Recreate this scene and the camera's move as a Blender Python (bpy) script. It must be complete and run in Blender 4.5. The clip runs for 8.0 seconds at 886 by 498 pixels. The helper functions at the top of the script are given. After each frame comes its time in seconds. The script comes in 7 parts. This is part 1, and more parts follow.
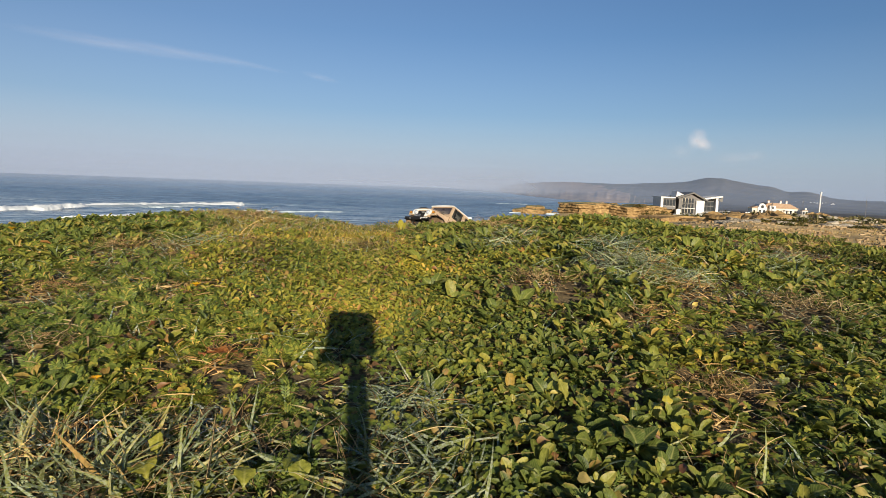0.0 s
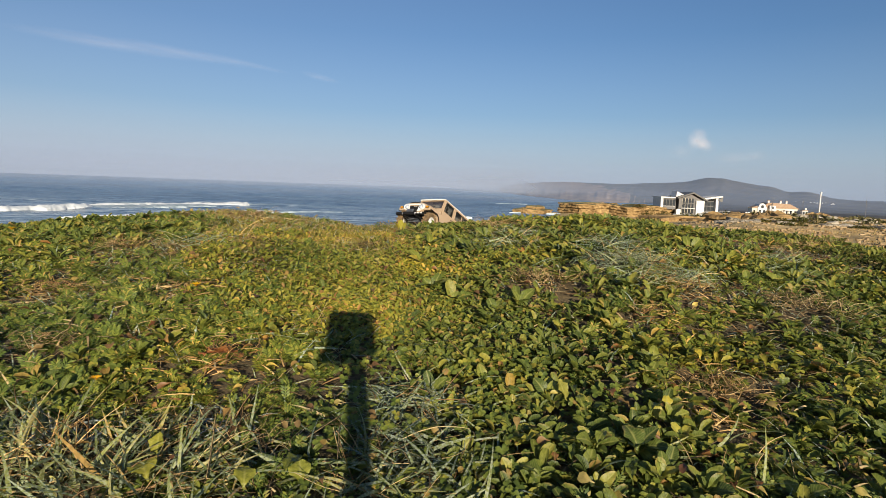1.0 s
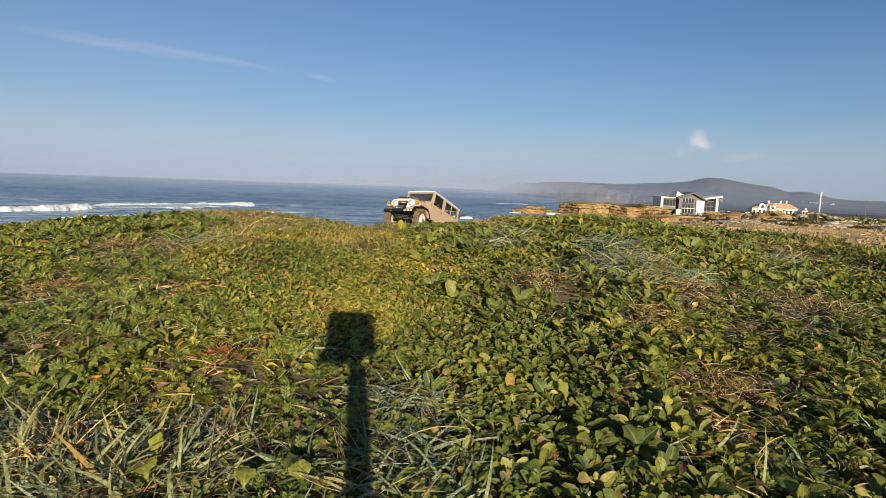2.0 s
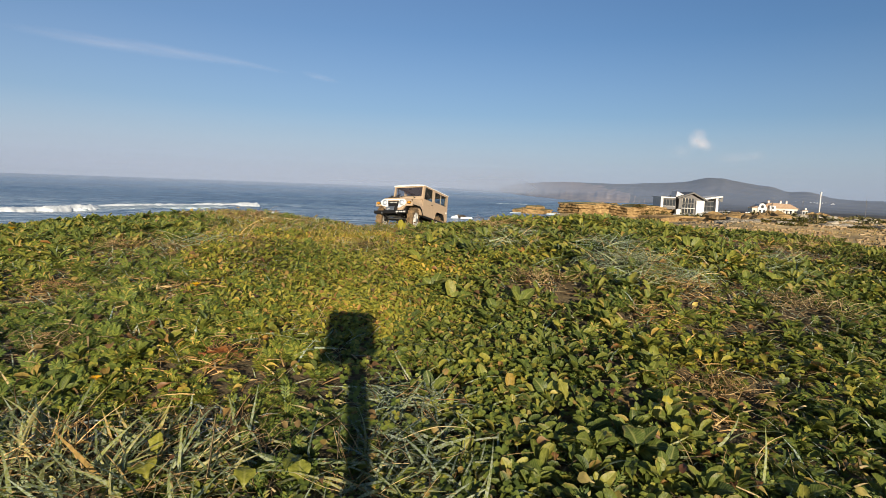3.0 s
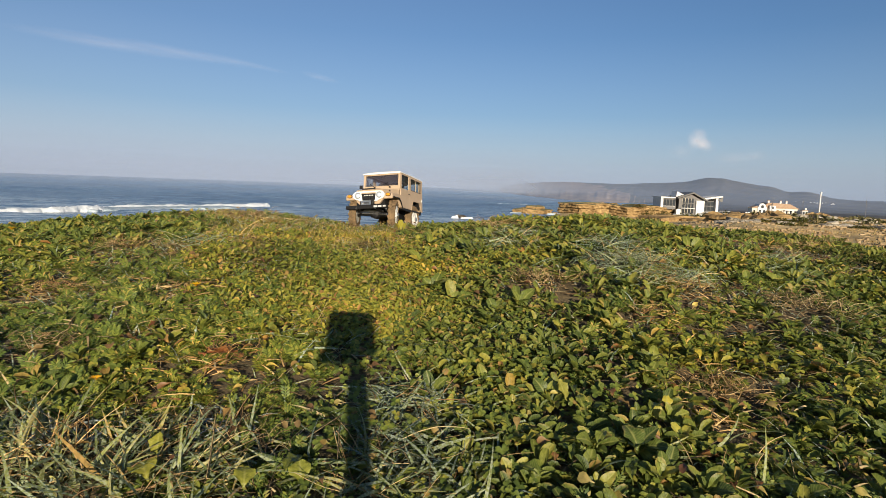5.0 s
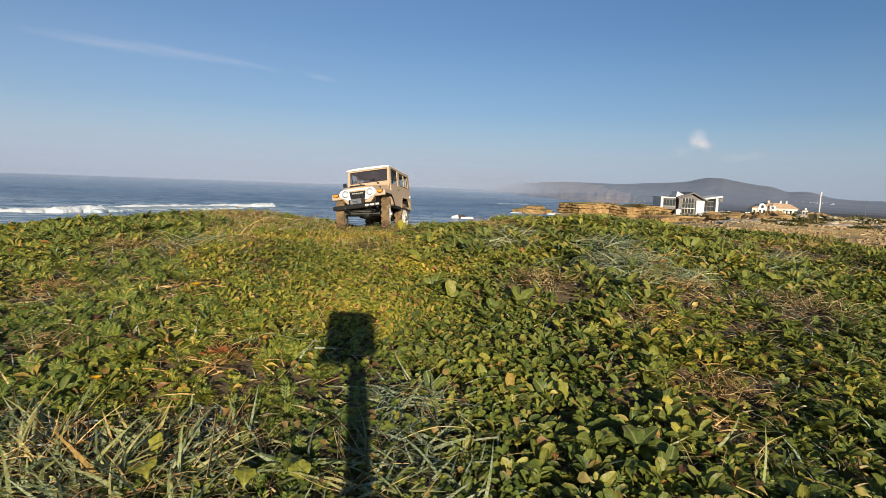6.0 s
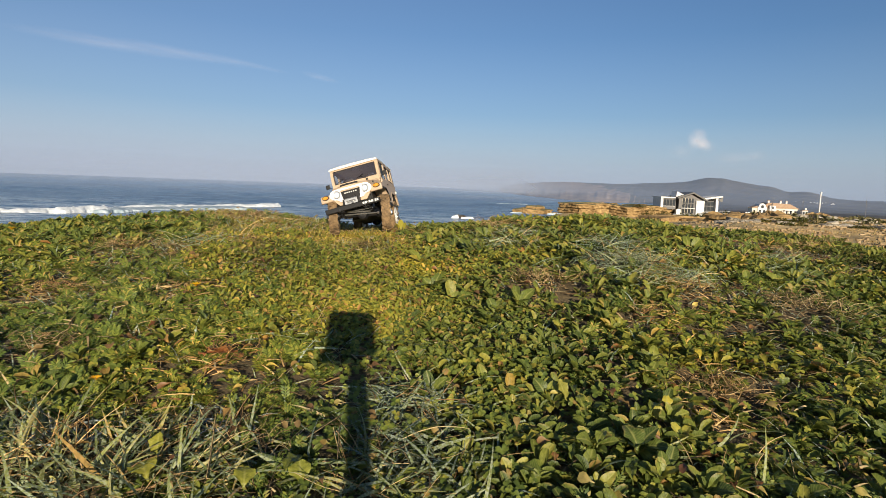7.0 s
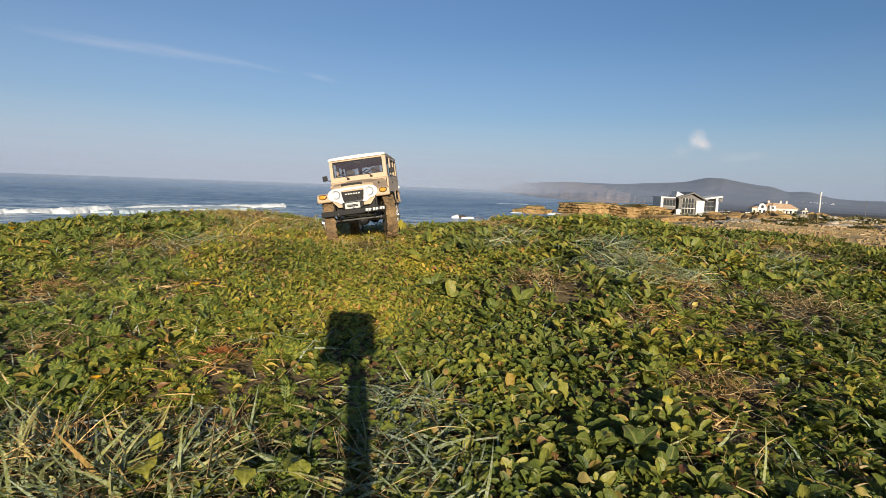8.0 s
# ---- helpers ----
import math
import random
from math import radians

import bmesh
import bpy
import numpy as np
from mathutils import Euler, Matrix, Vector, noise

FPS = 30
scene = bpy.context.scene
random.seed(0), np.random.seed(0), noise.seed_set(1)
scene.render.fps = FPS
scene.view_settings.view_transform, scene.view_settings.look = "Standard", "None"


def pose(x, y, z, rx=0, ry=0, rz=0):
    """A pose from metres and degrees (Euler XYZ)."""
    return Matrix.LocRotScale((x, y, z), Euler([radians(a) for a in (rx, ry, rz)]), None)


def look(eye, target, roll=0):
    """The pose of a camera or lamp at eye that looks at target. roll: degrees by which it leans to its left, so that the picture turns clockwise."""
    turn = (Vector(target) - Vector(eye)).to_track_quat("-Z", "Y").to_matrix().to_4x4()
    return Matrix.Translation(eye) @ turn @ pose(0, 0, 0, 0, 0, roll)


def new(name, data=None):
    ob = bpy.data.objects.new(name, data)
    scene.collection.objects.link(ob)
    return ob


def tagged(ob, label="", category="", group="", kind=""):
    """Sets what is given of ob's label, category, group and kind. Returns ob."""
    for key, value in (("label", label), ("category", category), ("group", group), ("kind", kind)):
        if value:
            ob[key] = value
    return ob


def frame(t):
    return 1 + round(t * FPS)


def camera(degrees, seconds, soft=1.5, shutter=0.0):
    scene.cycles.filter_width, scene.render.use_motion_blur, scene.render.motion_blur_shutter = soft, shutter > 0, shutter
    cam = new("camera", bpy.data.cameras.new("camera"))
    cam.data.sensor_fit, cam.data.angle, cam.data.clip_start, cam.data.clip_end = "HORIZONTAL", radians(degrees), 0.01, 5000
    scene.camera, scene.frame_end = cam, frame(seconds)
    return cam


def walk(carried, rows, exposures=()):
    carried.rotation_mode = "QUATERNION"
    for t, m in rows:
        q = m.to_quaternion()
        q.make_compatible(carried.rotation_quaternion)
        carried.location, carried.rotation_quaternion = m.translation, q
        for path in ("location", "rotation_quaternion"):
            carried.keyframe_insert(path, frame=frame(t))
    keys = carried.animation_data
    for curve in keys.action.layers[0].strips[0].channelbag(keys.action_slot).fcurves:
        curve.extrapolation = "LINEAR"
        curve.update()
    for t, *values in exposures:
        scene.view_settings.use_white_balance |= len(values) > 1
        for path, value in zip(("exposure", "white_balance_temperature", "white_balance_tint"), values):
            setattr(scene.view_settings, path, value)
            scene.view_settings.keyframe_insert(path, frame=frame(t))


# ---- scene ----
# ---------------------------------------------------------------- camera
EYE = 0.24                                   # lens height over the turf at its foot
SEA = -9.76                                  # sea level
cam = camera(74.0, 8.0, soft=0.5)
VIEW = pose(0, 0, EYE, 90 - 6.04, 0, 0) @ pose(0, 0, 0, 0, 0, 2.03)
walk(cam, [(0.0, VIEW), (8.0, VIEW)], exposures=[(0.0, 1.08), (8.0, 1.08)])

# ---------------------------------------------------------------- world and sun
SUN_AZ, SUN_EL = -8.81, 13.85                  # heading of the light and its height, degrees
world = bpy.data.worlds.new("sky")
scene.world = world
world.use_nodes = True
wn, wl = world.node_tree.nodes, world.node_tree.links
sky = wn.new("ShaderNodeTexSky")
sky.sky_type, sky.sun_disc = "NISHITA", False
sky.sun_elevation, sky.sun_rotation = radians(SUN_EL), radians(180 + SUN_AZ)
sky.air_density, sky.dust_density, sky.ozone_density, sky.altitude = 1.0, 0.6, 5.5, 0
wl.new(sky.outputs[0], wn["Background"].inputs[0])
wn["Background"].inputs[1].default_value = 0.0465
# sea haze: the sky pales to a dull lilac grey towards the horizon
haze, hz_mix = wn.new("ShaderNodeBackground"), wn.new("ShaderNodeMixShader")
haze.inputs[0].default_value, haze.inputs[1].default_value = (0.226, 0.258, 0.316, 1), 1.04
hz_tc, hz_sep, hz_ramp = wn.new("ShaderNodeTexCoord"), wn.new("ShaderNodeSeparateXYZ"), wn.new("ShaderNodeValToRGB")
wl.new(hz_tc.outputs["Generated"], hz_sep.inputs[0])
wl.new(hz_sep.outputs[2], hz_ramp.inputs[0])
_e = hz_ramp.color_ramp.elements
_e[0].position, _e[0].color = 0.0, (0.97, 0.97, 0.97, 1)
_e[1].position, _e[1].color = 0.5, (0.0, 0.0, 0.0, 1)
for _p, _v in ((0.05, 0.66), (0.12, 0.25), (0.24, 0.07)):
    _k = _e.new(_p)
    _k.color = (_v, _v, _v, 1)
# it lies over the sea and thins towards the land
hz_side, hz_low, hz_high = wn.new("ShaderNodeMapRange"), wn.new("ShaderNodeMath"), wn.new("ShaderNodeMath")
hz_side.interpolation_type = "SMOOTHSTEP"
for _k, _v in (("From Min", -0.45), ("From Max", 0.7), ("To Min", 1.0), ("To Max", 0.85)):
    hz_side.inputs[_k].default_value = _v
wl.new(hz_sep.outputs[0], hz_side.inputs["Value"])
hz_low.operation, hz_high.operation, hz_high.use_clamp = "MULTIPLY", "MULTIPLY_ADD", True
wl.new(hz_ramp.outputs[0], hz_low.inputs[0])
wl.new(hz_side.outputs[0], hz_low.inputs[1])
hz_thin = wn.new("ShaderNodeMapRange")
for _k, _v in (("From Min", -0.5), ("From Max", 0.45), ("To Min", 0.10), ("To Max", 0.0)):
    hz_thin.inputs[_k].default_value = _v
wl.new(hz_sep.outputs[0], hz_thin.inputs["Value"])
wl.new(hz_thin.outputs[0], hz_high.inputs[0])
hz_high.inputs[1].default_value = 1.0
wl.new(hz_low.outputs[0], hz_high.inputs[2])
wl.new(hz_high.outputs[0], hz_mix.inputs[0])
wl.new(wn["Background"].outputs[0], hz_mix.inputs[1])
wl.new(haze.outputs[0], hz_mix.inputs[2])
wl.new(hz_mix.outputs[0], wn["World Output"].inputs[0])

sun = new("sun", bpy.data.lights.new("sun", "SUN"))
sun.data.energy, sun.data.angle, sun.data.color = 3.3, radians(0.5), (1.0, 0.87, 0.68)
_az, _el = radians(SUN_AZ), radians(SUN_EL)
sun.matrix_world = look((0, 0, 0), (math.sin(_az) * math.cos(_el), math.cos(_az) * math.cos(_el), -math.sin(_el)))

# ---------------------------------------------------------------- materials
def nodes_of(name):
    m = bpy.data.materials.new(name)
    m.use_nodes = True
    nt = m.node_tree
    return m, nt.nodes, nt.links, nt.nodes["Principled BSDF"]


def ramp_node(n, stops):
    r = n.new("ShaderNodeValToRGB")
    e = r.color_ramp.elements
    while len(e) < len(stops):
        e.new(0.5)
    for k, (p, c) in zip(e, stops):
        k.position, k.color = p, (*c, 1)
    return r


def surface(name, c1, c2, scale=20.0, rough=0.6, metal=0.0, bump=0.2, fine=6.0, detail=5.0, spec=0.5, coat=0.0):
    """A surface in two tones, uneven at two scales, with a fine relief."""
    m, n, l, b = nodes_of(name)
    tc = n.new("ShaderNodeTexCoord")
    a = n.new("ShaderNodeTexNoise")
    a.inputs["Scale"].default_value, a.inputs["Detail"].default_value = scale, detail
    f = n.new("ShaderNodeTexNoise")
    f.inputs["Scale"].default_value, f.inputs["Detail"].default_value = scale * fine, 4
    l.new(tc.outputs["Object"], a.inputs["Vector"])
    l.new(tc.outputs["Object"], f.inputs["Vector"])
    mix = n.new("ShaderNodeMix")
    mix.data_type, mix.blend_type = "FLOAT", "MIX"
    mix.inputs[0].default_value = 0.4
    l.new(a.outputs[0], mix.inputs[2])
    l.new(f.outputs[0], mix.inputs[3])
    r = ramp_node(n, [(0.32, c1), (0.68, c2)])
    l.new(mix.outputs[0], r.inputs[0])
    l.new(r.outputs[0], b.inputs["Base Color"])
    b.inputs["Roughness"].default_value = rough
    b.inputs["Metallic"].default_value = metal
    b.inputs["Specular IOR Level"].default_value = spec
    b.inputs["Coat Weight"].default_value = coat
    if bump:
        bp = n.new("ShaderNodeBump")
        bp.inputs["Strength"].default_value, bp.inputs["Distance"].default_value = bump, 0.3 / scale
        l.new(mix.outputs[0], bp.inputs["Height"])
        l.new(bp.outputs[0], b.inputs["Normal"])
    return m


def foliage(name, stops, rough=0.5, clear=0.3, vein=300.0, frost=0.0, single=False, rib=0.0, sheen=0.4):
    """Leaves: a tone for each leaf, blotches, a pale rib, worn tips, light that shines through, and rime if any."""
    m, n, l, b = nodes_of(name)

    def maths(op, x, y=None, clamp=False):
        k = n.new("ShaderNodeMath")
        k.operation, k.use_clamp = op, clamp
        for i, v in enumerate((x, y)):
            if v is None:
                continue
            if isinstance(v, (int, float)):
                k.inputs[i].default_value = v
            else:
                l.new(v, k.inputs[i])
        return k.outputs[0]

    def blend(fac, x, y, how="MIX"):
        k = n.new("ShaderNodeMix")
        k.data_type, k.blend_type = "RGBA", how
        for i, v in ((0, fac), (6, x), (7, y)):
            if isinstance(v, (int, float)):
                k.inputs[i].default_value = v
            elif isinstance(v, tuple):
                k.inputs[i].default_value = (*v, 1)
            else:
                l.new(v, k.inputs[i])
        return k.outputs[2]

    geo, tc = n.new("ShaderNodeNewGeometry"), n.new("ShaderNodeTexCoord")
    info = n.new("ShaderNodeObjectInfo")
    chance = info.outputs["Random"] if single else geo.outputs["Random Per Island"]
    r = ramp_node(n, stops)
    l.new(chance, r.inputs[0])
    t = n.new("ShaderNodeTexNoise")
    t.inputs["Scale"].default_value, t.inputs["Detail"].default_value = vein, 3
    l.new(geo.outputs["Position"] if single else tc.outputs["Object"], t.inputs["Vector"])
    patch = n.new("ShaderNodeTexNoise")
    patch.inputs["Scale"].default_value, patch.inputs["Detail"].default_value = 4.5, 4
    l.new(geo.outputs["Position"], patch.inputs["Vector"])
    v = ramp_node(n, [(0.3, (0.72, 0.74, 0.62)), (0.7, (1.28, 1.22, 1.05))])
    l.new(t.outputs[0], v.inputs[0])
    v2 = ramp_node(n, [(0.34, (0.64, 0.72, 0.72)), (0.52, (1.0, 1.0, 0.92)), (0.68, (1.36, 1.18, 0.84))])
    l.new(patch.outputs[0], v2.inputs[0])
    out = blend(1.0, blend(1.0, r.outputs[0], v.outputs[0], "MULTIPLY"), v2.outputs[0], "MULTIPLY")
    if rib:
        at, sp = n.new("ShaderNodeAttribute"), n.new("ShaderNodeSeparateXYZ")
        at.attribute_name = "leaf"
        l.new(at.outputs["Vector"], sp.inputs[0])
        side = maths("ABSOLUTE", sp.outputs[1])
        line = maths("SUBTRACT", 1.0, maths("DIVIDE", side, 0.2), True)
        # side veins, slanting to the tip
        fan = maths("SUBTRACT", maths("MULTIPLY", sp.outputs[0], 38.0), maths("MULTIPLY", side, 7.0))
        fan = maths("MULTIPLY", maths("POWER", maths("ABSOLUTE", maths("SINE", fan)), 7.0), 0.35)
        out = blend(maths("MULTIPLY", maths("MAXIMUM", line, fan), rib), out, (0.46, 0.44, 0.14))
        # a share of the leaves has browned tips and rims
        old = maths("GREATER_THAN", maths("FRACT", maths("MULTIPLY", chance, 37.7)), 0.82)
        rim = maths("ADD", maths("MULTIPLY", sp.outputs[0], 0.7), maths("MULTIPLY", side, 0.35))
        rim = maths("MULTIPLY", maths("SUBTRACT", maths("ADD", rim, maths("MULTIPLY", t.outputs[0], 0.4)), 0.92), 3.0, True)
        out = blend(maths("MULTIPLY", maths("MULTIPLY", rim, old), 0.8), out, (0.34, 0.24, 0.07))
    if frost:
        fz = n.new("ShaderNodeTexNoise")
        fz.inputs["Scale"].default_value, fz.inputs["Detail"].default_value = 520, 2
        l.new(geo.outputs["Position"], fz.inputs["Vector"])
        fr = ramp_node(n, [(0.42, (0, 0, 0)), (0.62, (frost, frost, frost))])
        l.new(fz.outputs[0], fr.inputs[0])
        out = blend(fr.outputs[0], out, (0.62, 0.68, 0.66))
    l.new(out, b.inputs["Base Color"])
    b.inputs["Roughness"].default_value = rough
    b.inputs["Specular IOR Level"].default_value = sheen
    bp = n.new("ShaderNodeBump")
    bp.inputs["Strength"].default_value, bp.inputs["Distance"].default_value = 0.6, 0.0012
    l.new(t.outputs[0], bp.inputs["Height"])
    l.new(bp.outputs[0], b.inputs["Normal"])
    tr, ms = n.new("ShaderNodeBsdfTranslucent"), n.new("ShaderNodeMixShader")
    l.new(out, tr.inputs[0])
    ms.inputs[0].default_value = clear
    l.new(b.outputs[0], ms.inputs[1])
    l.new(tr.outputs[0], ms.inputs[2])
    l.new(ms.outputs[0], n["Material Output"].inputs[0])
    return m


SOIL = surface("mossy_soil", (0.050, 0.036, 0.018), (0.17, 0.125, 0.058), 45, 0.9, bump=0.8)
FIELD = surface("dry_field", (0.40, 0.26, 0.11), (0.82, 0.61, 0.30), 0.35, 1.0, bump=0.15, fine=9, spec=0.05)
GREENS = [(0.0, (0.072, 0.108, 0.026)), (0.35, (0.140, 0.178, 0.036)), (0.7, (0.215, 0.242, 0.048)), (0.93, (0.32, 0.31, 0.06)), (1.0, (0.38, 0.22, 0.08))]
# the hillside's greyed tones put part of the distance haze into its colour
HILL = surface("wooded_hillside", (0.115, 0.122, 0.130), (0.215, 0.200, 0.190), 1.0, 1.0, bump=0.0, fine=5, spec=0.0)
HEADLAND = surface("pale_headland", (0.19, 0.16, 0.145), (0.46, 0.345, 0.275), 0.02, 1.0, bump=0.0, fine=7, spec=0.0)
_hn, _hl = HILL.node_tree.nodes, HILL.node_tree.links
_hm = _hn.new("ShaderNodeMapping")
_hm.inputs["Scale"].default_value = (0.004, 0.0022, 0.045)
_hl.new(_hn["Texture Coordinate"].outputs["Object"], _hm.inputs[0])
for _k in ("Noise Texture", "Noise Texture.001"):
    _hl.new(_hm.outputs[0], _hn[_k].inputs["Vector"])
CLOVER = foliage("clover_leaf", GREENS)
SPOON_TONES = [(0.0, (0.062, 0.096, 0.027)), (0.35, (0.132, 0.170, 0.036)), (0.75, (0.215, 0.238, 0.047)), (0.93, (0.35, 0.318, 0.066)), (0.985, (0.38, 0.24, 0.08)), (1.0, (0.28, 0.125, 0.06))]
LIGHT_LEAF = foliage("light_leaf", [(0.0, (0.18, 0.20, 0.036)), (0.45, (0.30, 0.30, 0.052)), (0.8, (0.44, 0.37, 0.075)), (0.92, (0.48, 0.31, 0.11)), (1.0, (0.34, 0.17, 0.07))], rough=0.5, clear=0.35, sheen=0.3)
SPOON = foliage("spoon_leaf", SPOON_TONES, rough=0.48, clear=0.4, rib=0.4, sheen=0.3)
SPOON_ONE = foliage("broad_leaf", SPOON_TONES[:4] + [(1.0, (0.30, 0.26, 0.055))], rough=0.45, vein=260, single=True, rib=0.5, sheen=0.35)
FEATHER = foliage("feathery_leaf", [(0.0, (0.076, 0.118, 0.030)), (0.5, (0.148, 0.198, 0.042)), (0.88, (0.250, 0.275, 0.058)), (1.0, (0.45, 0.33, 0.12))], rough=0.5, sheen=0.3)
TURF = foliage("turf_blade", [(0.0, (0.19, 0.205, 0.045)), (0.4, (0.33, 0.32, 0.07)), (0.75, (0.46, 0.38, 0.12)), (1.0, (0.58, 0.42, 0.19))], clear=0.3)
BLADE_TONES = [(0.0, (0.10, 0.145, 0.045)), (0.65, (0.21, 0.255, 0.08)), (0.9, (0.31, 0.30, 0.12)), (1.0, (0.42, 0.30, 0.14))]
BLADE = foliage("frosted_blade", BLADE_TONES, rough=0.5, clear=0.15, frost=0.6)
BLADE_ONE = foliage("frosted_grass", BLADE_TONES, rough=0.5, clear=0.15, frost=0.42, single=True)
STRAW_TONES = [(0.0, (0.19, 0.105, 0.052)), (0.5, (0.43, 0.28, 0.145)), (1.0, (0.70, 0.53, 0.32))]
STRAW = foliage("straw", STRAW_TONES, rough=0.7, clear=0.05)
DRY_GRASS = foliage("dry_grass", [(0.0, (0.17, 0.115, 0.05)), (0.5, (0.36, 0.25, 0.115)), (1.0, (0.56, 0.42, 0.22))], rough=0.8, clear=0.1, vein=3.0)
STRAW_ONE = foliage("dry_stalk", STRAW_TONES, rough=0.7, clear=0.05, single=True)
DEAD_TONES = [(0.0, (0.11, 0.05, 0.03)), (0.4, (0.24, 0.14, 0.065)), (0.75, (0.36, 0.26, 0.10)), (1.0, (0.48, 0.41, 0.13))]
DEAD = foliage("dead_leaf", DEAD_TONES, rough=0.5, clear=0.2, vein=180)
RED_LEAF = foliage("red_leaf", [(0.0, (0.10, 0.035, 0.025)), (0.6, (0.22, 0.085, 0.045)), (1.0, (0.30, 0.14, 0.06))], rough=0.5, vein=180, single=True, rib=0.3)
BROWN_LEAF = foliage("brown_leaf", [(0.0, (0.16, 0.085, 0.04)), (1.0, (0.34, 0.21, 0.085))], rough=0.5, vein=180, single=True, rib=0.3)
YELLOW_LEAF = foliage("yellow_leaf", [(0.0, (0.28, 0.27, 0.045)), (1.0, (0.42, 0.37, 0.06))], rough=0.4, vein=340, single=True, rib=0.4)
PETAL = foliage("petal", [(0.0, (0.75, 0.38, 0.01)), (1.0, (0.8, 0.5, 0.02))], rough=0.5, single=True)
# ---------------------------------------------------------------- mesh tools
def solid(name, verts, faces, material, smooth=False, parent=None, label=""):
    me = bpy.data.meshes.new(name)
    me.from_pydata([tuple(v) for v in verts], [], [tuple(f) for f in faces])
    me.materials.append(material)
    if smooth:
        me.polygons.foreach_set("use_smooth", [True] * len(me.polygons))
    me.update()
    ob = new(name, me)
    ob.parent = parent
    return tagged(ob, label)


def soup(name, verts, tris, material, smooth=True, along=None):
    """One mesh out of arrays of corners and triangles; along: where each corner lies on its leaf."""
    me = bpy.data.meshes.new(name)
    me.vertices.add(len(verts))
    me.vertices.foreach_set("co", np.asarray(verts, np.float32).ravel())
    me.loops.add(len(tris) * 3)
    me.loops.foreach_set("vertex_index", np.asarray(tris, np.int32).ravel())
    me.polygons.add(len(tris))
    me.polygons.foreach_set("loop_start", np.arange(0, len(tris) * 3, 3, dtype=np.int32))
    me.polygons.foreach_set("use_smooth", np.full(len(tris), smooth))
    me.materials.append(material)
    if along is not None:
        me.attributes.new("leaf", "FLOAT_VECTOR", "POINT").data.foreach_set("vector", np.asarray(along, np.float32).ravel())
    me.update(calc_edges=True)
    me.validate()
    return new(name, me)


def fbm(x, y, seed=0.0, octaves=4):
    """Smooth uneven field, about -1 to 1, for arrays of places."""
    x, y = np.asarray(x, float), np.asarray(y, float)
    s, amp, tot = 0.0, 1.0, 0.0
    for k in range(octaves):
        f, p = 2.0 ** k, seed * 1.7 + k * 2.3
        s = s + amp * (np.sin(f * (1.0 * x + 0.6 * y) + p) * np.cos(f * (0.9 * y - 0.5 * x) + 1.3 * p)
                       + 0.6 * np.sin(f * (1.7 * x - 1.1 * y) + 2.1 * p + np.sin(f * 0.8 * y + p)))
        tot += 1.3 * amp
        amp *= 0.55
    return s / tot


# ---------------------------------------------------------------- the lie of the land
AZ = [-180, -60, -37, -32, -27, -20.5, -15, -10, -5.2, 0, 2.5, 6.4, 11.7, 19.4, 26.4, 37, 60, 180]
CREST = [0.0, 0.03, 0.077, 0.097, 0.108, 0.132, 0.121, 0.107, 0.094, 0.094, 0.102, 0.134, 0.138, 0.131, 0.108, 0.080, 0.06, 0.0]
RISE_D = [0.0, 0.33, 0.45, 0.80, 1.10, 1.40, 1.70, 2.0]
RISE = [-0.05, -0.03, 0.02, 0.46, 0.80, 0.97, 1.0, 0.97]
FALL_D = [2.0, 2.15, 2.35, 2.55, 2.7, 2.9, 4.0, 10, 24, 30]
FALL = [0.0, -0.012, -0.04, -0.095, -0.155, -0.24, -0.75, -4.0, -10.5, -12]
SHELF_D = [2.0, 2.4, 4.0, 8.0, 20, 60, 120, 200, 290, 400]
SHELF = [0.0, -0.02, -0.13, -0.42, -1.15, -3.3, -6.3, -9.1, -9.5, -13]
LAND_D = [2.0, 2.4, 4.0, 8.0, 20, 60, 120, 240, 300, 600, 5000]
LAND = [0.0, -0.01, -0.06, -0.2, -0.55, -1.85, -3.4, -6.7, -7.5, -8.0, -8.5]


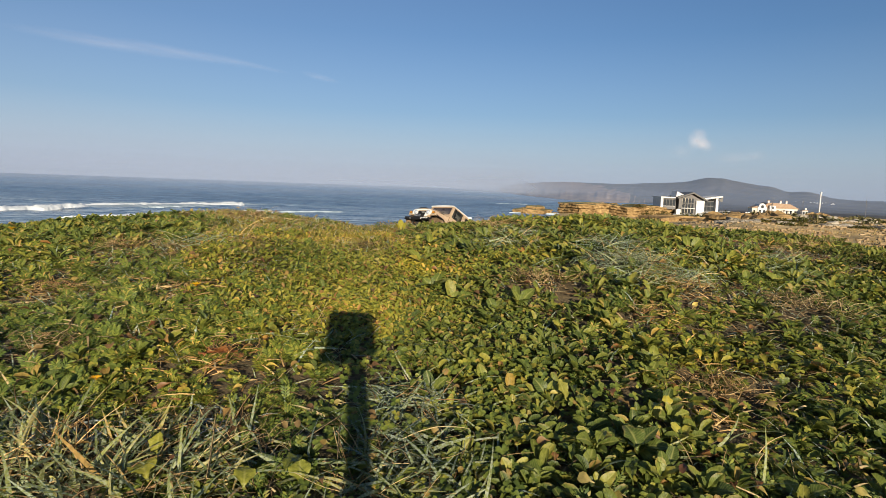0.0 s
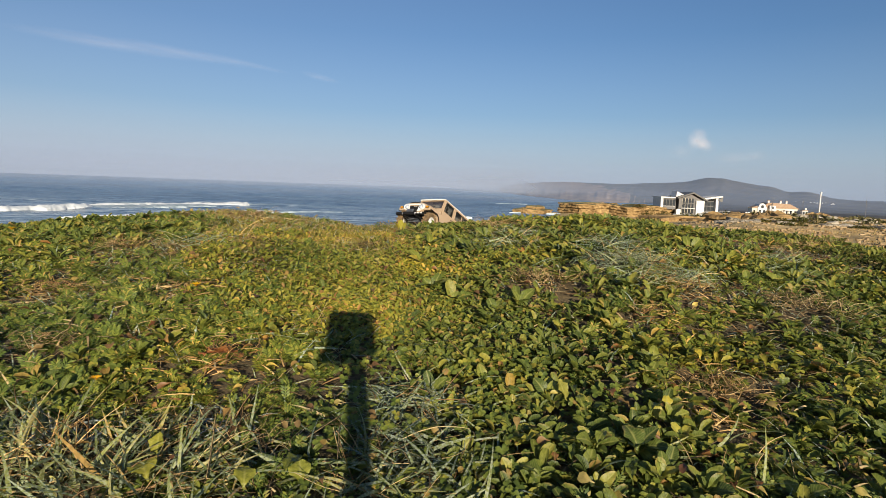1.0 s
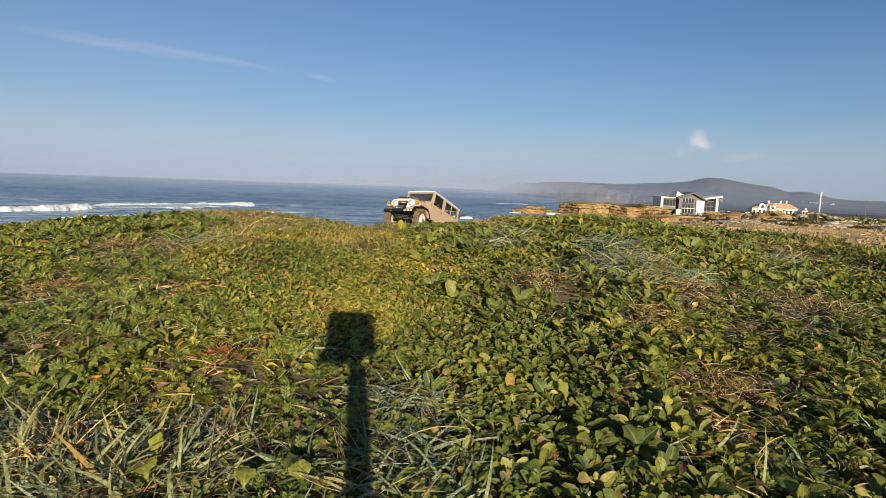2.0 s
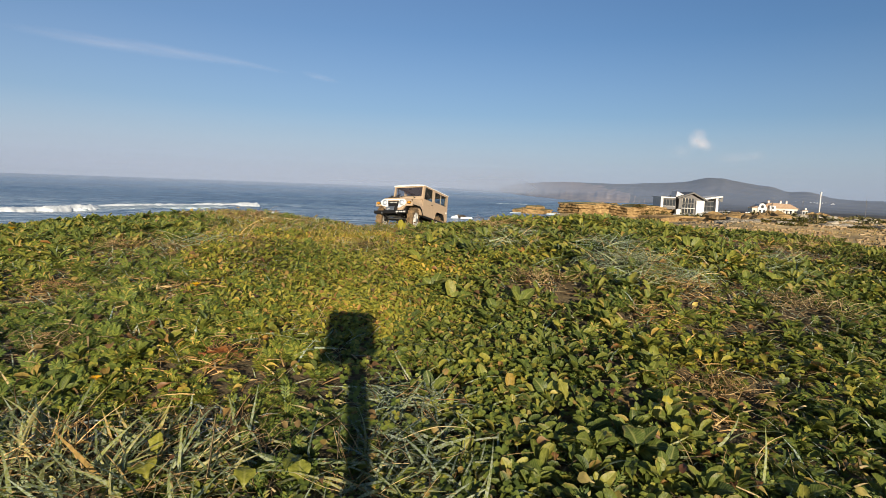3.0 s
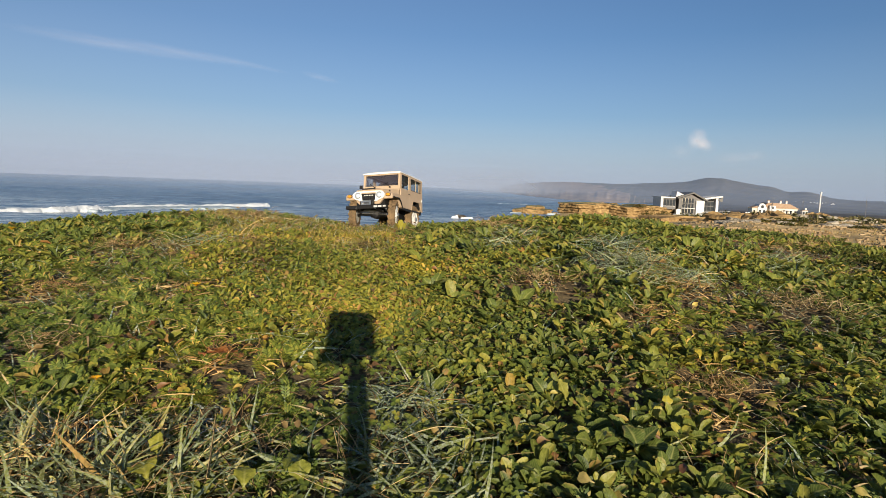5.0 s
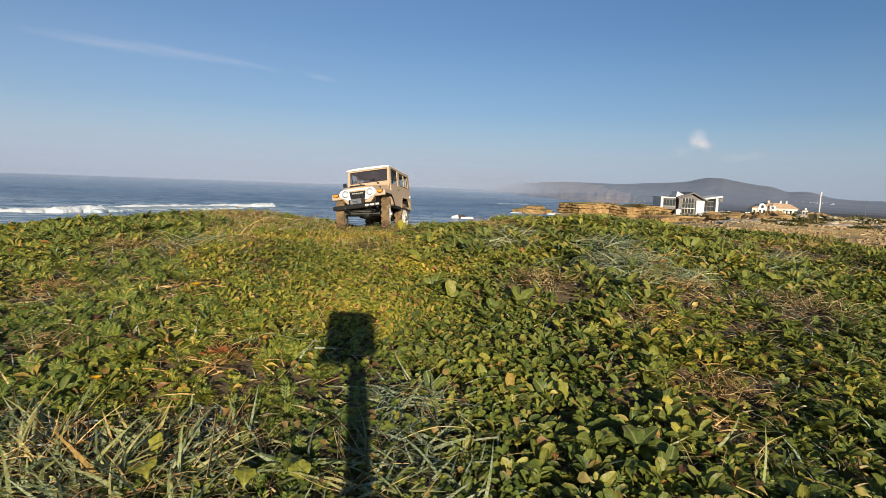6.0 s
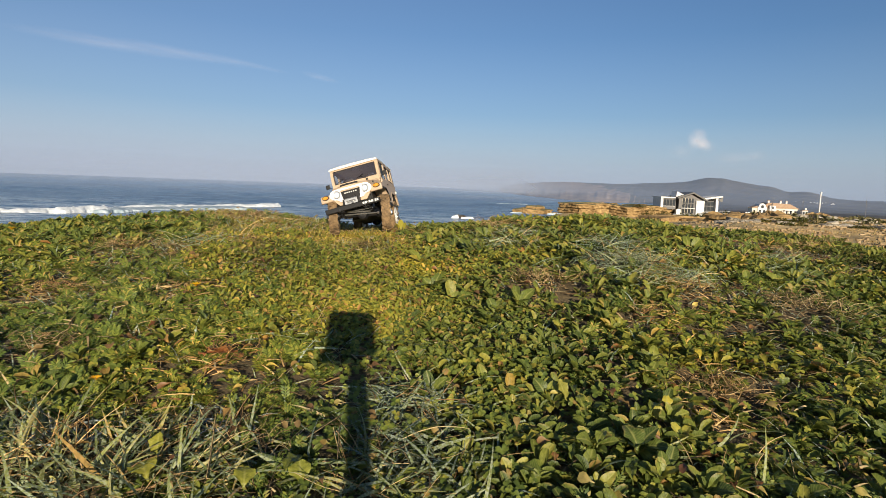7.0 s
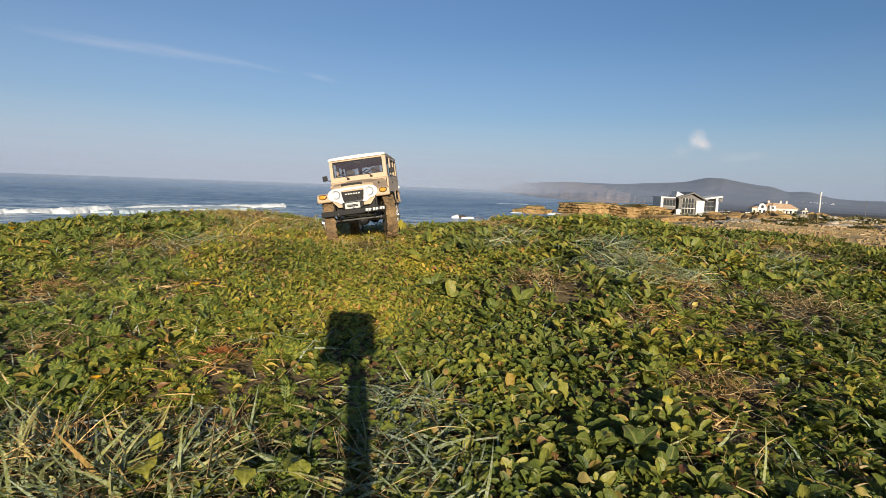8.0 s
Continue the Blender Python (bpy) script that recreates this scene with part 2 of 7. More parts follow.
def ground(x, y):
    """Height of the soil at a place, for arrays."""
    x, y = np.asarray(x, float), np.asarray(y, float)
    d, az = np.hypot(x, y), np.degrees(np.arctan2(x, y))
    c = np.interp(az, AZ, CREST)
    near = c * np.interp(d, RISE_D, RISE)
    sea_side = c * 0.97 + np.interp(d, FALL_D, FALL)
    land_side = c * 0.97 + np.interp(d, LAND_D, LAND)
    w = np.clip((az - 19.0 + 1.0 * fbm(d * 0.05, d * 0.03)) / 9.0, 0, 1) * (az < 100) + (az > 100) * 1.0 + (az < -100) * 1.0
    shelf = c * 0.97 + np.interp(d, SHELF_D, SHELF)
    v = np.clip((az - 9.0) / 2.5, 0, 1)
    far = (sea_side * (1 - v) + shelf * v) * (1 - w) + land_side * w
    z = np.where(d < 2.0, near, far)
    # the truck's way: a hollow under its near wheels on one side, a hump on the other
    z = z - 0.016 * np.exp(-((x + 0.285) / 0.06) ** 2) * np.clip((y - 1.27) / 0.08, 0, 1) * np.clip((2.2 - y) / 0.2, 0, 1)
    z = z + 0.016 * np.exp(-((x + 0.145) / 0.05) ** 2) * np.clip((y - 1.25) / 0.08, 0, 1) * np.clip((1.72 - y) / 0.15, 0, 1)
    # a bare hollow among the weeds
    z = z - 0.016 * np.exp(-((x - 0.300) / 0.055) ** 2 - ((y - 0.590) / 0.05) ** 2)
    lump = 0.013 * fbm(x * 6, y * 6, 1) + 0.009 * fbm(x * 17, y * 17, 2)
    return z + lump * np.clip(d, 0, 1.3) * np.where((az < 2) & (d > 1.1), 0.55, 1.0) + np.clip(d - 3, 0, 60) * 0.005 * fbm(x * 0.5, y * 0.5, 3)


def ground_sheet():
    az = np.radians(np.concatenate([np.arange(-180, -48, 3), np.arange(-48, 48, 0.5), np.arange(48, 180, 3)]))
    d = np.concatenate([[0.0, 0.1, 0.2], np.arange(0.28, 2.9, 0.02), np.geomspace(2.9, 1150, 84)])
    A, D = np.meshgrid(az, d)
    X, Y = D * np.sin(A), D * np.cos(A)
    Z = ground(X, Y)
    n, m = A.shape[1], A.shape[0]
    i, j = np.meshgrid(np.arange(m - 1), np.arange(n), indexing="ij")
    a, b = i * n + j, i * n + (j + 1) % n
    t1 = np.stack([a, b, b + n], -1).reshape(-1, 3)
    t2 = np.stack([a, b + n, a + n], -1).reshape(-1, 3)
    ob = soup("ground", np.stack([X, Y, Z], -1).reshape(-1, 3), np.concatenate([t1, t2])[:, ::-1], SOIL)
    ob.data.materials.append(FIELD)
    ob.data.materials.append(HILL)
    ring, spoke = np.tile(np.repeat(np.arange(m - 1), n), 2), np.tile(np.tile(np.arange(n), m - 1), 2)
    mid = d[ring]
    cx, cy = mid * np.sin(az[spoke]), mid * np.cos(az[spoke])
    ob.data.polygons.foreach_set("material_index", (mid > 3.4 + 1.1 * fbm(cx * 1.5, cy * 1.5, 40)).astype(np.int32) + (mid > 330))
    return tagged(ob, "uneven soil of the cliff top falling to dry field", "ground", kind="structure")


ground_sheet()
# ---------------------------------------------------------------- sea
def water_material():
    m, n, l, b = nodes_of("sea_water")
    tc, mp = n.new("ShaderNodeTexCoord"), n.new("ShaderNodeMapping")
    mp.inputs["Scale"].default_value = (0.12, 0.45, 1)
    l.new(tc.outputs["Object"], mp.inputs[0])
    w1, w2 = n.new("ShaderNodeTexNoise"), n.new("ShaderNodeTexNoise")
    w3 = n.new("ShaderNodeTexNoise")
    for k, s in ((w1, 1.0), (w2, 0.12), (w3, 0.32)):
        k.inputs["Scale"].default_value, k.inputs["Detail"].default_value = s, 6
        l.new(mp.outputs[0], k.inputs["Vector"])
    both = n.new("ShaderNodeMix")
    both.data_type = "FLOAT"
    both.inputs[0].default_value = 0.5
    l.new(w2.outputs[0], both.inputs[2])
    l.new(w3.outputs[0], both.inputs[3])
    r = ramp_node(n, [(0.38, (0.036, 0.074, 0.130)), (0.5, (0.082, 0.140, 0.205)), (0.64, (0.19, 0.26, 0.295))])
    l.new(both.outputs[0], r.inputs[0])
    # streaks of old foam in the surf zone
    st, sp, zone, cut, mul, fm = (n.new("ShaderNodeTexNoise"), n.new("ShaderNodeSeparateXYZ"), n.new("ShaderNodeMapRange"), n.new("ShaderNodeMapRange"), n.new("ShaderNodeMath"), n.new("ShaderNodeMix"))
    st.inputs["Scale"].default_value, st.inputs["Detail"].default_value, st.inputs["Distortion"].default_value = 0.55, 8, 1.2
    l.new(mp.outputs[0], st.inputs["Vector"])
    l.new(tc.outputs["Object"], sp.inputs[0])
    l.new(sp.outputs[1], zone.inputs["Value"])
    for k, v in (("From Min", 300), ("From Max", 185), ("To Min", 0), ("To Max", 1)):
        zone.inputs[k].default_value = v
    l.new(st.outputs[0], cut.inputs["Value"])
    for k, v in (("From Min", 0.42), ("From Max", 0.66), ("To Min", 0), ("To Max", 0.9)):
        cut.inputs[k].default_value = v
    mul.operation = "MULTIPLY"
    l.new(zone.outputs[0], mul.inputs[0])
    l.new(cut.outputs[0], mul.inputs[1])
    fm.data_type = "RGBA"
    l.new(mul.outputs[0], fm.inputs[0])
    l.new(r.outputs[0], fm.inputs[6])
    fm.inputs[7].default_value = (0.5, 0.56, 0.58, 1)
    l.new(fm.outputs[2], b.inputs["Base Color"])
    b.inputs["Roughness"].default_value, b.inputs["IOR"].default_value = 0.22, 1.33
    bp = n.new("ShaderNodeBump")
    bp.inputs["Strength"].default_value, bp.inputs["Distance"].default_value = 1.0, 1.2
    l.new(w1.outputs[0], bp.inputs["Height"])
    l.new(bp.outputs[0], b.inputs["Normal"])
    return m


WATER = water_material()
FOAM = surface("sea_foam", (0.50, 0.55, 0.58), (0.82, 0.83, 0.82), 0.7, 0.8, bump=0.25)
WASH = surface("foam_streaks", (0.14, 0.22, 0.27), (0.60, 0.66, 0.68), 0.3, 0.7, bump=0.0, fine=5)


def swell(x, y):
    return (0.5 * np.sin(y * 0.16 + 0.35 * np.sin(x * 0.03) + 0.02 * x) + 0.35 * np.sin(y * 0.37 + 0.05 * x + 1.4 * np.sin(x * 0.021)) + 0.22 * fbm(x * 0.2, y * 0.5, 5)) * np.clip(1.5 - y / 900, 0.25, 1)


def sea_sheet():
    az = np.radians(np.concatenate([np.arange(-180, -56, 4), np.arange(-56, 46, 0.5), np.arange(46, 180, 4)]))
    d = np.concatenate([[0.5], np.geomspace(14, 4900, 200)])
    A, D = np.meshgrid(az, d)
    X, Y = D * np.sin(A), D * np.cos(A)
    Z = SEA + np.where(D < 2500, swell(X, Y), 0) * 0.6 - 0.2
    n, m = A.shape[1], A.shape[0]
    i, j = np.meshgrid(np.arange(m - 1), np.arange(n), indexing="ij")
    a, b = i * n + j, i * n + (j + 1) % n
    t = np.concatenate([np.stack([a, b, b + n], -1).reshape(-1, 3), np.stack([a, b + n, a + n], -1).reshape(-1, 3)])[:, ::-1]
    return tagged(soup("water", np.stack([X, Y, Z], -1).reshape(-1, 3), t, WATER), "blue ocean with a low swell under haze", "sea", kind="structure")


sea_sheet()


def breaker(p0, p1, height, depth, seed, low, label, stuff=None):
    """A line of broken surf from p0 to p1: a lumpy white ridge with a ragged skirt, lower at its tail; its own space lies at the middle of its foot, x along the line."""
    rng = np.random.default_rng(seed)
    p0, p1 = np.array(p0, float), np.array(p1, float)
    ln = float(np.hypot(*(p1 - p0)))
    nx, ny = int(ln / 0.3), 18
    xs, u = np.linspace(-ln / 2, ln / 2, nx), np.linspace(-1, 1, ny)
    XX, U = np.meshgrid(xs, u)
    s = XX / ln + 0.5
    end = np.clip(s / 0.15, 0, 1) ** 0.6 * np.clip((1 - s) / 0.07, 0, 1) ** 0.6 * (low + (1 - low) * s ** 1.5)
    prof = np.clip(1 - np.abs(U) ** 1.6, 0, 1)
    h = height * prof * end * (0.85 + 0.4 * fbm(XX * 0.22, U * 2 + seed, seed) + 0.14 * fbm(XX * 1.1, U * 5, seed + 3) + 0.05 * rng.standard_normal(XX.shape))
    Y = U * depth * (0.8 + 0.5 * fbm(XX * 0.35, U * 0 + seed, seed + 1)) * (0.5 + 0.5 * end) + 1.1 * fbm(XX * 0.09, U * 0, seed + 2)
    V = np.stack([XX, Y, h - 0.5 + 0.45 * min(1.0, height / 0.4) * prof * np.clip(end * 3, 0, 1) * (0.85 + 0.5 * fbm(XX * 0.8, U * 3, seed + 7)) - 1.6 * (np.abs(U) > 0.99)], -1).reshape(-1, 3)
    i, j = np.meshgrid(np.arange(ny - 1), np.arange(nx - 1), indexing="ij")
    a = i * nx + j
    t = np.concatenate([np.stack([a, a + 1, a + nx + 1], -1).reshape(-1, 3), np.stack([a, a + nx + 1, a + nx], -1).reshape(-1, 3)])
    ob = tagged(soup("breaking_wave", V, t, stuff or FOAM), label, "wave", group="breaking waves")
    mid, way = (p0 + p1) / 2, p1 - p0
    return ob, (float(mid[0]), float(mid[1]), SEA + 0.28, math.degrees(math.atan2(way[1], way[0])))


# ---------------------------------------------------------------- far land
CLIFF = surface("sandstone", (0.15, 0.088, 0.036), (0.48, 0.325, 0.145), 0.30, 0.95, bump=0.9, fine=5, spec=0.1)
WET_ROCK = surface("wet_rock", (0.025, 0.02, 0.016), (0.09, 0.07, 0.05), 0.6, 0.5, bump=0.8)
SCRUB = surface("cliff_top_scrub", (0.05, 0.06, 0.02), (0.2, 0.17, 0.07), 0.5, 0.95, bump=0.8)

RIDGE_AZ = [5.3, 6.9, 9.3, 11.7, 14.9, 16.6, 18.9, 20.6, 22.2, 23.2, 24.0, 24.6, 25.1, 25.5, 26.6, 27.7, 28.8, 30.1, 31.2, 31.9, 33.1, 34.5, 40, 52]
RIDGE_UP = [0.002, 0.009, 0.0135, 0.0153, 0.0147, 0.0145, 0.0173, 0.0188, 0.0212, 0.0261, 0.0285, 0.0275, 0.0282, 0.0258, 0.0225, 0.019, 0.0174, 0.0097, 0.0115, 0.0102, 0.0034, 0.0012, 0.001, 0.0]
SHORE_AZ = [5.3, 6.5, 8.0, 11, 14, 17, 21, 52]
SHORE_D = [1700, 1250, 950, 740, 650, 640, 700, 900]


def mountains():
    az = np.arange(5.3, 52, 0.12)
    u = np.concatenate([np.linspace(0, 0.05, 6)[:-1], np.linspace(0.05, 1, 55)])
    A, U = np.meshgrid(az, u)
    ds = np.interp(A, SHORE_AZ, SHORE_D)
    D = ds + (3900 - ds) * U
    wide = np.linspace(-0.25, 0.25, 5)
    line = np.mean([np.interp(az + o, RIDGE_AZ, RIDGE_UP) for o in wide], axis=0)
    top = np.broadcast_to(line, A.shape) * 3900 + EYE
    base = SEA - 1.0 + 2.2 * np.clip((A - 15) / 5, 0, 1)
    s = U ** 1.25
    shape = base + (top - base) * s
    XX, YY = D * np.sin(np.radians(A)), D * np.cos(np.radians(A))
    rough = fbm(XX / 260, YY / 260, 7) * 7 + fbm(XX / 80, YY / 80, 8) * 3
    Z = shape + rough * np.sin(np.pi * np.clip(U, 0, 1)) * np.clip((top + 12) / 60, 0.12, 1) * np.clip(D / 2500, 0.1, 1)
    Z += np.clip(U * 8 - 7, 0, 1) * 1.6 * fbm(A * 7, A * 0, 32)
    # gullies running down to the shore
    Z -= 3.2 * np.abs(fbm(A * 1.3, U * 11, 33)) * np.sin(np.pi * U) * np.clip(top / 60, 0, 1)
    cliffs = np.clip(1.4 - np.abs(A - 12.5) / 7.0, 0, 1) * np.clip(U * 40, 0, 1) * np.clip(1 - U * 1.3, 0, 1)
    Z += cliffs * (9 + 2.5 * fbm(A * 2.2, U * 3, 71))
    X, Y = D * np.sin(np.radians(A)), D * np.cos(np.radians(A))
    n, m = A.shape[1], A.shape[0]
    V = np.stack([X, Y, Z], -1).reshape(-1, 3)
    i, j = np.meshgrid(np.arange(m - 1), np.arange(n - 1), indexing="ij")
    a = i * n + j
    t = np.concatenate([np.stack([a, a + 1, a + n + 1], -1).reshape(-1, 3), np.stack([a, a + n + 1, a + n], -1).reshape(-1, 3)])[:, ::-1]
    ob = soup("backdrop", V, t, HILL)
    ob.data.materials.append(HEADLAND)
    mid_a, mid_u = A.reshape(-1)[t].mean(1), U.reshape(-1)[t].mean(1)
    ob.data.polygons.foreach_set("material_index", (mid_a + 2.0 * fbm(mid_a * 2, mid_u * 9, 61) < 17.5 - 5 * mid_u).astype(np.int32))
    return tagged(ob, "hazy mauve coastal hills beyond the bay", "hills", kind="structure")


mountains()


def rock_mass(name, outline, z_top, z_base, seed, label, inset=2.2, layer=0.55, stone=None):
    """Layered rock: ledges one over the other, each with its own ragged outline, with a scrubby top."""
    o = np.array(outline, float)
    pts = []
    for k in range(len(o)):
        a, b = o[k], o[(k + 1) % len(o)]
        n = max(2, int(np.hypot(*(b - a)) / 1.1))
        pts += [a + (b - a) * s for s in np.linspace(0, 1, n, endpoint=False)]
    P = np.array(pts)
    c = P.mean(0)
    nl = max(3, int((z_top - z_base) / layer))
    V, F, MI = [], [], []
    rng = np.random.default_rng(seed)
    nP = len(P)
    for k in range(nl):
        z0, z1 = z_base + (z_top - z_base) * k / nl, z_base + (z_top - z_base) * (k + 1) / nl
        t = (k + 0.5) / nl
        out = P - c
        ln = np.linalg.norm(out, axis=1, keepdims=True)
        push = (1 - t) * inset * 0.5 + 0.8 * fbm(P[:, 0] * 0.4, P[:, 1] * 0.4 + k * 0.3, seed) + 0.8 * fbm(P[:, 0] * 1.3 + 5 * k, P[:, 1] * 1.3, seed + 2) + rng.uniform(-0.8, 0.8)
        Q = P + out / ln * push[:, None]
        drop = 0.6 * fbm(P[:, 0] * 0.22, P[:, 1] * 0.22, seed + 4)
        b0 = len(V)
        V += [(q[0], q[1], z0 + dz - 0.02) for q, dz in zip(Q, drop)] + [(q[0], q[1], z1 + dz) for q, dz in zip(Q, drop)]
        for j in range(nP):
            j2 = (j + 1) % nP
            F.append((b0 + j, b0 + j2, b0 + nP + j2, b0 + nP + j))
            MI.append(0)
        inner = c + (Q - c) * 0.85
        b1 = len(V)
        V += [(q[0], q[1], z1 + dz + (0.25 if k == nl - 1 else 0)) for q, dz in zip(inner, drop)]
        for j in range(nP):
            j2 = (j + 1) % nP
            F.append((b0 + nP + j, b0 + nP + j2, b1 + j2, b1 + j))
            MI.append(1 if k == nl - 1 else 0)
        if k == nl - 1:
            for q in (0.6, 0.3):
                b2 = len(V)
                V += [(c[0] + (p[0] - c[0]) * q, c[1] + (p[1] - c[1]) * q, z1 + dz + rng.uniform(-0.35, 0.6)) for p, dz in zip(Q, drop)]
                for j in range(nP):
                    j2 = (j + 1) % nP
                    F.append((b1 + j, b1 + j2, b2 + j2, b2 + j))
                    MI.append(int(rng.random() < 0.6))
                b1 = b2
            F.append(tuple(range(b1, b1 + nP)))
            MI.append(1)
    ob = solid(name, V, F, stone or CLIFF)
    ob.data.materials.append(stone or SCRUB)
    ob.data.polygons.foreach_set("material_index", MI)
    return tagged(ob, label, "rock", kind="structure" if name == "cliff" else "")


def spot(px, d):
    """Plan place at a bearing, given as the tangent off the axis, and a distance along the axis."""
    return (px * d, d)


rock_mass("cliff", [spot(0.195, 262), spot(0.23, 250), spot(0.28, 247), spot(0.31, 240), spot(0.355, 244), spot(0.40, 256), spot(0.36, 275), spot(0.22, 276)], -5.0, -11.2, 4, "layered ochre sandstone cliff with scrub on top")
rock_mass("cliff", [spot(0.34, 248), spot(0.37, 241), spot(0.42, 244), spot(0.47, 240), spot(0.53, 246), spot(0.58, 290), spot(0.40, 300)], -8.3, -11.5, 14, "low orange sandstone ledges below the house")
rock_mass("cliff", [spot(0.33, 176), spot(0.37, 160), spot(0.40, 163), spot(0.44, 156), spot(0.48, 160), spot(0.53, 150), spot(0.57, 165), spot(0.50, 182), spot(0.38, 186)], -6.3, -9.6, 34, "broken orange sandstone ledges below the house", stone=CLIFF)
rock_mass("rock_ledge", [spot(0.50, 72), spot(0.53, 69), spot(0.57, 71), spot(0.60, 74), spot(0.55, 80), spot(0.51, 79)], -1.85, -3.2, 51, "broken ochre rock ledge on the dry field", inset=1.0, layer=0.28, stone=CLIFF)
rock_mass("rock_ledge", [spot(0.44, 90), spot(0.48, 86), spot(0.52, 88), spot(0.50, 96), spot(0.45, 96)], -2.55, -4.2, 52, "broken ochre rock ledge on the dry field", inset=1.2, layer=0.3, stone=CLIFF)
rock_mass("rock_ledge", [spot(0.60, 92), spot(0.64, 88), spot(0.69, 91), spot(0.67, 98), spot(0.62, 98)], -2.55, -4.2, 53, "broken ochre rock ledge on the dry field", inset=1.2, layer=0.3, stone=CLIFF)
rock_mass("sea_rock", [spot(0.118, 266), spot(0.135, 261), spot(0.165, 262), spot(0.18, 268), spot(0.16, 276), spot(0.13, 275)], -8.4, -11, 9, "low brown rock islet washed by surf", layer=0.4)
rock_mass("sea_rock", [spot(0.138, 264), spot(0.155, 262), spot(0.17, 267), spot(0.15, 272)], -7.1, -9.5, 19, "brown rock hump on the islet", layer=0.35, inset=3.0)
rock_mass("sea_rock", [spot(0.016, 198.5), spot(0.028, 197.5), spot(0.036, 199), spot(0.028, 201)], -9.5, -11, 29, "dark rock just above the surf", layer=0.2, inset=2.5, stone=WET_ROCK)

# ---------------------------------------------------------------- surf
SURF = []


def add_surf(rows):
    """Lines of foam: tail, head, height, depth, seed, height of the tail, shift in x, y and z over the clip, label, and the material if it is not thick foam."""
    for p0, p1, high, deep, seed, low, shift, text, *stuff in rows:
        ob, at = breaker(p0, p1, high, deep, seed, low, text, *stuff)
        SURF.append((ob, at, shift))


add_surf([
    ((-123, 144), (-108.2, 179.7), 1.15, 2.6, 1, 0.6, (16.0, -14.0, 0.25), "tumbling white breaker rolling shorewards"),
    ((-117.0, 184.4), (-82.9, 241.9), 0.85, 2.4, 2, 0.7, (21.0, -14.6, 0.3), "long white line of a spilling breaker"),
    ((-89.5, 230.8), (-82.7, 241.5), 0.9, 2.6, 12, 0.5, (21.0, -14.6, 0.6), "white head of a spilling breaker"),
    ((-87, 132.2), (-67.4, 172.3), 0.4, 1.2, 3, 0.7, (8.0, -17.0, -0.2), "low ragged line of spent foam"),
    ((-63.4, 184.4), (-57.0, 193.7), 0.4, 1.2, 4, 0.6, (5.0, -9.0, -0.9), "small patch of spent foam"),
    ((-55.1, 197.4), (-35.7, 207.7), 0.2, 0.8, 5, 0.3, (3.0, -6.0, -1.6), "thin streak of spent foam", WASH)])
add_surf([
    ((2.0, 195.5), (4.6, 196.0), 0.6, 0.7, 6, 0.3, (0.4, -0.6, 0.1), "white splash against a sunken rock"),
    ((5.0, 195.2), (9.4, 195.6), 0.3, 0.6, 16, 0.5, (0.6, -1.0, 0.0), "low white foam beside a sunken rock"),
    ((-118, 172), (-90, 222), 0.34, 8.0, 21, 0.8, (20.0, -14.0, 0.32), "flat carpet of foam trailing behind a breaker", WASH),
    ((34.7, 406), (57.1, 410), 0.2, 1.6, 7, 0.4, (0.0, -3.0, 0.0), "thin white streak of surf", WASH),
    ((44.7, 259), (51.9, 260), 0.25, 0.9, 8, 0.4, (0.5, -1.0, 0.0), "white surf at the foot of the islet", WASH),
    ((28.6, 259.5), (33.8, 259.5), 0.15, 0.7, 9, 0.4, (0.5, -1.0, 0.0), "white surf at the foot of the islet", WASH)])


def rolling_wave(x0, x1, dip, high, deep, seed, shift, label):
    """A smooth unbroken wave: a long ridge of water with a steeper front."""
    d = (EYE - SEA) * 1000 / dip
    xs, us = np.linspace(x0 * d, x1 * d, 120), np.linspace(-1, 1, 13)
    XX, U = np.meshgrid(xs, us)
    end = np.sin(np.pi * np.clip((XX - xs[0]) / (xs[-1] - xs[0]), 0, 1)) ** 0.5
    Z = high * end * np.exp(-(np.where(U < 0, U * 2.6, U * 1.6)) ** 2) * (1 + 0.15 * fbm(XX * 0.1, U, seed)) - 0.45
    Y = U * deep + 2.0 * fbm(XX * 0.03, U * 0, seed)
    V = np.stack([XX - XX.mean(), Y, Z], -1).reshape(-1, 3)
    n = 120
    i, j = np.meshgrid(np.arange(12), np.arange(n - 1), indexing="ij")
    a = i * n + j
    t = np.concatenate([np.stack([a, a + 1, a + n + 1], -1).reshape(-1, 3), np.stack([a, a + n + 1, a + n], -1).reshape(-1, 3)])
    ob = tagged(soup("rolling_wave", V, t, WATER), label, "wave", group="rolling waves")
    SURF.append((ob, (float(XX.mean()), d, SEA, 0.0), shift))


rolling_wave(-0.85, -0.22, 45.5, 0.75, 7.0, 3, (12.0, -6.0, 0.0), "dark blue wave rising behind the surf")
rolling_wave(-0.46, -0.24, 40, 0.8, 8.0, 4, (6.0, -8.0, 0.0), "smooth dark swell far out")

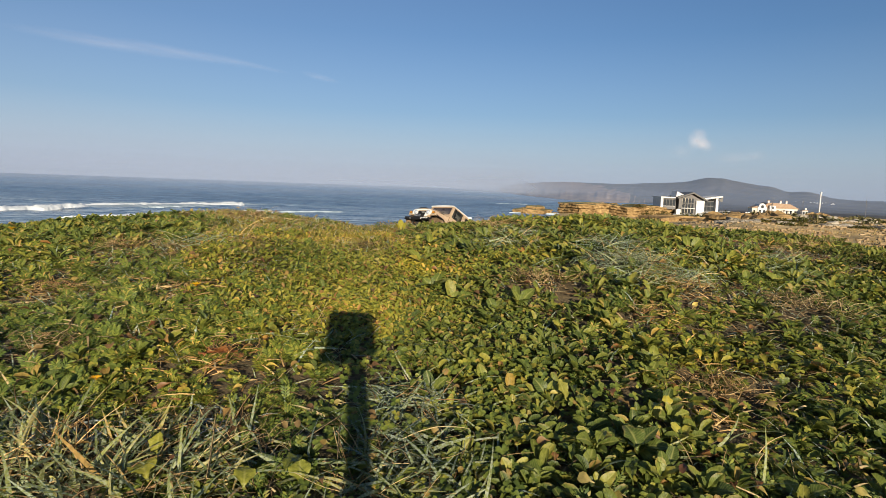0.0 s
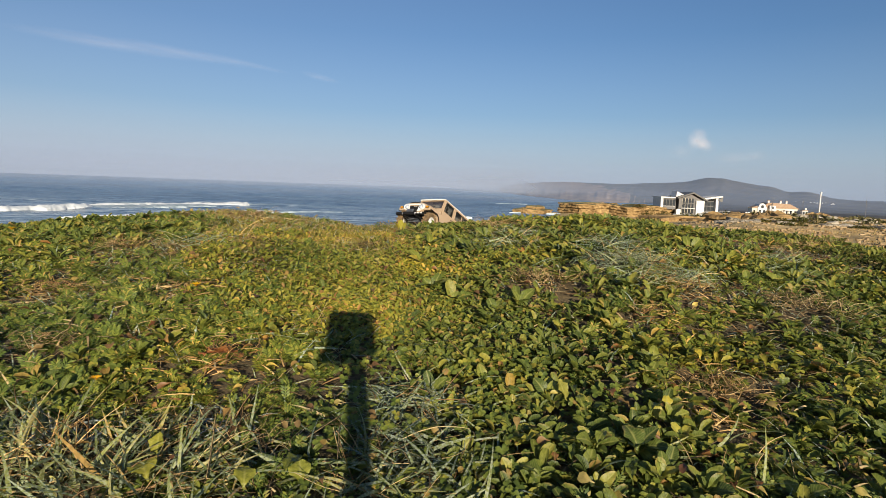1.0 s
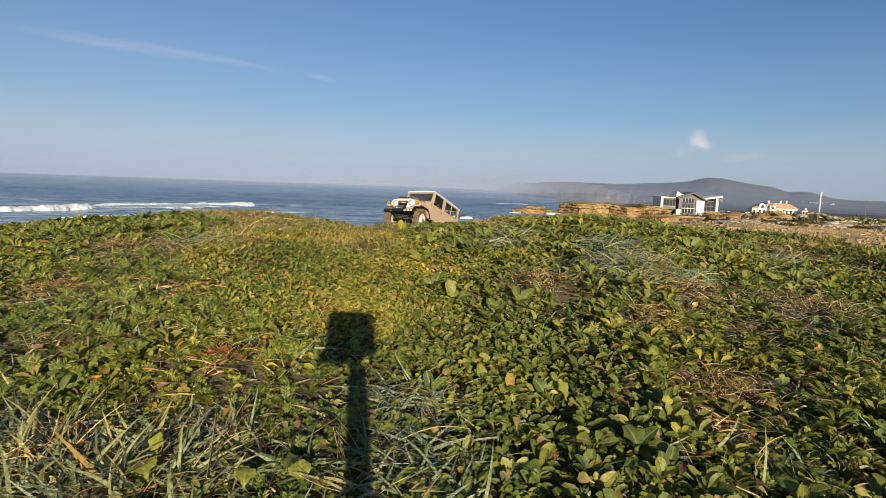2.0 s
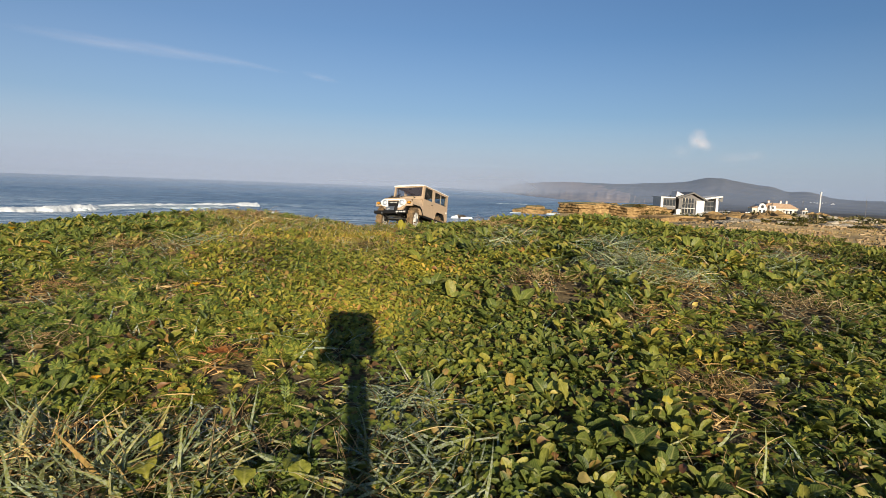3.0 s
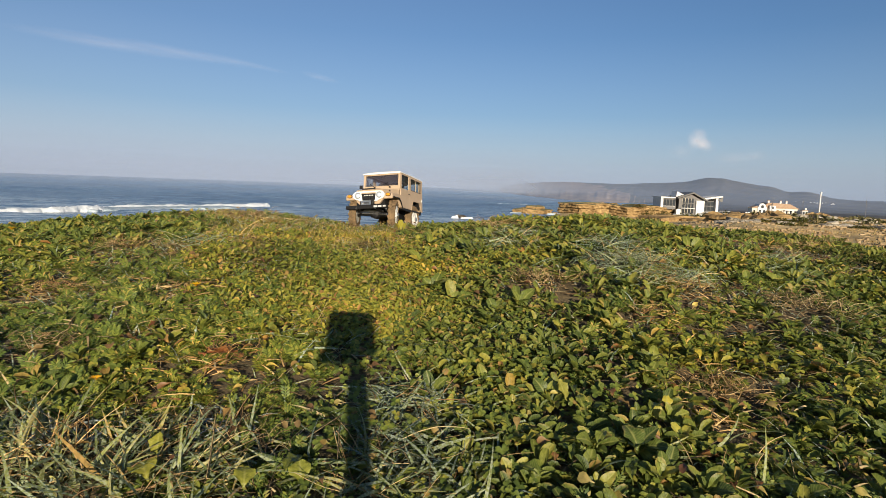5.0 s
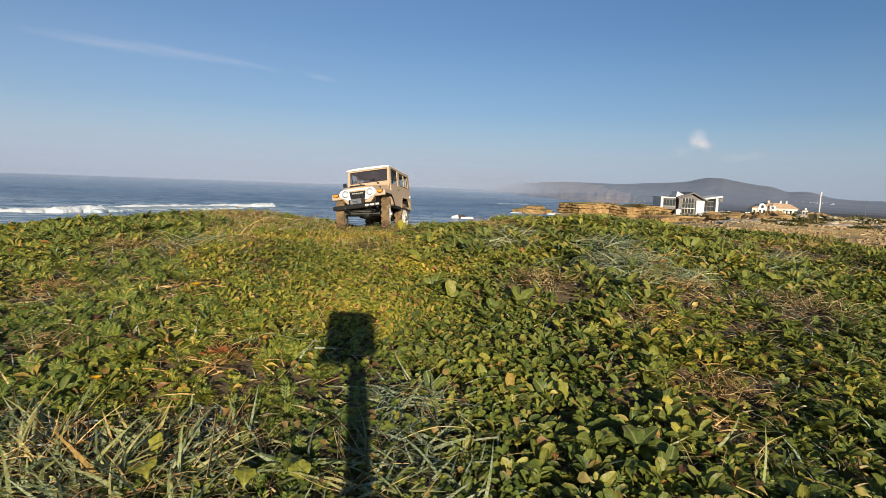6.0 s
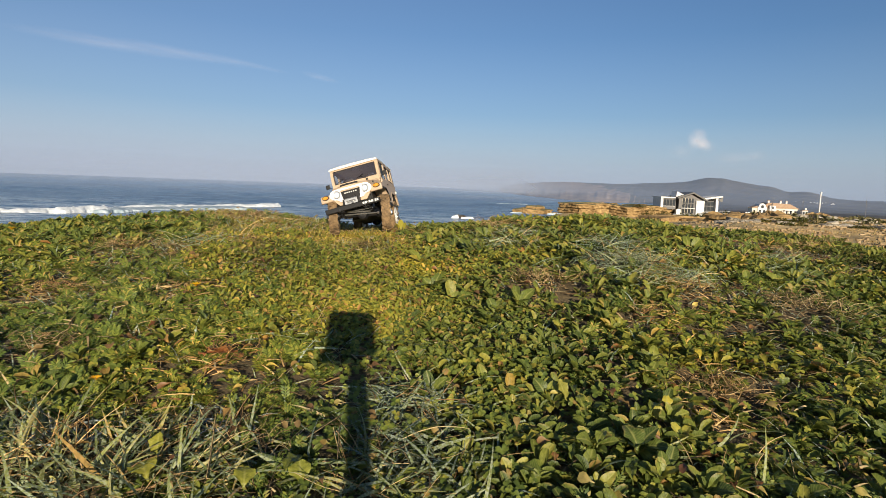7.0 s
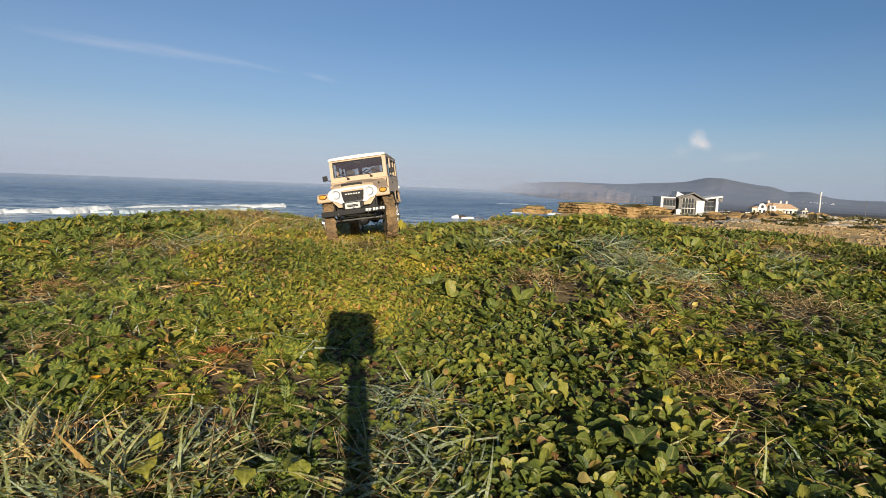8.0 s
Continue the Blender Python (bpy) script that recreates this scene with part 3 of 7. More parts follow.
# ---------------------------------------------------------------- clouds
def vapour_material(name, dense, scale):
    m, n, l, b = nodes_of(name)
    tc, gr, nz = n.new("ShaderNodeTexCoord"), n.new("ShaderNodeTexGradient"), n.new("ShaderNodeTexNoise")
    gr.gradient_type = "SPHERICAL"
    l.new(tc.outputs["Object"], gr.inputs[0])
    l.new(tc.outputs["Object"], nz.inputs["Vector"])
    nz.inputs["Scale"].default_value, nz.inputs["Detail"].default_value = scale, 4
    r = ramp_node(n, [(0.3, (0.25, 0.25, 0.25)), (0.7, (1, 1, 1))])
    l.new(nz.outputs[0], r.inputs[0])
    mu, mu2 = n.new("ShaderNodeMath"), n.new("ShaderNodeMath")
    mu.operation = mu2.operation = "MULTIPLY"
    l.new(gr.outputs["Fac"], mu.inputs[0])
    l.new(r.outputs[0], mu.inputs[1])
    l.new(mu.outputs[0], mu2.inputs[0])
    mu2.inputs[1].default_value = dense
    mu2.use_clamp = True
    tr, df, ms = n.new("ShaderNodeBsdfTransparent"), n.new("ShaderNodeBsdfDiffuse"), n.new("ShaderNodeMixShader")
    df.inputs[0].default_value = (0.62, 0.56, 0.56, 1)
    l.new(mu2.outputs[0], ms.inputs[0])
    l.new(tr.outputs[0], ms.inputs[1])
    l.new(df.outputs[0], ms.inputs[2])
    l.new(ms.outputs[0], n["Material Output"].inputs[0])
    return m


PUFF, WISP, TRAIL = vapour_material("thin_cloud", 0.5, 1.6), vapour_material("cloud_wisp", 0.12, 1.8), vapour_material("vapour_trail", 0.085, 2.5)


def vapour(name, x, z, w, h, tilt, material, label):
    """A thin veil of cloud four kilometres out; x and z are tangents off the axis."""
    d = 4000.0
    a = np.linspace(0, 2 * np.pi, 25)[:-1]
    V = [(0, 0, 0)] + [(math.cos(k), 0.0, math.sin(k)) for k in a]
    ob = solid(name, V, [(0, 1 + k, 1 + (k + 1) % 24) for k in range(24)], material)
    ob.matrix_basis = Matrix.Translation((x * d, d, z * d)) @ pose(0, 0, 0, 0, tilt, -math.degrees(math.atan(x))) @ Matrix.Diagonal((w * d, 1, h * d, 1))
    ob.visible_shadow = False
    return tagged(ob, label, "cloud", kind="structure")


vapour("cloud", 0.4195, 0.0945, 0.0165, 0.0195, 15, PUFF, "small pale puff of cloud")
vapour("cloud", 0.431, 0.0865, 0.014, 0.010, 30, PUFF, "small pale puff of cloud")
vapour("cloud", 0.434, 0.084, 0.020, 0.013, 25, WISP, "thin pale tail of the cloud")
vapour("cloud", 0.395, 0.074, 0.020, 0.012, 0, WISP, "faint wisp of cloud")
vapour("cloud", 0.485, 0.066, 0.036, 0.011, 0, WISP, "faint wisp of cloud")
vapour("cloud", 0.520, 0.071, 0.018, 0.010, 0, WISP, "faint wisp of cloud")
vapour("vapour_trail", -0.545, 0.2145, 0.17, 0.012, 2.4, WISP, "faint spread end of an old vapour trail")
vapour("vapour_trail", -0.432, 0.2045, 0.105, 0.0075, 7.0, TRAIL, "faint old vapour trail")
vapour("vapour_trail", -0.347, 0.1935, 0.085, 0.0055, 8.0, TRAIL, "faint old vapour trail")
vapour("vapour_trail", -0.214, 0.1735, 0.034, 0.006, 11, TRAIL, "faint old vapour trail")


def haze_sheet(radius, a0, a1, height, steps, sides, tone):
    """Distance haze put in as a shape: an added thin bent sheet far out, clear at its foot, thickest at mid height.
    steps: share of the height and cover; sides: bearing tangent and cover.
    """
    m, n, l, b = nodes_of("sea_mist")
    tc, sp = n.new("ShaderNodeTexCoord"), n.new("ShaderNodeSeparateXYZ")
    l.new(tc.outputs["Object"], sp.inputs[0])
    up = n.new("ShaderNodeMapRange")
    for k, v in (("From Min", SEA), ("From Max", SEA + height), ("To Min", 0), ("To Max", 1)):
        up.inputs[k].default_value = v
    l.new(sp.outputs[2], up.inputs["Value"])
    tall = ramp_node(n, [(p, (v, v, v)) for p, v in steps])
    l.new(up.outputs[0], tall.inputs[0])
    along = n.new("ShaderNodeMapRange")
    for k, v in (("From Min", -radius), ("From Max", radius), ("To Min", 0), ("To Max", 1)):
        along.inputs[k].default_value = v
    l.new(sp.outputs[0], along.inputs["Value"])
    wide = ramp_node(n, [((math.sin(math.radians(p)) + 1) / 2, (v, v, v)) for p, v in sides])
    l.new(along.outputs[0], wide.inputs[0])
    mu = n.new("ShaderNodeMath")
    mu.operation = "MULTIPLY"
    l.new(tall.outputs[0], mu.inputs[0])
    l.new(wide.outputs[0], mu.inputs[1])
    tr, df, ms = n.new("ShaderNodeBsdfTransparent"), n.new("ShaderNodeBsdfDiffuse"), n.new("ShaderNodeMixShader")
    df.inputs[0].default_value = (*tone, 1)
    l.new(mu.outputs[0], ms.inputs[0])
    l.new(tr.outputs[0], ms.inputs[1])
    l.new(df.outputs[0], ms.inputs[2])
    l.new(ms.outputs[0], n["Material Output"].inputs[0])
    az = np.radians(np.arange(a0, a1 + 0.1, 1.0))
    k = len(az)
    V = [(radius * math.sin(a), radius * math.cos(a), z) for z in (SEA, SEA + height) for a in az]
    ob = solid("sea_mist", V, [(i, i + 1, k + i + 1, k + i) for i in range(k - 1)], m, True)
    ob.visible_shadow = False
    return tagged(ob, "added pale lilac sheet that imitates distant haze", "haze", kind="structure")


# two added tinted sheets fade the far sea and hills into haze
haze_sheet(430, -62, 62, 60.0, [(0.0, 0.0), (0.03, 0.16), (0.08, 0.36), (0.17, 0.46), (0.34, 0.34), (0.6, 0.10), (0.85, 0.0)], [(-60, 0.6), (0, 0.75), (14, 1.0), (24, 1.0), (60, 1.1)], (0.158, 0.206, 0.305))
haze_sheet(800, -62, 22, 66.0, [(0.0, 0.0), (0.045, 0.22), (0.09, 0.66), (0.2, 0.85), (0.36, 0.6), (0.6, 0.15), (1.0, 0.0)], [(-60, 0.45), (0, 0.75), (4.5, 1.0), (7, 1.0), (10, 0.45), (13.5, 0.1), (21, 0.0)], (0.205, 0.232, 0.295))
# ---------------------------------------------------------------- building blocks for parts (centimetres in, metres out)
CM = 0.01


def part(name, bm, material, parent, label="", smooth=False, where=None):
    """Link a bmesh as one mesh under a thing or a part."""
    bmesh.ops.recalc_face_normals(bm, faces=bm.faces)
    me = bpy.data.meshes.new(name)
    bm.to_mesh(me)
    bm.free()
    me.materials.append(material)
    if smooth:
        me.polygons.foreach_set("use_smooth", [True] * len(me.polygons))
    ob = new(name, me)
    ob.parent = parent
    if where is not None:
        ob.matrix_basis = where
    return tagged(ob, label)


def prism(points, axis, lo, hi, bevel=0.0, unit=CM, bm=None):
    """A flat outline drawn out along an axis. Outline: (x, z) for axis y, (y, z) for axis x, (x, y) for axis z."""
    bm = bm or bmesh.new()
    def at(p, k):
        p = {"y": (p[0], k, p[1]), "x": (k, p[0], p[1]), "z": (p[0], p[1], k)}[axis]
        return bm.verts.new([c * unit for c in p])
    a, b = [at(p, lo) for p in points], [at(p, hi) for p in points]
    fresh = [bm.faces.new(a), bm.faces.new(b[::-1])]
    n = len(points)
    for k in range(n):
        fresh.append(bm.faces.new((a[k], b[k], b[(k + 1) % n], a[(k + 1) % n])))
    if bevel:
        edges = list({e for f in fresh for e in f.edges})
        bmesh.ops.bevel(bm, geom=edges, offset=bevel * unit, segments=2, affect="EDGES", profile=0.6)
    return bm


def box(x0, x1, y0, y1, z0, z1, bevel=0.08, unit=CM, bm=None):
    return prism([(x0, z0), (x1, z0), (x1, z1), (x0, z1)], "y", y0, y1, bevel, unit, bm)


def ring(outer, inner, axis, lo, hi, unit=CM, bm=None):
    """A frame: an outline with an opening of as many corners."""
    bm = bm or bmesh.new()
    def at(p, k):
        p = {"y": (p[0], k, p[1]), "x": (k, p[0], p[1])}[axis]
        return bm.verts.new([c * unit for c in p])
    L = [[at(p, k) for p in o] for k in (lo, hi) for o in (outer, inner)]
    n = len(outer)
    for k in range(n):
        j = (k + 1) % n
        for a, b in ((L[0], L[1]), (L[2], L[3]), (L[0], L[2]), (L[1], L[3])):
            bm.faces.new((a[k], a[j], b[j], b[k]))
    return bm


def lathe(profile, axis, centre, seg=24, unit=CM, bm=None, hollow=False):
    """A turned shape: (radius, height along the axis) pairs."""
    bm = bm or bmesh.new()
    rows = []
    for r, h in profile:
        row = []
        for k in range(seg):
            a = 2 * math.pi * k / seg
            c, s = r * math.cos(a), r * math.sin(a)
            p = {"x": (h, c, s), "y": (c, h, s), "z": (c, s, h)}[axis]
            row.append(bm.verts.new([(p[i] + centre[i]) * unit for i in range(3)]))
        rows.append(row)
    for a, b in zip(rows, rows[1:] + (rows[:1] if hollow else [])):
        for k in range(seg):
            bm.faces.new((a[k], a[(k + 1) % seg], b[(k + 1) % seg], b[k]))
    if not hollow:
        bm.faces.new(rows[0])
        bm.faces.new(rows[-1][::-1])
    return bm


def rod(p, q, r, seg=8, unit=CM, bm=None):
    bm = bm or bmesh.new()
    p, q = Vector(p), Vector(q)
    turn = (q - p).to_track_quat("Z", "Y").to_matrix()
    rows = [[bm.verts.new((e + turn @ Vector((r * math.cos(2 * math.pi * k / seg), r * math.sin(2 * math.pi * k / seg), 0))) * unit) for k in range(seg)] for e in (p, q)]
    for k in range(seg):
        bm.faces.new((rows[0][k], rows[0][(k + 1) % seg], rows[1][(k + 1) % seg], rows[1][k]))
    bm.faces.new(rows[0])
    bm.faces.new(rows[1][::-1])
    return bm


def glass_material(name, tint, clear):
    m, n, l, b = nodes_of(name)
    b.inputs["Base Color"].default_value = (*tint, 1)
    b.inputs["Roughness"].default_value, b.inputs["IOR"].default_value = 0.03, 1.3
    tr, ms = n.new("ShaderNodeBsdfTransparent"), n.new("ShaderNodeMixShader")
    tr.inputs[0].default_value = (0.9, 0.92, 0.92, 1)
    ms.inputs[0].default_value = clear
    l.new(b.outputs[0], ms.inputs[1])
    l.new(tr.outputs[0], ms.inputs[2])
    l.new(ms.outputs[0], n["Material Output"].inputs[0])
    return m


# ---------------------------------------------------------------- the truck
PAINT = surface("beige_paint", (0.425, 0.308, 0.198), (0.475, 0.350, 0.230), 40, 0.5, bump=0.03)
ROOF_WHITE = surface("white_paint", (0.74, 0.72, 0.66), (0.82, 0.80, 0.75), 40, 0.4, bump=0.03)
BEZEL = surface("white_plastic", (0.78, 0.76, 0.70), (0.84, 0.82, 0.77), 60, 0.35, bump=0.02)
BLACK = surface("black_plastic", (0.006, 0.006, 0.007), (0.018, 0.017, 0.016), 80, 0.55, bump=0.1, spec=0.25)
STEEL = surface("dull_steel", (0.35, 0.34, 0.32), (0.62, 0.61, 0.58), 120, 0.32, metal=0.9, bump=0.1)
RUBBER = surface("muddy_rubber", (0.035, 0.024, 0.014), (0.31, 0.20, 0.095), 55, 0.9, bump=0.5)
RIM_WHITE = surface("white_rim", (0.6, 0.56, 0.48), (0.82, 0.80, 0.75), 70, 0.45, bump=0.05)
AMBER = surface("amber_lens", (0.46, 0.17, 0.008), (0.66, 0.31, 0.02), 120, 0.18, bump=0.1, coat=0.6)
LAMP_LENS = surface("headlight_lens", (0.48, 0.51, 0.56), (0.68, 0.72, 0.78), 90, 0.08, bump=0.3, coat=0.8)
SEAT_CLOTH = surface("dark_vinyl", (0.02, 0.018, 0.016), (0.05, 0.045, 0.04), 90, 0.6, bump=0.2)
DARK_TRIM = surface("cabin_trim", (0.05, 0.045, 0.04), (0.09, 0.08, 0.07), 60, 0.7, bump=0.1)
GLASS = glass_material("window_glass", (0.02, 0.025, 0.03), 0.9)
DUSTY_GLASS = glass_material("dusty_windscreen", (0.12, 0.11, 0.15), 0.84)
GREY_MARK = surface("pale_lettering", (0.55, 0.54, 0.5), (0.68, 0.67, 0.63), 100, 0.4, bump=0.0)

TRUCK_ROWS = [
    (0.0, -0.0365, 2.7811, -0.0431, 3.16, -28.55, -132.4), (0.5, -0.0516, 2.7322, -0.0272, 3.8, -27.3, -129.44),
    (1.0, -0.0708, 2.6829, -0.0137, 3.9, -26.76, -126.06), (1.5, -0.0935, 2.6059, 0.0038, 2.8, -25.41, -123.77),
    (3.0, -0.1367, 2.4633, 0.0413, 3.49, -11.32, -116.58), (3.5, -0.1535, 2.3724, 0.0538, 3.62, -10.62, -114.0),
    (4.0, -0.1733, 2.3096, 0.0658, 5.0, -8.58, -112.99), (4.5, -0.1902, 2.2183, 0.0762, 4.9, -7.89, -109.64),
    (6.0, -0.2158, 1.9138, 0.0949, 8.91, -6.54, -102.31), (6.5, -0.2142, 1.8143, 0.1017, 13.56, -8.0, -97.5),
    (7.0, -0.208, 1.7049, 0.1055, 17.01, -6.5, -94.81), (7.5, -0.2061, 1.6151, 0.1104, 10.79, -5.5, -93.23),
    (8.0, -0.1894, 1.5064, 0.1146, 9.66, -1.56, -91.77)]
WHEEL_R, AXLE_X, HUB_Z = 5.0, 11.8, 3.95
TRACK = {AXLE_X: 7.1, -AXLE_X: 5.2}


def wheel_mesh_set(parent):
    """Mud tyre with chevron lugs on a white steel rim; its axle lies along y, the outer face towards +y."""
    prof = [(3.0, -1.08), (4.2, -1.2), (4.65, -1.08), (4.75, -0.6), (4.78, 0.0), (4.75, 0.6), (4.65, 1.08), (4.2, 1.2), (3.0, 1.08)]
    bm = lathe(prof, "y", (0, 0, 0), 40, hollow=True)
    for k in range(17):
        for side in (-1, 1):
            a = 2 * math.pi * (k + (0.5 if side > 0 else 0)) / 17
            for (h0, h1, da, lift) in ((0.06, 0.7, 0.0, 0.32), (0.66, 1.27, 0.10, 0.28)):
                vs = []
                for r in (4.5, 4.72 + lift):
                    for h, e in ((h0, 0.0), (h1, 0.06)):
                        for w in (-0.078, 0.078):
                            b = a + da + e + w
                            vs.append(bm.verts.new((r * math.cos(b) * CM, side * h * CM, r * math.sin(b) * CM)))
                for f in ((0, 1, 3, 2), (4, 6, 7, 5), (0, 4, 5, 1), (2, 3, 7, 6), (0, 2, 6, 4), (1, 5, 7, 3)):
                    bm.faces.new([vs[i] for i in f])
    part("tyre", bm, RUBBER, parent, "muddy black rubber tyre with chevron lugs")
    bm = lathe([(3.1, -1.08), (3.2, 1.0), (3.05, 1.18), (2.8, 1.1), (2.6, 0.9), (1.7, 1.1), (1.3, 1.4), (0.9, 1.4), (0.85, 1.0)], "y", (0, 0, 0), 28)
    part("rim", bm, RIM_WHITE, parent, "white steel rim", smooth=False)
    bm = lathe([(0.8, 0.8), (0.8, 1.7), (0.55, 1.95), (0.2, 2.0)], "y", (0, 0, 0), 12)
    for k in range(6):
        a = math.pi * k / 3
        lathe([(0.16, 1.0), (0.16, 1.25), (0.06, 1.3)], "y", (2.0 * math.cos(a), 0, 2.0 * math.sin(a)), 6, bm=bm)
    part("hub", bm, STEEL, parent, "steel hub with nuts")


def truck_front(top):
    # bonnet with a raised middle, swept up to the cowl
    bm = bmesh.new()
    rows = []
    for x, w, z, side in ((15.9, 4.6, 11.75, 10.6), (15.3, 5.0, 12.2, 10.4), (12.5, 5.3, 12.6, 10.2), (9.0, 5.9, 12.95, 10.0), (5.0, 6.7, 13.35, 9.9)):
        prof = [(-w, side), (-w, z - 0.75), (-w + 0.35, z - 0.22), (-w * 0.55, z), (-w * 0.3, z + 0.2), (0, z + 0.25), (w * 0.3, z + 0.2), (w * 0.55, z), (w - 0.35, z - 0.22), (w, z - 0.75), (w, side)]
        rows.append([bm.verts.new((x * CM, y * CM, h * CM)) for y, h in prof])
    for a, b in zip(rows, rows[1:]):
        for k in range(len(a) - 1):
            bm.faces.new((a[k], a[k + 1], b[k + 1], b[k]))
    bm.faces.new(rows[0])
    bm.faces.new(rows[-1])
    hood = part("bonnet", bm, PAINT, top)
    part("air_slot", prism([(-2.5, 11.95), (2.5, 11.95), (2.25, 12.42), (-2.25, 12.42)], "x", 15.5, 16.02, 0.06), BLACK, hood, "black slot under the bonnet's edge")
    part("bonnet_latch", box(10.6, 11.3, 5.3, 5.75, 11.7, 12.2, 0.05), BLACK, hood)
    # inner wings and nose
    part("nose_panel", prism([(-4.7, 10.9), (4.7, 10.9), (5.0, 8.6), (3.7, 7.1), (-3.7, 7.1), (-5.0, 8.6)], "x", 14.4, 15.55, 0.12), PAINT, top)
    for s in (-1, 1):
        part("inner_wing", box(5.0, 14.6, s * 4.75, s * 5.15, 6.6, 10.6, 0.05), BLACK, top)
        # flat-topped wing: top plate, sloped flare behind and a lip round the wheel
        side = [(15.7, 10.3), (15.7, 8.75), (15.0, 8.55), (14.9, 9.0), (14.4, 9.7), (9.4, 9.75), (7.9, 8.9), (6.3, 6.6), (4.6, 6.3), (4.6, 7.3), (6.3, 10.2), (8.2, 10.75), (14.8, 10.75)]
        part("wing", prism(side, "y", s * 5.05, s * 8.45, 0.3), PAINT, top)
        part("wing_lip", prism([(15.5, 8.6), (15.2, 8.55), (14.8, 9.45), (9.4, 9.55), (7.9, 8.7), (6.2, 6.4), (6.5, 6.4), (8.1, 8.55), (9.5, 9.3), (14.6, 9.25)], "y", s * 8.3, s * 8.6, 0.03), BLACK, top)
        sig = part("turn_signal", prism([(s * 7.0 + 0.80 * math.cos(2 * math.pi * k / 14), 9.98 + 0.47 * math.sin(2 * math.pi * k / 14)) for k in range(14)], "x", 15.7, 16.15, 0.16), AMBER, top, "amber turn signal")
        part("lens_rib", box(16.08, 16.14, s * 7.0 - 0.04, s * 7.0 + 0.04, 9.6, 10.35, 0.0), AMBER, sig)
        part("signal_base", prism([(s * 7.0 + 0.96 * math.cos(2 * math.pi * k / 14), 9.98 + 0.62 * math.sin(2 * math.pi * k / 14)) for k in range(14)], "x", 15.6, 15.86, 0.06), BLACK, sig, "black base")
    # bezel: a band with rounded ends and a tapering chin
    out = []
    for k in range(13):
        a = math.pi / 2 + math.pi * k / 12
        out.append((-4.0 + 1.75 * math.cos(a), 10.05 + 1.38 * math.sin(a)))
    for k in range(13):
        a = -math.pi / 2 + math.pi * k / 12
        out.append((4.0 + 1.75 * math.cos(a), 10.05 + 1.38 * math.sin(a)))
    chin = [(-3.0, 7.95), (3.0, 7.95)]
    pts = out[:13] + chin + out[13:]
    inner = [(-2.5, 10.95)] * 6 + [(-2.7, 10.75)] * 4 + [(-2.35, 8.5)] * 4 + [(-2.1, 8.15)] + [(2.1, 8.15)] + [(2.35, 8.5)] * 4 + [(2.7, 10.75)] * 4 + [(2.5, 10.95)] * 4
    inner = inner[:len(pts)]
    bm = ring(pts, inner, "x", 15.5, 16.15)
    bmesh.ops.remove_doubles(bm, verts=bm.verts, dist=1e-6)
    bez = part("bezel", bm, BEZEL, top, "white plastic grille surround")
    part("grille_mesh", box(15.4, 15.75, -2.75, 2.75, 8.1, 11.05, 0.0), BLACK, top, "black grille")
    for k in range(6):
        z = 8.95 + 0.36 * k
        part("grille_slat", box(15.7, 15.85, -2.3, 2.3, z, z + 0.1, 0.0), BLACK, top)
    for k in range(6):
        y = 1.62 - 0.6 * k
        part("badge_bar", box(15.86, 15.98, y - 0.34, y, 9.85, 10.15, 0.0), GREY_MARK, top, "pale lettering bar")
    for s in (-1, 1):
        hl = part("headlight", lathe([(1.08, 0.3), (1.08, 0.7), (1.0, 0.74), (0.86, 0.72)], "x", (15.5, s * 3.85, 10.05), 28), STEEL, top, "round headlight with a dull metal ring")
        part("lens", lathe([(0.88, 0.7), (0.7, 0.84), (0.4, 0.95), (0.1, 0.98)], "x", (15.5, s * 3.85, 10.0), 24), LAMP_LENS, hl, "clear domed lens", smooth=True)
    # bumper, winch, plate
    bp = part("front_bumper", box(17.0, 18.3, -7.3, 7.3, 5.3, 6.5, 0.12), BLACK, top, "black steel front bumper")
    for s in (-1, 1):
        part("shackle", lathe([(0.32, -0.12), (0.5, 0.0), (0.32, 0.12)], "y", (18.45, s * 3.4, 5.5), 10), STEEL, bp)
        part("bumper_bracket", box(14.0, 17.2, s * 3.0 - 0.35, s * 3.0 + 0.35, 5.0, 6.2, 0.05), BLACK, bp)
    w = part("winch", lathe([(0.75, -1.5), (0.75, -1.2), (0.5, -1.15), (0.5, 1.15), (0.75, 1.2), (0.75, 1.5)], "y", (16.9, 0.0, 7.4), 18), STEEL, top, "silver winch drum")
    part("winch_motor", box(16.2, 17.6, -2.4, -1.5, 6.6, 8.1, 0.15), BLACK, w)
    part("winch_gearbox", box(16.2, 17.6, 1.5, 2.3, 6.6, 8.1, 0.15), BLACK, w)
    part("fairlead", ring([(-1.7, 6.6), (1.7, 6.6), (1.7, 7.9), (-1.7, 7.9)], [(-1.2, 6.95), (1.2, 6.95), (1.2, 7.5), (-1.2, 7.5)], "x", 17.9, 18.25), STEEL, w, "bright metal fairlead")
    part("winch_cover", prism([(-1.25, 8.2), (1.25, 8.2), (0.9, 9.5), (-0.9, 9.5)], "x", 16.3, 17.3, 0.15), BLACK, w, "black winch control box")
    part("winch_hook", rod((18.4, 0.2, 7.1), (18.5, 0.5, 6.6), 0.2), STEEL, w)
    part("winch_tie_bar", rod((17.2, -1.6, 8.15), (17.2, 1.6, 8.15), 0.15), STEEL, w)
    plate = part("number_plate", box(18.3, 18.42, 2.4, 7.2, 5.4, 6.4, 0.04), BLACK, top, "black plate with pale bars")
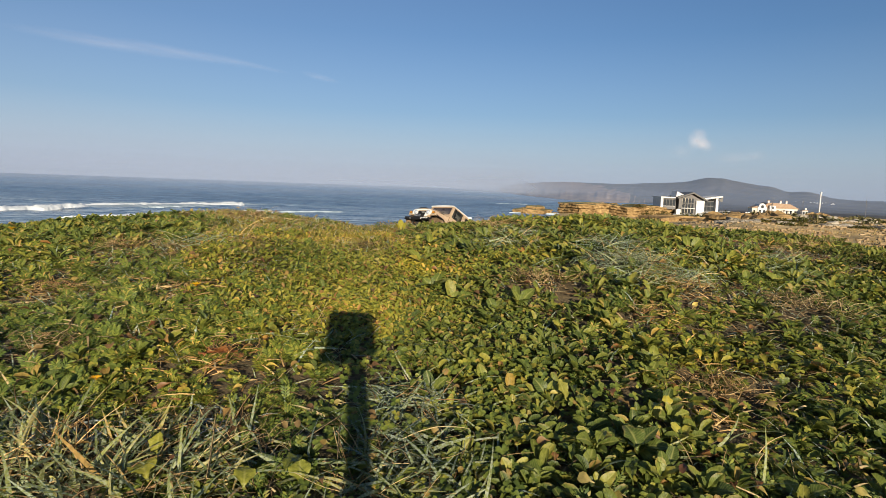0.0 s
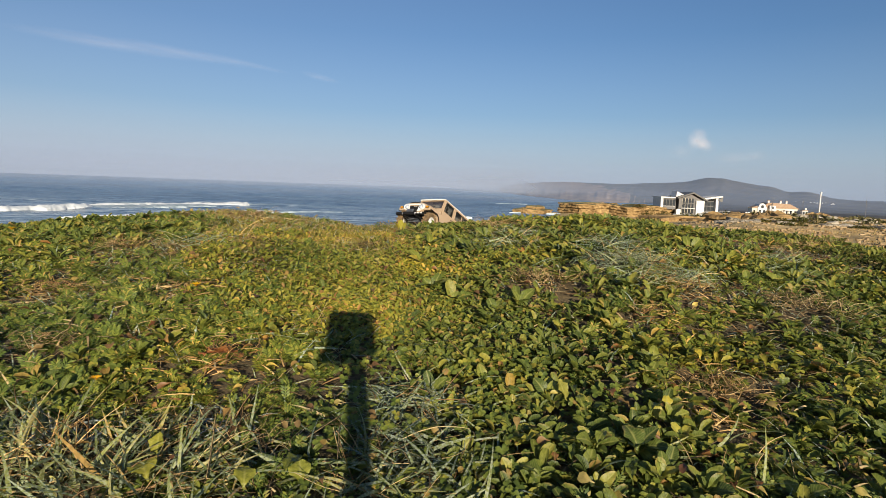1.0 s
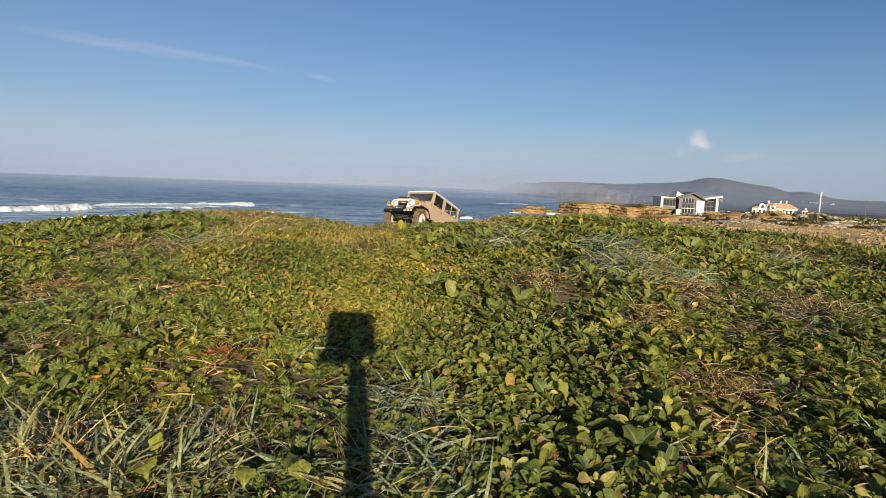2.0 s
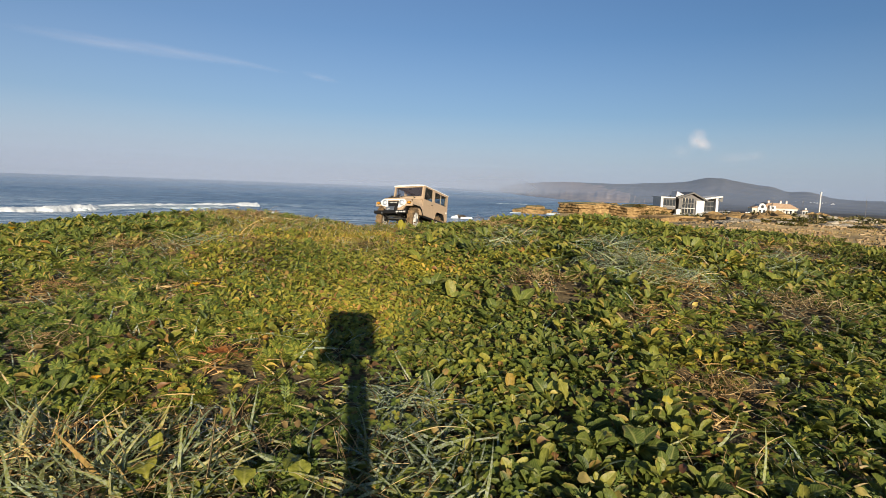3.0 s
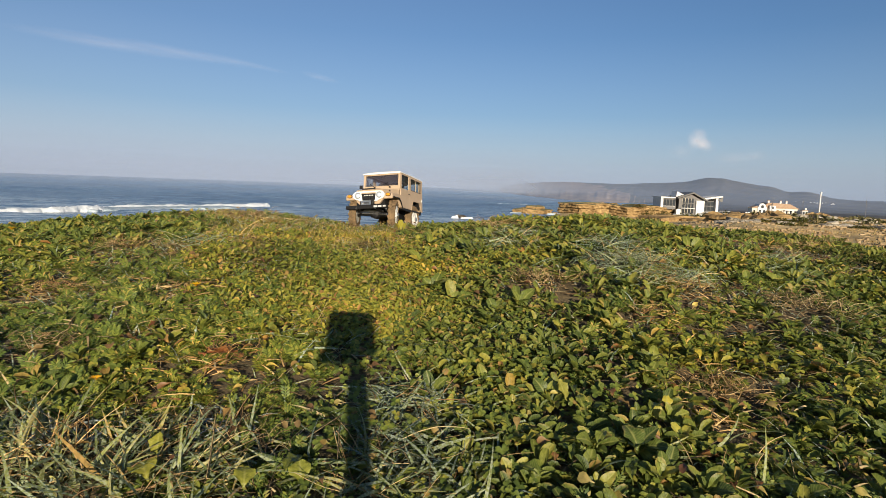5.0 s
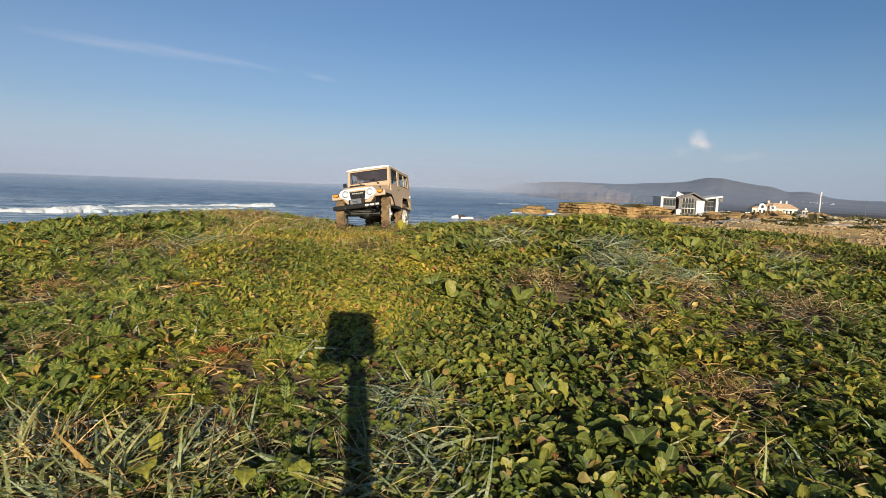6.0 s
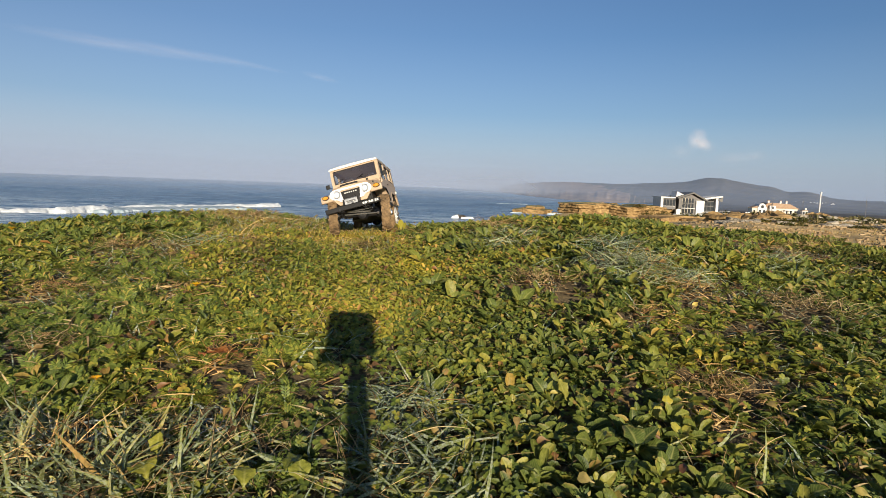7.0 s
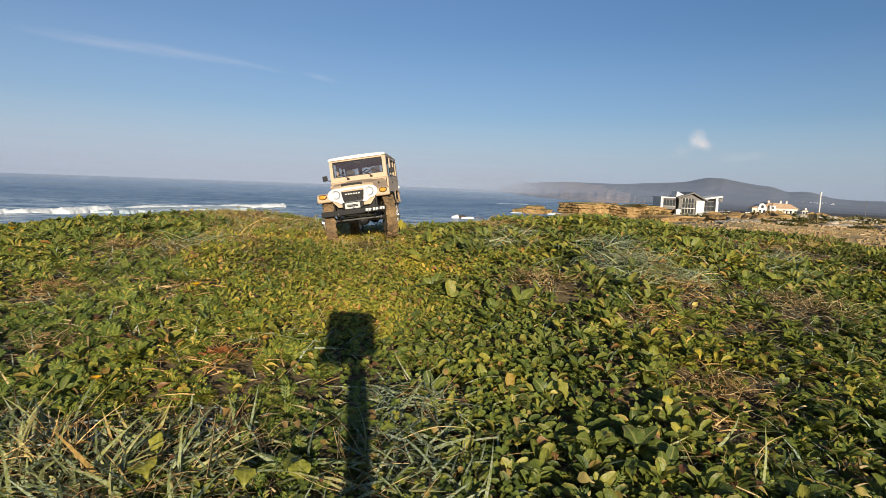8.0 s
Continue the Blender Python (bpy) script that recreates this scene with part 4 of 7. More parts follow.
    for y, wd in ((2.45, 0.5), (3.1, 0.5), (3.75, 0.2), (4.1, 0.5), (4.75, 0.5), (5.4, 0.2), (5.75, 0.42), (6.3, 0.42)):
        part("plate_bar", box(18.42, 18.46, y + 0.4, y + 0.4 + wd, 5.62 if wd > 0.3 else 5.82, 6.18 if wd > 0.3 else 5.97, 0.0), GREY_MARK, plate)


def truck_cabin(top):
    # floor and firewall
    part("floor_pan", box(-18.2, 5.0, -6.7, 6.7, 6.6, 7.1, 0.05), BLACK, top)
    part("firewall", box(4.6, 5.1, -6.7, 6.7, 6.9, 13.2, 0.05), PAINT, top)
    part("cowl", prism([(3.2, 13.2), (5.3, 13.2), (5.3, 13.45), (4.5, 13.75), (3.2, 13.75)], "y", -7.0, 7.0, 0.1), PAINT, top)
    # windscreen
    lo, hi = 4.55, 3.7
    bm = ring([(-7.0, 13.6), (7.0, 13.6), (7.0, 19.35), (-7.0, 19.35)], [(-6.15, 14.8), (6.15, 14.8), (6.15, 18.55), (-6.15, 18.55)], "x", 3.4, 4.0)
    for v in bm.verts:
        v.co.x += 0.9 * CM * (19.35 - v.co.z / CM) / 5.75
    ws = part("windscreen_frame", bm, PAINT, top)
    bm = box(3.62, 3.72, -6.2, 6.2, 14.75, 18.6, 0.0)
    for v in bm.verts:
        v.co.x += 0.9 * CM * (19.35 - v.co.z / CM) / 5.75
    g = part("windscreen", bm, DUSTY_GLASS, ws, "dusty clear windscreen")
    g.visible_shadow = False
    bm = ring([(-6.2, 14.74), (6.2, 14.74), (6.2, 18.61), (-6.2, 18.61)], [(-6.1, 14.85), (6.1, 14.85), (6.1, 18.5), (-6.1, 18.5)], "x", 3.95, 4.08)
    for v in bm.verts:
        v.co.x += 0.9 * CM * (19.35 - v.co.z / CM) / 5.75
    part("rubber_seal", bm, BLACK, ws)
    for y in (-2.6, 3.2):
        bm = rod((4.9, y, 14.35), (4.75, y - 1.9, 15.5), 0.09, 6)
        rod((4.72, y - 2.9, 15.1), (4.62, y - 0.9, 15.9), 0.1, 6, bm=bm)
        part("wiper", bm, BLACK, ws, "black wiper")
        part("hinge", box(4.75, 5.15, y - 0.3, y + 0.3, 13.9, 14.4, 0.05), BLACK, ws)
    part("mirror_inside", box(3.1, 3.3, -0.7, 0.7, 18.0, 18.5, 0.08), BLACK, ws)
    for s in (-1, 1):
        # lower side with an angular rear wheel arch
        low = [(-4.6, 6.9), (-6.0, 6.9), (-7.3, 9.7), (-8.4, 10.5), (-15.0, 10.5), (-16.0, 9.7), (-17.0, 7.4), (-18.6, 7.4), (-18.6, 13.3), (-4.6, 13.3)]
        part("side_panel", prism(low, "y", s * 6.75, s * 7.1, 0.06), PAINT, top)
        part("arch_lip", prism([(-5.9, 6.8), (-7.2, 9.75), (-8.3, 10.6), (-15.1, 10.6), (-16.2, 9.75), (-17.1, 7.3), (-16.9, 7.3), (-15.9, 9.6), (-15.0, 10.35), (-8.5, 10.35), (-7.45, 9.6), (-6.2, 6.8)], "y", s * 7.0, s * 7.22, 0.03), PAINT, top)
        part("wheel_box", prism([(-7.0, 8.0), (-8.3, 10.6), (-15.1, 10.6), (-16.4, 8.0), (-16.4, 11.2), (-7.0, 11.2)], "y", s * 4.6, s * 6.74, 0.0), BLACK, top)
        door = part("door", prism([(4.5, 6.9), (-4.45, 6.9), (-4.45, 13.3), (4.5, 13.3)], "y", s * 6.76, s * 7.14, 0.08), PAINT, top)
        part("door_frame", ring([(4.2, 13.3), (-4.45, 13.3), (-4.45, 19.3), (3.5, 19.3)], [(3.5, 13.8), (-3.9, 13.8), (-3.9, 18.7), (2.95, 18.7)], "y", s * 6.75, s * 7.08), PAINT, door)
        part("quarter_light_bar", box(1.3, 1.55, s * 6.8 - 0.1, s * 6.8 + 0.22, 13.8, 18.7, 0.0), BLACK, door)
        g = part("door_glass", box(-3.95, 3.55, s * 6.86, s * 6.9, 13.75, 18.75, 0.0), GLASS, door, "clear side glass")
        g.visible_shadow = False
        part("door_handle", box(-4.0, -2.9, s * 7.15, s * 7.4, 12.2, 12.5, 0.06), BLACK, door, "small black handle")
        part("door_ridge", box(-4.3, 4.2, s * 7.12, s * 7.2, 11.6, 11.75, 0.0), PAINT, door)
        for z in (8.2, 12.4):
            part("door_hinge", box(4.1, 4.7, s * 7.14, s * 7.34, z, z + 0.5, 0.05), PAINT, door)
        MY = 8.1 if s > 0 else 8.8
        m = part("door_mirror", box(2.6, 3.0, s * MY - 0.62, s * MY + 0.62, 14.4, 15.7, 0.18), BLACK, door, "black door mirror")
        part("mirror_arm", rod((3.2, s * 7.1, 14.1), (2.85, s * (MY - 0.2), 14.7), 0.1, 6), BLACK, m)
        # hard top side with its long window
        part("top_side", ring([(-4.6, 13.3), (-18.6, 13.3), (-18.3, 19.3), (-4.6, 19.3)], [(-6.1, 14.2), (-16.9, 14.2), (-16.7, 18.4), (-6.1, 18.4)], "y", s * 6.7, s * 7.05), PAINT, top)
        part("window_seal", ring([(-6.06, 14.16), (-16.94, 14.16), (-16.74, 18.44), (-6.06, 18.44)], [(-6.2, 14.3), (-16.8, 14.3), (-16.6, 18.3), (-6.2, 18.3)], "y", s * 7.04, s * 7.14), BLACK, top)
        g = part("side_glass", box(-16.9, -6.0, s * 6.84, s * 6.88, 14.1, 18.5, 0.0), GLASS, top, "clear side glass")
        g.visible_shadow = False
        part("window_bar", box(-11.7, -11.4, s * 6.78, s * 7.06, 14.2, 18.4, 0.0), PAINT, top)
        part("belt_rail", box(-18.6, 4.4, s * 7.05, s * 7.2, 13.15, 13.4, 0.05), PAINT, top)
        part("side_marker", lathe([(0.42, 0.0), (0.42, 0.25), (0.25, 0.35)], "y", (-17.2, s * 7.1, 11.4), 14) if s > 0 else lathe([(0.42, 0.0), (0.42, -0.25), (0.25, -0.35)], "y", (-17.2, s * 7.1, 11.4), 14), BEZEL, top, "round white side lamp")
        part("tail_light", box(-19.0, -18.6, s * 5.9 - 0.5, s * 5.9 + 0.5, 9.2, 10.8, 0.1), AMBER, top)
        part("sill", box(-6.0, 6.2, s * 6.5, s * 7.0, 6.1, 6.9, 0.1), BLACK, top, "black sill bar")
    # back wall with its opening
    part("tailgate", box(-18.75, -18.4, -7.0, 7.0, 7.2, 13.3, 0.08), PAINT, top)
    part("back_frame", ring([(-7.0, 13.3), (7.0, 13.3), (7.0, 19.3), (-7.0, 19.3)], [(-5.6, 14.2), (5.6, 14.2), (5.6, 18.3), (-5.6, 18.3)], "x", -18.65, -18.3), PAINT, top)
    g = part("back_glass", box(-18.5, -18.45, -5.65, 5.65, 14.15, 18.35, 0.0), GLASS, top)
    g.visible_shadow = False
    part("back_door_bar", box(-18.6, -18.3, -3.7, -2.7, 14.2, 18.3, 0.0), PAINT, top)
    part("rear_bumper", box(-19.8, -18.8, -6.0, 6.0, 6.2, 7.1, 0.1), BLACK, top)
    # roof, crowned, with a drip rail
    bm = bmesh.new()
    rows = []
    for x, dz in ((4.55, -0.2), (4.2, 0.0), (0, 0.12), (-8, 0.18), (-16, 0.1), (-18.6, -0.02), (-18.9, -0.3)):
        rows.append([bm.verts.new((x * CM, y * CM, (19.38 + h + dz) * CM)) for y, h in ((-7.1, -0.15), (-7.1, 0.05), (-6.75, 0.26), (-4, 0.42), (0, 0.48), (4, 0.42), (6.75, 0.26), (7.1, 0.05), (7.1, -0.15))])
    for a, b in zip(rows, rows[1:]):
        for k in range(8):
            bm.faces.new((a[k], a[k + 1], b[k + 1], b[k]))
        bm.faces.new((a[8], a[0], b[0], b[8]))
    bm.faces.new(rows[0])
    bm.faces.new(rows[-1])
    roof = part("roof", bm, ROOF_WHITE, top, "white hard-top roof")
    part("drip_rail", ring([(-18.95, -7.22), (4.6, -7.22), (4.6, 7.22), (-18.95, 7.22)], [(-18.7, -7.0), (4.3, -7.0), (4.3, 7.0), (-18.7, 7.0)], "y", 19.18, 19.3), ROOF_WHITE, roof, where=Matrix(((1, 0, 0, 0), (0, 0, 1, 0), (0, 1, 0, 0), (0, 0, 0, 1))))
    # cabin
    part("dashboard", prism([(2.2, 12.0), (4.4, 12.0), (4.4, 14.2), (3.0, 14.2), (2.2, 13.6)], "y", -6.5, 6.5, 0.1), DARK_TRIM, top)
    for y in (-3.3, 3.3):
        seat = part("seat", box(-3.5, 1.0, y - 2.1, y + 2.1, 9.6, 11.0, 0.4), SEAT_CLOTH, top, "dark vinyl seat")
        bm = box(-3.6, -2.5, y - 2.0, y + 2.0, 10.8, 15.4, 0.4)
        part("backrest", bm, SEAT_CLOTH, seat)
        part("headrest", box(-3.5, -2.7, y - 1.1, y + 1.1, 15.5, 16.9, 0.35), SEAT_CLOTH, seat)
    bm = bmesh.new()
    n = 22
    for k in range(n):
        a, b = 2 * math.pi * k / n, 2 * math.pi * (k + 1) / n
        rod((1.7 - 0.5 * math.sin(a), 3.3 + 1.9 * math.cos(a), 14.2 + 1.8 * math.sin(a)), (1.7 - 0.5 * math.sin(b), 3.3 + 1.9 * math.cos(b), 14.2 + 1.8 * math.sin(b)), 0.17, 6, bm=bm)
    rod((1.7, 1.5, 14.2), (1.7, 5.1, 14.2), 0.15, 6, bm=bm)
    rod((1.7, 3.3, 14.2), (3.0, 3.3, 13.0), 0.25, 6, bm=bm)
    part("steering_wheel", bm, BLACK, top)


def truck_chassis(top):
    for s in (-1, 1):
        part("chassis_rail", box(-18.5, 17.0, s * 3.1 - 0.35, s * 3.1 + 0.35, 5.3, 6.3, 0.08), BLACK, top)
        for x in (AXLE_X, -AXLE_X):
            k = part("shock_absorber", rod((x - 0.8, s * 4.2, 5.2), (x - 1.6, s * 3.9, 9.4), 0.38, 10), STEEL, top)
            part("spring", rod((x - 1.2, s * 4.05, 7.2), (x - 1.6, s * 3.92, 9.2), 0.6, 10), BLACK, k)
    part("engine_block", box(6.0, 14.2, -2.6, 2.6, 6.2, 10.4, 0.3), BLACK, top)
    part("gearbox_skid", prism([(-3.5, 5.6), (4.0, 5.6), (3.0, 4.2), (-2.5, 4.2)], "y", -2.6, 2.6, 0.2), BLACK, top)
    part("skid_plate", prism([(-10.5, 5.4), (9.5, 5.4), (7.5, 3.4), (-8.0, 3.4)], "y", -3.0, 3.0, 0.2), BLACK, top)
    part("radiator_support", box(12.9, 13.9, -4.6, 4.6, 5.6, 8.6, 0.1), BLACK, top)
    part("oil_pan", prism([(8.0, 6.4), (14.0, 6.4), (13.4, 4.9), (8.8, 4.7)], "y", -2.2, 2.2, 0.2), BLACK, top)
    part("transfer_case", box(-2.5, 1.5, -2.0, 3.2, 3.6, 6.4, 0.3), BLACK, top)
    part("fuel_tank", box(-17.5, -14.0, -4.5, 4.5, 4.6, 6.6, 0.3), BLACK, top)
    part("track_bar", rod((14.3, -4.6, 5.5), (13.9, 4.4, 4.7), 0.2, 8), STEEL, top, "bright steel track bar")
    for s in (-1, 1):
        for x in (AXLE_X, -AXLE_X):
            bm = bmesh.new()
            for leaf in range(3):
                half = 5.0 - 1.3 * leaf
                rows = [(x + half * q, 4.55 - 0.22 * leaf + 0.75 * (half * q / 5.0) ** 2) for q in (-1, -0.6, -0.2, 0.2, 0.6, 1)]
                prism(rows + [(a, b - 0.2) for a, b in rows[::-1]], "y", s * 3.9 - 0.3, s * 3.9 + 0.3, 0.0, bm=bm)
            part("leaf_spring", bm, BLACK, top)
        part("link_arm", rod((4.0, s * 2.6, 4.7), (AXLE_X - 0.8, s * 3.4, 3.9), 0.22, 8), STEEL, top)
    part("crossmember", box(13.6, 14.6, -3.4, 3.4, 5.4, 6.2, 0.08), BLACK, top)
    part("prop_shaft", rod((3.5, 0.6, 5.0), (AXLE_X - 1, 0.9, HUB_Z), 0.35, 8), STEEL, top)
    part("prop_shaft", rod((-3.0, 0, 5.0), (-AXLE_X + 1, 0, HUB_Z), 0.35, 8), STEEL, top)
    axles = []
    for name, x, off in (("front_axle", AXLE_X, 1.0), ("rear_axle", -AXLE_X, 0.0)):
        bm = rod((0, -6.4, 0), (0, 6.4, 0), 0.62, 12)
        lathe([(0.3, -1.3), (1.2, -1.0), (1.55, -0.2), (1.55, 0.2), (1.2, 1.0), (0.3, 1.3)], "x", (0, off, 0), 16, bm=bm)
        for s in (-1, 1):
            lathe([(0.7, -0.5), (1.0, -0.3), (1.0, 0.3), (0.7, 0.5)], "y", (0, s * 5.9, 0), 12, bm=bm)
        ax = part(name, bm, BLACK, top, "black axle with a round differential", where=pose(x * CM, 0, HUB_Z * CM))
        if off:
            part("diff_cover", lathe([(1.3, 1.0), (1.2, 1.35), (0.6, 1.6)], "x", (0, off, 0), 16), BLACK, ax)
            part("steering_rod", rod((1.5, -5.4, 0.1), (1.5, 5.4, 0.1), 0.2, 8), STEEL, ax, "bright steel steering rod")
            part("drag_link", rod((1.8, -4.8, 0.75), (1.4, 3.4, 0.7), 0.18, 8), STEEL, ax)
            for s in (-1, 1):
                part("rod_end", lathe([(0.2, -0.35), (0.36, 0), (0.2, 0.35)], "z", (1.5, s * 5.4, 0.1), 10), STEEL, ax)
        axles.append(ax)
    return axles


truck = tagged(new("model_truck"), "beige off-road model truck, white roof and muddy tyres, on turf", "model truck")
truck_front(truck)
truck_cabin(truck)
front_axle, rear_axle = truck_chassis(truck)
wheels = []
for _x in (AXLE_X, -AXLE_X):
    for _s in (1, -1):
        _w = new("wheel")
        _w.parent = truck
        wheel_mesh_set(_w) if not wheels else None
        if wheels:
            for _o in wheels[0][0].children:
                _c = new(_o.name.split(".")[0], _o.data)
                _c.parent = _w
                tagged(_c, _o.get("label", ""))
        wheels.append((_w, _x, _s))
# ---------------------------------------------------------------- plants of the turf
def leaf_shape(widths, fold=0.25, curl=0.15):
    """A leaf 1 long: rows across it, folded at the rib, curling down to its tip. Returns corners, triangles and the place on the leaf."""
    n = len(widths)
    V, T, A = [], [], []
    for k, w in enumerate(widths):
        t = k / (n - 1)
        z = curl * (t - t * t * 1.6)
        V += [(t, -w / 2, z + fold * w), (t, 0, z), (t, w / 2, z + fold * w)]
        A += [(t, -1, 0), (t, 0, 0), (t, 1, 0)]
    for k in range(n - 1):
        a = 3 * k
        T += [(a, a + 3, a + 4), (a, a + 4, a + 1), (a + 1, a + 4, a + 5), (a + 1, a + 5, a + 2)]
    return np.array(V, float), np.array(T), np.array(A, float)


def lobed_shape(pairs=5, lobe=0.10):
    """A feathery leaf 1 long: a thin rib with pairs of narrow lobes that point forwards."""
    V, T = [], []
    def strip(p, q, w, zt):
        p, q = np.array(p, float), np.array(q, float)
        s = np.array([-(q - p)[1], (q - p)[0], 0]) / np.linalg.norm(q - p) * w / 2
        b = len(V)
        m = p + (q - p) * 0.6 + np.array([0, 0, zt])
        V.extend([p, m - s, m + s, q])
        T.extend([(b, b + 1, b + 2), (b + 1, b + 3, b + 2)])
    strip((0, 0, 0), (1, 0, -0.12), 0.12, 0.14)
    for k in range(pairs):
        t = 0.2 + 0.62 * k / pairs
        ln = 0.34 * (1 - 0.7 * abs(t - 0.5))
        for s in (-1, 1):
            strip((t, 0, 0.15 * t), (t + ln * 0.75, s * ln * 0.95, 0.1 - 0.12 * t), lobe, 0.04)
    return np.array(V), np.array(T)


def three_shape(fine=False):
    """A clover leaf: three rounded leaflets on a short stalk top."""
    V, T = [], []
    v, t, _ = leaf_shape([0.15, 0.78, 1.0, 0.95, 0.5] if fine else [0.15, 0.95, 0.6], 0.18, 0.1)
    if fine:
        v[-2, 0] -= 0.12
    for k in range(3):
        a = radians(120 * k)
        r = np.array([[math.cos(a), -math.sin(a), 0], [math.sin(a), math.cos(a), 0], [0, 0, 1]])
        T.append(t + len(v) * k)
        V.append((v * np.array([0.55, 0.5, 0.5])) @ r.T)
    return np.concatenate(V), np.concatenate(T)


def blade_shape(n=5, arch=0.35):
    """A grass blade 1 long that rises along x and arches over."""
    V, T = [], []
    for k in range(n):
        t = k / (n - 1)
        w = 0.5 * (1 - t ** 2.2) + 0.02
        V += [(t, -w, -arch * t ** 2.4), (t, w, -arch * t ** 2.4)]
    for k in range(n - 1):
        a = 2 * k
        T += [(a, a + 2, a + 3), (a, a + 3, a + 1)]
    return np.array(V, float), np.array(T)


def stamped(shape, pos, yaw, rise, roll, length, width, tilt=None):
    """Copies of a shape: at pos, headed by yaw, lifted by rise, turned about their rib by roll (arrays, radians)."""
    V, T = shape[:2]
    n = len(pos)
    P = np.broadcast_to(V, (n, *V.shape)).copy()
    P[..., 0] *= length[:, None]
    P[..., 1] *= width[:, None]
    P[..., 2] *= length[:, None]
    c, s = np.cos(roll)[:, None], np.sin(roll)[:, None]
    P[..., 1], P[..., 2] = P[..., 1] * c - P[..., 2] * s, P[..., 1] * s + P[..., 2] * c
    c, s = np.cos(rise)[:, None], np.sin(rise)[:, None]
    P[..., 0], P[..., 2] = P[..., 0] * c - P[..., 2] * s, P[..., 0] * s + P[..., 2] * c
    c, s = np.cos(yaw)[:, None], np.sin(yaw)[:, None]
    P[..., 0], P[..., 1] = P[..., 0] * c - P[..., 1] * s, P[..., 0] * s + P[..., 1] * c
    if tilt is not None:    # leaves lean to the low sun
        c, s = np.cos(tilt)[:, None], np.sin(tilt)[:, None]
        P[..., 1], P[..., 2] = P[..., 1] * c - P[..., 2] * s, P[..., 1] * s + P[..., 2] * c
    P += pos[:, None, :]
    tri = (T[None] + (np.arange(n) * len(V))[:, None, None]).reshape(-1, 3)
    return P.reshape(-1, 3), tri


RNG = np.random.default_rng(11)


def spread(n, d0, d1, a0=-44, a1=44, power=1.6, worn=0.7):
    """Random places on the turf between two distances and bearings, thinning outwards."""
    d = (d0 ** power + (d1 ** power - d0 ** power) * RNG.random(n)) ** (1 / power)
    a = np.radians(RNG.uniform(a0, a1, n))
    x, y = d * np.sin(a), d * np.cos(a)
    trodden = (np.abs(x + 0.225 + 0.03 * (y - 1.2)) < 0.11) & (np.abs(y - 1.42) < 0.26) & (RNG.random(n) < worn)
    return x[~trodden], y[~trodden]


def near_any(x, y, spots):
    w = np.zeros_like(x)
    for sx, sy, r in spots:
        w = np.maximum(w, np.exp(-((x - sx) ** 2 + (y - sy) ** 2) / (1.15 * r) ** 2))
    return w


def keep(x, y, chance):
    k = RNG.random(len(x)) < chance
    return x[k], y[k]


def short_turf(x, y):
    """1 where the turf is low and grassy: the rise that the truck drives on."""
    az = np.degrees(np.arctan2(x, y))
    d = np.hypot(x, y)
    return np.clip((d - 0.98) / 0.2 + 0.5 * fbm(x * 5, y * 5, 21), 0, 1) * np.clip((1.0 - az) / 5, 0, 1) * np.clip((az + 27) / 6, 0, 1)


def u(n, a, b):
    return RNG.uniform(a, b, n)


def on_leaf(shape, n):
    return np.tile(shape[2], (n, 1)) if len(shape) > 2 else None


def leaves(name, shape, x, y, material, size, slim, rise, lift, label):
    n = len(x)
    ln = u(n, *size)
    z = ground(x, y) + u(n, *lift)
    V, T = stamped(shape, np.stack([x, y, z], -1), u(n, -3.2, 3.2), u(n, *rise), u(n, -0.5, 0.5), ln, ln * u(n, *slim), RNG.normal(0.30, 0.16, n))
    return tagged(soup(name, V, T, material, along=on_leaf(shape, n)), label, "plants", kind="stuff")


def rosettes(name, shape, x, y, k, material, size, slim, rise, label):
    """Low plants, each with k leaves round a heart."""
    n = len(x)
    cx, cy = np.repeat(x, k), np.repeat(y, k)
    yaw = np.repeat(u(n, 0, 6.3), k) + np.tile(np.arange(k), n) * 2.4 + u(n * k, -0.4, 0.4)
    ln = np.repeat(u(n, *size), k) * u(n * k, 0.65, 1.1)
    z = ground(cx, cy) + u(n * k, 0, 0.006)
    flat = near_any(x, y, FLAT_SPOTS)
    V, T = stamped(shape, np.stack([cx, cy, z], -1), yaw, u(n * k, *rise) * (1 - 0.55 * np.repeat(flat, k)), u(n * k, -0.35, 0.35), ln, ln * u(n * k, *slim), np.repeat(RNG.normal(0.28, 0.14, n) * (1 - 0.9 * flat), k))
    return tagged(soup(name, V, T, material, along=on_leaf(shape, n * k)), label, "plants", kind="stuff")


DRY_SPOTS = [(0.161, 0.933, 0.065), (0.376, 0.876, 0.05), (0.528, 0.834, 0.07), (0.300, 0.590, 0.05), (0.271, 0.538, 0.03), (0.282, 0.772, 0.04), (-0.616, 1.101, 0.06), (-0.517, 1.095, 0.04),
             (-0.574, 1.034, 0.03), (-0.569, 0.85, 0.05), (-0.517, 0.913, 0.03), (-0.427, 0.621, 0.04), (-0.379, 0.843, 0.035), (-0.34, 0.675, 0.03), (-0.226, 0.595, 0.03), (-0.296, 0.966, 0.04),
             (-0.352, 1.076, 0.05), (-0.552, 1.71, 0.16), (0.124, 1.617, 0.12), (-0.17, 1.225, 0.05), (0.9, 1.5, 0.25)]


